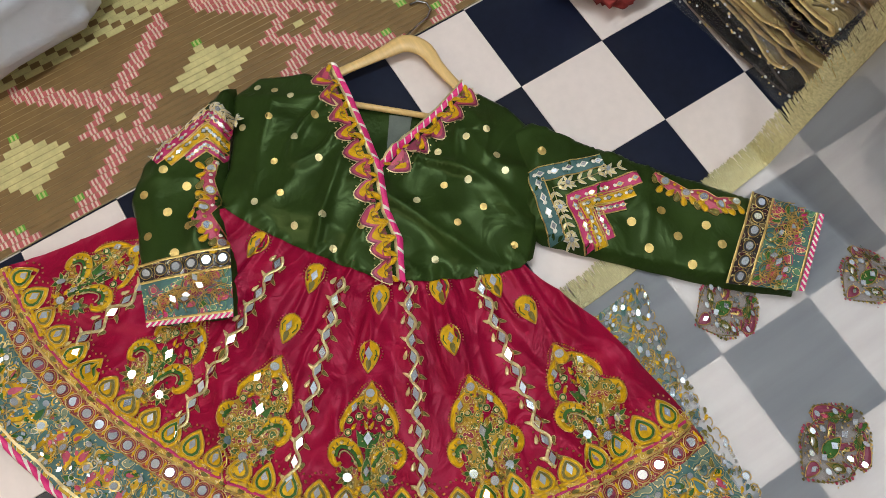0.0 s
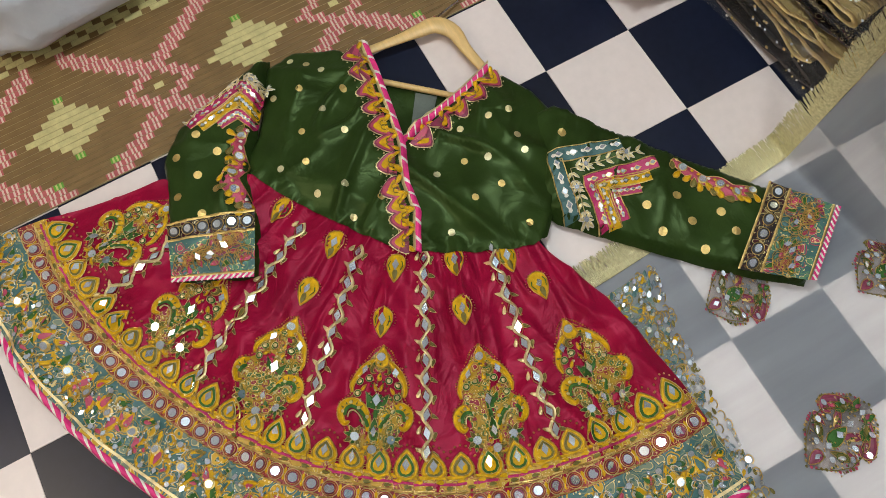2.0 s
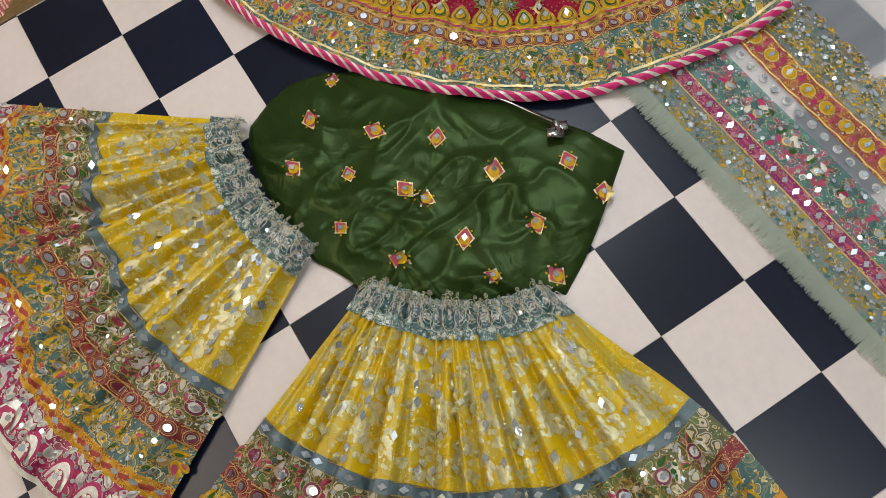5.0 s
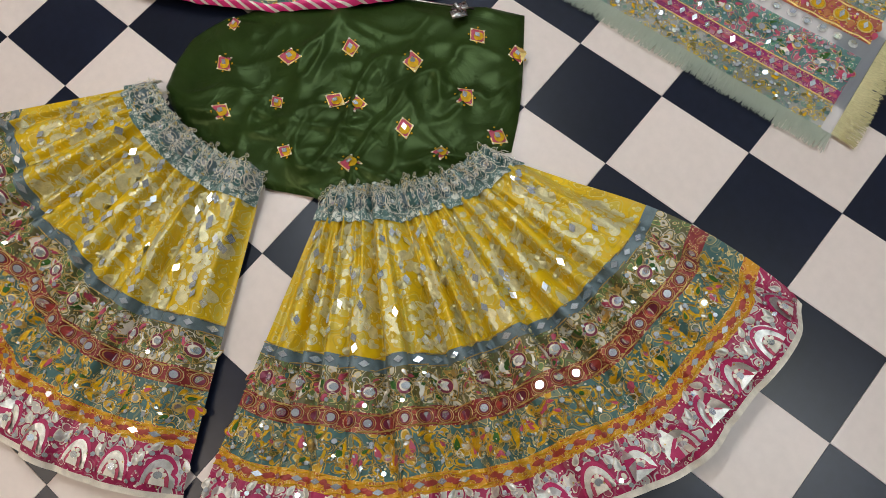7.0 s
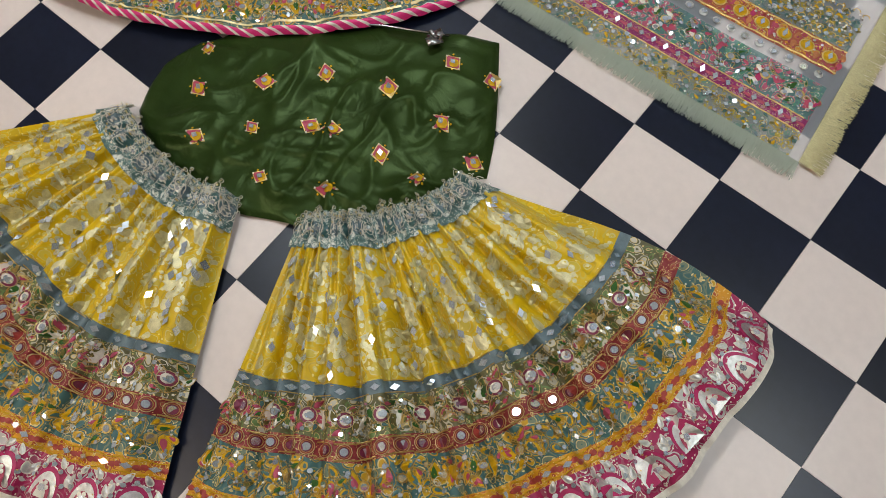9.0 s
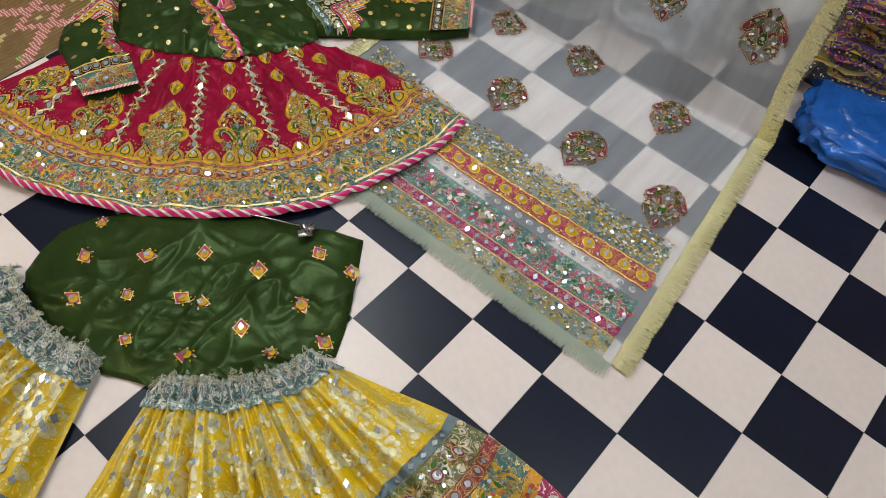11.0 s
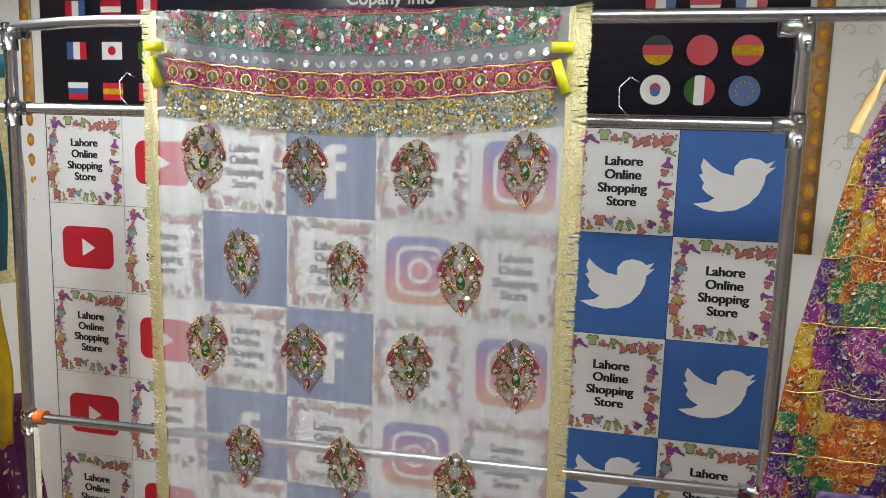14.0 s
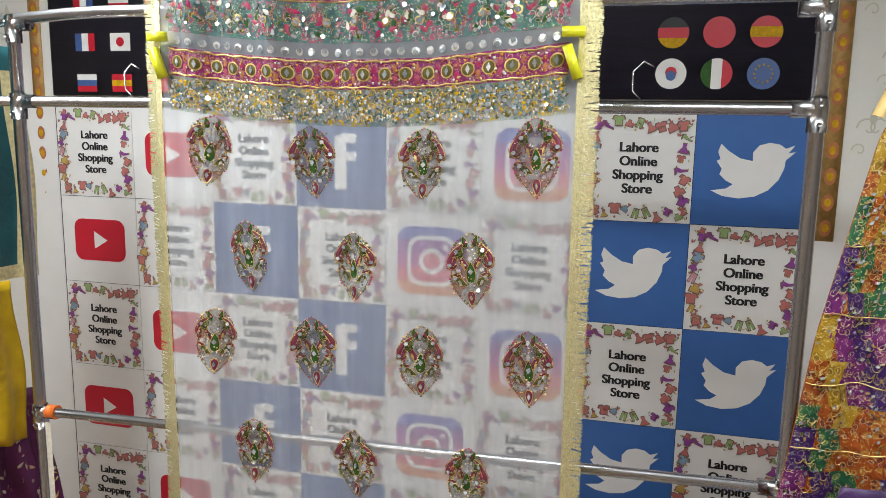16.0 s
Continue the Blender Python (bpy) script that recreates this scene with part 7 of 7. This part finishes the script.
def rolled_cloth(base, w, dpt, h, seed, turn):
    """A cloth folded over and over into a flat roll; its open end faces the room."""
    turns, nu, nv, thick = 1.05, 64, 9, min(0.022, h * 0.26)
    c, s = math.cos(radians(turn)), math.sin(radians(turn))
    flip = 1 if seed % 2 else -1

    def fn(u, v, inset):
        t = u * turns
        ang = 2 * math.pi * t
        hx, hz = w / 2 - 0.18 * w * t / turns - inset, h / 2 * (1 - 0.72 * t / turns) - inset * 0.8
        cx, cz = math.cos(ang), math.sin(ang)
        px = math.copysign(abs(cx) ** 0.35, cx) * hx * flip + 0.05 * w * noise.noise((seed, t * 1.7, v))
        pz = h / 2 + math.copysign(abs(cz) ** 0.7, cz) * hz
        pz += 0.22 * h * noise.noise((px * 16, v * 2.0 + seed, t)) + 0.06 * h * noise.noise((px * 45, v * 5, seed + t))
        py = (v - 0.5) * dpt * (0.97 + 0.06 * noise.noise((px * 9, t * 1.3, seed))) - 0.012 * noise.noise((px * 22, t * 2, seed + 4))
        return Vector((base[0] + px * c - py * s, base[1] + px * s + py * c, base[2] + max(0.001, pz)))

    v1, f1 = grid(lambda u, v: fn(u, v, 0.0), nu, nv)
    v2, f2 = grid(lambda u, v: fn(u, v, thick), nu, nv)
    m = len(v1)
    rim = [(j, j + 1, m + j + 1, m + j) for j in range(nu)]  # the edge that faces the room
    return v1 + v2, f1 + [tuple(m + i for i in q[::-1]) for q in f2] + rim


def packet(label, a, off, z, w, dpt, h, mats, seed, turn=0.0, group="", folds=4, category="packet"):
    """A folded garment in a clear plastic bag: pleated layers with rolled front edges and a thin shiny cover."""
    t = thing("garment_packet", label, category, group)
    x, y = wall_xy(a, off)
    r2 = random.Random(seed)
    hh = h / folds
    for k in range(folds):
        part("fold", *rolled_cloth((x + r2.gauss(0, 0.008), y + r2.gauss(0, 0.008), z + k * hh), w * r2.uniform(0.92, 1.02), dpt * r2.uniform(0.94, 1.02), hh * 1.02, seed + k, turn + math.degrees(0.0821) + r2.gauss(0, 3)), mats[k % len(mats)], t)
    # stitched specks along the front
    ex = Stitch(seed)
    ca, sa = math.cos(0.0821 + radians(turn)), math.sin(0.0821 + radians(turn))
    ex.put = lambda p, q, lift: Vector((x + p * ca + (dpt / 2 + lift) * sa, y + p * sa - (dpt / 2 + lift) * ca, z + q))
    cols = ("gold", "olive", "rose", "mustard", "magenta")
    for _ in range(60):
        p, q = r2.uniform(-0.46, 0.46) * w, r2.uniform(0.08, 0.90) * h
        ex.poly(disc(p, q, r2.uniform(0.0018, 0.0038), 7), r2.choice(("silver", "gold", "white_thread", "gold")), -0.006, 0.003)
    for _ in range(36):
        ex.put = lambda p, q, lift: Vector((x + p * ca - q * sa, y + p * sa + q * ca, z + h + 0.004 + lift))
        p, q = r2.uniform(-0.44, 0.44) * w, r2.uniform(-0.42, 0.42) * dpt
        if r2.random() < 0.7:
            ex.poly(disc(p, q, r2.uniform(0.0025, 0.0045), 7), r2.choice(("silver", "white_thread", "gold")), 0.001, 0.0025)
        else:
            ex.petal(drop(p, q, r2.uniform(0.010, 0.020), r2.uniform(0.006, 0.010), r2.uniform(0, 360), 8, 0.3), r2.choice(cols[:5]), 0.001, 0.001, "gold", 0.001)
    tagged(ex.build("embroidery", t, "scattered beads and stitched sprigs"), kind="stuff")
    part("wrapper", *pillow((x, y, z - 0.001), (w / 2 * 1.04, dpt / 2 * 1.05, h / 2 * 1.05), seed + 50, 0.10, 5.0, 0.3, turn + math.degrees(0.0821), 30), "plastic", t, "clear crinkled plastic wrapper").visible_shadow = False
    return t


for k, (lab, mats, z, h) in enumerate((("black and gold beaded garment in a plastic packet", ("pack_dark", "pack_gold"), 0.002, 0.10), ("gold satin garment with black beading in a plastic packet", ("pack_gold", "brocade_black"), 0.104, 0.09),
                                       ("brown and gold garment in a plastic packet", ("pack_gold", "pack_brown"), 0.196, 0.09), ("pink printed garment folded on the packet pile", ("brocade_blush", "pack_pink"), 0.288, 0.09))):
    packet(lab, 0.880 + 0.012 * (k % 2), 0.700, z, 0.42 - 0.02 * k, 0.34, h, mats, 60 + 9 * k, 4 * (k % 2), "pile of gold packets", 2)
packet("grey beaded garment in a plastic packet", 0.42, 0.30, 0.002, 0.40, 0.30, 0.30, ("pack_grey", "pack_brown", "pack_grey"), 140, 0, "", 3)

multi = (("brocade_straw",), ("brocade_dusk",), ("brocade_straw",), ("brocade_dusk",), ("brocade_straw",))
for k in range(5):
    packet("purple, gold and orange garment folded in plastic", 2.27 + 0.022 * ((k * 7) % 3 - 1), 0.560 + 0.012 * (k % 2), 0.105 + 0.066 * k, 0.36, 0.30, 0.066, multi[k], 200 + 11 * k, 6 - 5 * (k % 3), "pile of bright packets", 1)
packet("pink and sky blue printed garment in plastic", 2.34, 0.565, 0.437, 0.30, 0.27, 0.15, ("brocade_rose", "brocade_sky"), 300, 5, "pile of bright packets", 2)
packet("yellow and sky blue printed garment in plastic", 2.135, 0.580, 0.437, 0.12, 0.24, 0.17, ("brocade_lemon", "brocade_sky", "brocade_lemon"), 320, -12, "pile of bright packets", 3)
packet("dark rose garment in a plastic packet", 2.42, 0.36, 0.437, 0.24, 0.16, 0.22, ("magenta", "rose"), 330, 20, "pile of bright packets", 2)
for k, (a, z, mats, lab) in enumerate(((1.62, 0.002, ("pack_grey", "bag_cream", "pack_grey"), "grey and cream garment in a plastic packet"), (1.86, 0.002, ("bag_cream", "pack_yellow"), "cream garment in a plastic packet"), (1.40, 0.002, ("pack_grey", "bag_white"), "grey garment in a plastic packet"),
                                       (1.80, 0.205, ("bag_cream", "pack_gold"), "cream garment in a plastic packet"), (1.72, 0.41, ("pack_pink", "rose"), "rose pink garment in a plastic packet"))):
    packet(lab, a, 0.42, z, 0.30, 0.30, 0.20 if k < 4 else 0.10, mats, 400 + 7 * k, 6 * (k % 3) - 6, "packets behind the veil", 2)
M["cloudy"] = sheer("cloudy", (0.78, 0.80, 0.84), 0.34, rough=0.12, gloss=0.7)
for a, off, size, core, seed in ((1.36, 0.72, (0.19, 0.16, 0.12), "pack_grey", 81), (1.68, 0.66, (0.20, 0.17, 0.13), "bag_white", 82), (1.96, 0.58, (0.16, 0.16, 0.14), "bag_cream", 83)):
    bag = thing("plastic_bag", "cloudy clear plastic bag of folded cloth behind the veil", "bag", "cloudy bags behind the veil")
    x, y = wall_xy(a, off)
    part("folded_cloth", *rolled_cloth((x, y, 0.006), size[0] * 1.7, size[1] * 1.6, size[2] * 1.7, seed, 5), core, bag)
    part("wrapper", *pillow((x, y, 0.002), size, seed, 0.16, 4.0, 0.5, 5, 60, 0.07), "cloudy", bag, "crinkled cloudy plastic wrapper").visible_shadow = False
blue = thing("plastic_bag", "shiny blue plastic bag under the bright packets", "bag")
bx, by = wall_xy(2.30, 0.60)
part("bag", *pillow((0.625, 1.30, 0.002), (0.205, 0.165, 0.056), 31, 0.16, 3.2, 0.62, 5, 84, 0.07), "bag_blue", blue)
part("knot", *pillow((bx + 0.16, by - 0.10, 0.07), (0.04, 0.03, 0.02), 79, 0.4, 4, 0.8), "bag_blue", blue, "twisted plastic handles")
red = thing("cloth_bundle", "orange-red crumpled cloth bundle on the tiles", "bundle")
part("cloth", *pillow((0.870, 1.270, 0.002), (0.140, 0.135, 0.062), 37, 0.20, 2.6, 0.7, 10, 84, 0.08), "bag_red", red)


# ---- hanging garments ----
def hanging(name, label, category, put, nu, nv, mat, sprinkle, seed, group=""):
    """A pleated hanging cloth given by put(u, v, lift), with stitched sprigs."""
    t = thing(name, label, category, group)
    v, f = grid(lambda u, w: put(u, w, 0.0), nu, nv)
    ob = part("cloth", v, f, mat, t)
    sol = ob.modifiers.new("thickness", "SOLIDIFY")
    sol.thickness = 0.003
    if sprinkle:
        n, cols, lo, hi = sprinkle
        ex = Stitch(seed)
        r2 = random.Random(seed)
        for _ in range(n):
            u, w = r2.uniform(0.02, 0.98), r2.uniform(lo, hi)
            o, du, dw = put(u, w, 0.002), put(min(1, u + 0.01), w, 0.002), put(u, min(1, w + 0.01), 0.002)
            e1, e2 = (du - o).normalized(), (dw - o).normalized()
            nn = (put(u, w, 0.01) - put(u, w, 0.0)).normalized()
            ex.put = lambda a, b, lift: o + e1 * a + e2 * b + nn * lift
            m, ang = r2.choice(cols), r2.uniform(0, 360)
            if m == "mirror":
                ex.glass(diamond(0, 0, 0.008, 0.012, ang), 0.003)
            else:
                ex.petal(drop(0, 0, r2.uniform(0.014, 0.030), r2.uniform(0.007, 0.014), ang, 8, 0.3), m, 0.001, 0.001, "gold", 0.0012)
        tagged(ex.build("embroidery", t, "stitched sprigs and sequins"), kind="stuff")
    return t


def side_put(y0, y1, z0, z1, flare_, x, amp, k, hem=0.0):
    """Cloth hung across the rack's end, facing the room."""
    def put(u, w, lift):
        mid, half = (y0 + y1) / 2, (y1 - y0) / 2 * (1 + flare_ * w)
        fold = amp * (0.4 + 0.6 * w) * (math.sin(u * k) + 0.4 * math.sin(u * k * 2.3 + 1))
        return Vector((x + fold + lift + 0.05 * w * flare_, mid + (2 * u - 1) * half + 0.01 * math.sin(w * 7 + u * 4), z0 + w * (z1 - z0) + hem * math.sin(u * 5) * w))
    return put


hanging("purple_skirt", "purple embroidered lehenga skirt hanging from the rack", "skirt", side_put(0.86, 1.26, 1.00, 0.34, 0.35, -1.33, 0.022, 26, 0.03), 60, 24, "cloth_purple", (190, ("silver", "pale_gold", "rose", "silver"), 0.05, 0.95), 5)
hanging("yellow_shawl", "plain yellow satin shawl hanging over the purple skirt", "shawl", side_put(0.80, 1.16, 1.36, 0.90, 0.12, -1.285, 0.018, 11, 0.035), 40, 16, "yellow_satin", None, 6)
hanging("teal_shirt", "dark teal shirt with gold lace hanging from the rack", "shirt", side_put(0.72, 1.24, 2.03, 1.36, 0.05, -1.300, 0.014, 14), 40, 20, "cloth_teal", None, 7)
lace = bpy.data.objects["teal_shirt"]
for (u0, u1, w0, w1) in ((0.90, 1.0, 0.1, 1.0), (0.0, 1.0, 0.94, 1.0)):
    sp = side_put(0.72, 1.24, 2.03, 1.36, 0.05, -1.300, 0.014, 14)
    v, f = grid(lambda u, w: sp(u0 + u * (u1 - u0), w0 + w * (w1 - w0), 0.004), 30, 30)
    part("gold_border", v, f, "pale_gold", lace, "glittering gold sequin border")


def front_put(a_left, a_right, z0, z1, off, amp, k):
    """Cloth hung in the rack's plane; a_left and a_right give its edges at each height."""
    def put(u, w, lift):
        l, r = a_left(w), a_right(w)
        fold = amp * (0.3 + 0.7 * w) * (math.sin(u * k) + 0.4 * math.sin(u * k * 2.1 + 1))
        return on_wall(l + u * (r - l), off + fold + lift, z0 + w * (z1 - z0))
    return put


patch_put = front_put(lambda w: interp(w, [0, 0.12, 0.45, 1], [2.70, 2.640, 2.565, 2.485]), lambda w: interp(w, [0, 0.12, 1], [2.76, 2.86, 3.15]), 1.955, 0.80, 0.885, 0.014, 22)
dress = hanging("patchwork_dress", "multicoloured patchwork dress with mirror work on a hanger", "dress", patch_put, 60, 60, "brocade_rust", None, 9)
r2 = random.Random(12)


def patch_cloth(u, w):
    """Which printed cloth lies where: stepped diagonals down the side, broad slanting bands over the front."""
    if u < 0.22:
        return ("brocade_orchid", "brocade_ochre", "brocade_rust", "brocade_moss", "brocade_violet")[int(w * 15 - u * 12 + 5) % 5]
    tiers = ((0.10, "brocade_orchid" if u < 0.5 else "brocade_ochre"), (0.19, "brocade_violet"), (0.35, "brocade_rust"))
    for edge, m in tiers:
        if w + 0.10 * (0.5 - u) < edge:
            return m
    slant = w - 0.16 * (u - 0.3)
    for edge, m in ((0.42, "brocade_moss"), (0.50, "brocade_orchid" if u < 0.55 else "brocade_ochre")):
        if slant < edge:
            return m
    if w < 0.58:
        return "brocade_violet"
    rise = w + 0.45 * (u - 0.3)
    return "brocade_rust" if rise < 0.74 else "brocade_violet" if rise < 0.86 else "brocade_ochre"


for j in range(24):
    for i in range(12):
        u0, w0 = i / 12, 0.01 + j * 0.0408
        v, f = grid(lambda u, w: patch_put(min(1, u0 + u / 12 + 0.03 * w * (1 if j % 2 else -1) * (0 < i < 11)), min(1, w0 + w * 0.0405), 0.004), 4, 3)
        part("patch", v, f, patch_cloth(u0 + 0.04, w0 + 0.02), dress)
ex = Stitch(99)
for _ in range(1300):
    u, w = r2.uniform(0.01, 0.9), r2.uniform(0.03, 0.98)
    o, du, dw = patch_put(u, w, 0.006), patch_put(u + 0.01, w, 0.006), patch_put(u, w + 0.01, 0.006)
    e1, e2 = (du - o).normalized(), (dw - o).normalized()
    nn = (patch_put(u, w, 0.02) - patch_put(u, w, 0.0)).normalized()
    ex.put = lambda a, b, lift: o + e1 * a + e2 * b + nn * lift
    kind = r2.random()
    if kind < 0.25:
        ex.glass(diamond(0, 0, 0.007, 0.011, r2.uniform(0, 90)), 0.003)
    elif kind < 0.6:
        ex.line([(0.0075 * math.cos(t), 0.0075 * math.sin(t)) for t in (0, 0.9, 1.8, 2.7, 3.6)], 0.0014, "gold", 0.002)
    else:
        ex.petal(drop(0, 0, 0.010, 0.0048, r2.uniform(0, 360), 8, 0.3), r2.choice(("gold", "silver", "magenta", "pack_purple", "leaf_green")), 0.001, 0.001, "gold", 0.0008)
for j in range(1, 24, 3):
    w = 0.01 + j * 0.0408
    ex.put = lambda a, b, lift: patch_put(a, min(0.99, b), 0.006 + lift)
    ex.line([(u / 40 * 0.98, w + 0.003 * math.sin(u * 0.5 + j)) for u in range(41)], 0.0018, "gold", 0.001, 0.001)
tagged(ex.build("embroidery", dress, "gold couching, sprigs and mirrors"), kind="stuff")
h2 = thing("wooden_hanger", "cream hanger with wire hook carrying the patchwork dress", "hanger")
part("shoulder_bar", *tube([on_wall(2.640, 0.86, 1.86), on_wall(2.665, 0.865, 1.93), on_wall(2.685, 0.87, 1.975), on_wall(2.72, 0.875, 1.965), on_wall(2.80, 0.88, 1.90)], 0.011, 10), "wood", h2)
part("hook", *tube([on_wall(2.683, 0.8725, 1.975), on_wall(2.688, 0.8725, 2.04), on_wall(2.694, 0.8725, 2.088), on_wall(2.684, 0.8725, 2.106), on_wall(2.672, 0.8725, 2.098)], 0.002, 8), "chrome", h2)
orange_put = front_put(lambda w: interp(w, [0, 0.5, 1], [2.56, 2.47, 2.44]), lambda w: interp(w, [0, 1], [3.0, 3.2]), 1.10, 0.16, 0.95, 0.03, 15)
hanging("orange_skirt", "orange and teal floral sequinned skirt hanging at the rack's end", "skirt", orange_put, 50, 30, "brocade_floral", (700, ("orange", "teal", "mustard", "peach", "white_thread", "mustard", "brick_red", "mirror"), 0.01, 0.99), 15)
sash_put = front_put(lambda w: interp(w, [0, 1], [2.60, 2.375]), lambda w: interp(w, [0, 1], [2.70, 2.445]), 1.18, 0.30, 1.035, 0.008, 6)
hanging("violet_sash", "dark violet satin sash hanging beside the orange skirt", "sash", sash_put, 14, 24, "cloth_violet", None, 16)

strap = thing("white_strap", "white strap tied with orange tape to the rack", "strap")
sv, sf = grid(lambda u, w: on_wall(POST_L + 0.030 + 0.018 * u, RACK_OFF + 0.02, 1.02 - 0.42 * w), 2, 12)
part("strap", sv, sf, "white_thread", strap)
part("tape", *tube([on_wall(POST_L + 0.025, RACK_OFF, 1.042), on_wall(POST_L + 0.055, RACK_OFF, 1.043)], 0.019, 12), "tie_orange", strap, "orange tape")
for a in (0.98, 2.20):
    wh = thing("wire_hanger_hook", "thin wire hanger hook on the middle bar", "hook", "wire hooks")
    part("wire", *tube([on_wall(a, RACK_OFF - 0.02, 1.885), on_wall(a - 0.02, RACK_OFF - 0.02, 1.905), on_wall(a - 0.022, RACK_OFF - 0.02, 1.945), on_wall(a, RACK_OFF - 0.02, 1.965), on_wall(a + 0.02, RACK_OFF - 0.02, 1.955)], 0.0018, 6), "chrome", wh)


# ---- chequered tiles, piece by piece ----
floor = thing("floor", "black and pinkish-white chequered glossy floor tiles", "floor", kind="structure")
g = 0.0004
tv, tf = box(g, TILE_X - g, g, TILE_Y - g, -0.006, 0.0)
tile_mesh = {m: mesh_of("tile", tv, tf, [m]) for m in ("tile_dark", "tile_light")}
near, far = [], {"tile_dark": ([], []), "tile_light": ([], [])}
for i in range(-13, 13):
    for j in range(-14, 13):
        m = "tile_dark" if (i + j) % 2 == 0 else "tile_light"
        if -7 <= i <= 6 and -7 <= j <= 9:
            ob = new("tile", tile_mesh[m])
            ob.parent = floor
            ob.location = (i * TILE_X, j * TILE_Y, 0)
        else:
            vs, fs = far[m]
            k = len(vs)
            vs += [(x + i * TILE_X, y + j * TILE_Y, z) for x, y, z in tv]
            fs += [tuple(q + k for q in face) for face in tf]
for m, (vs, fs) in far.items():
    tagged(part("outer_tiles", vs, fs, m, floor, smooth=False), kind="stuff")
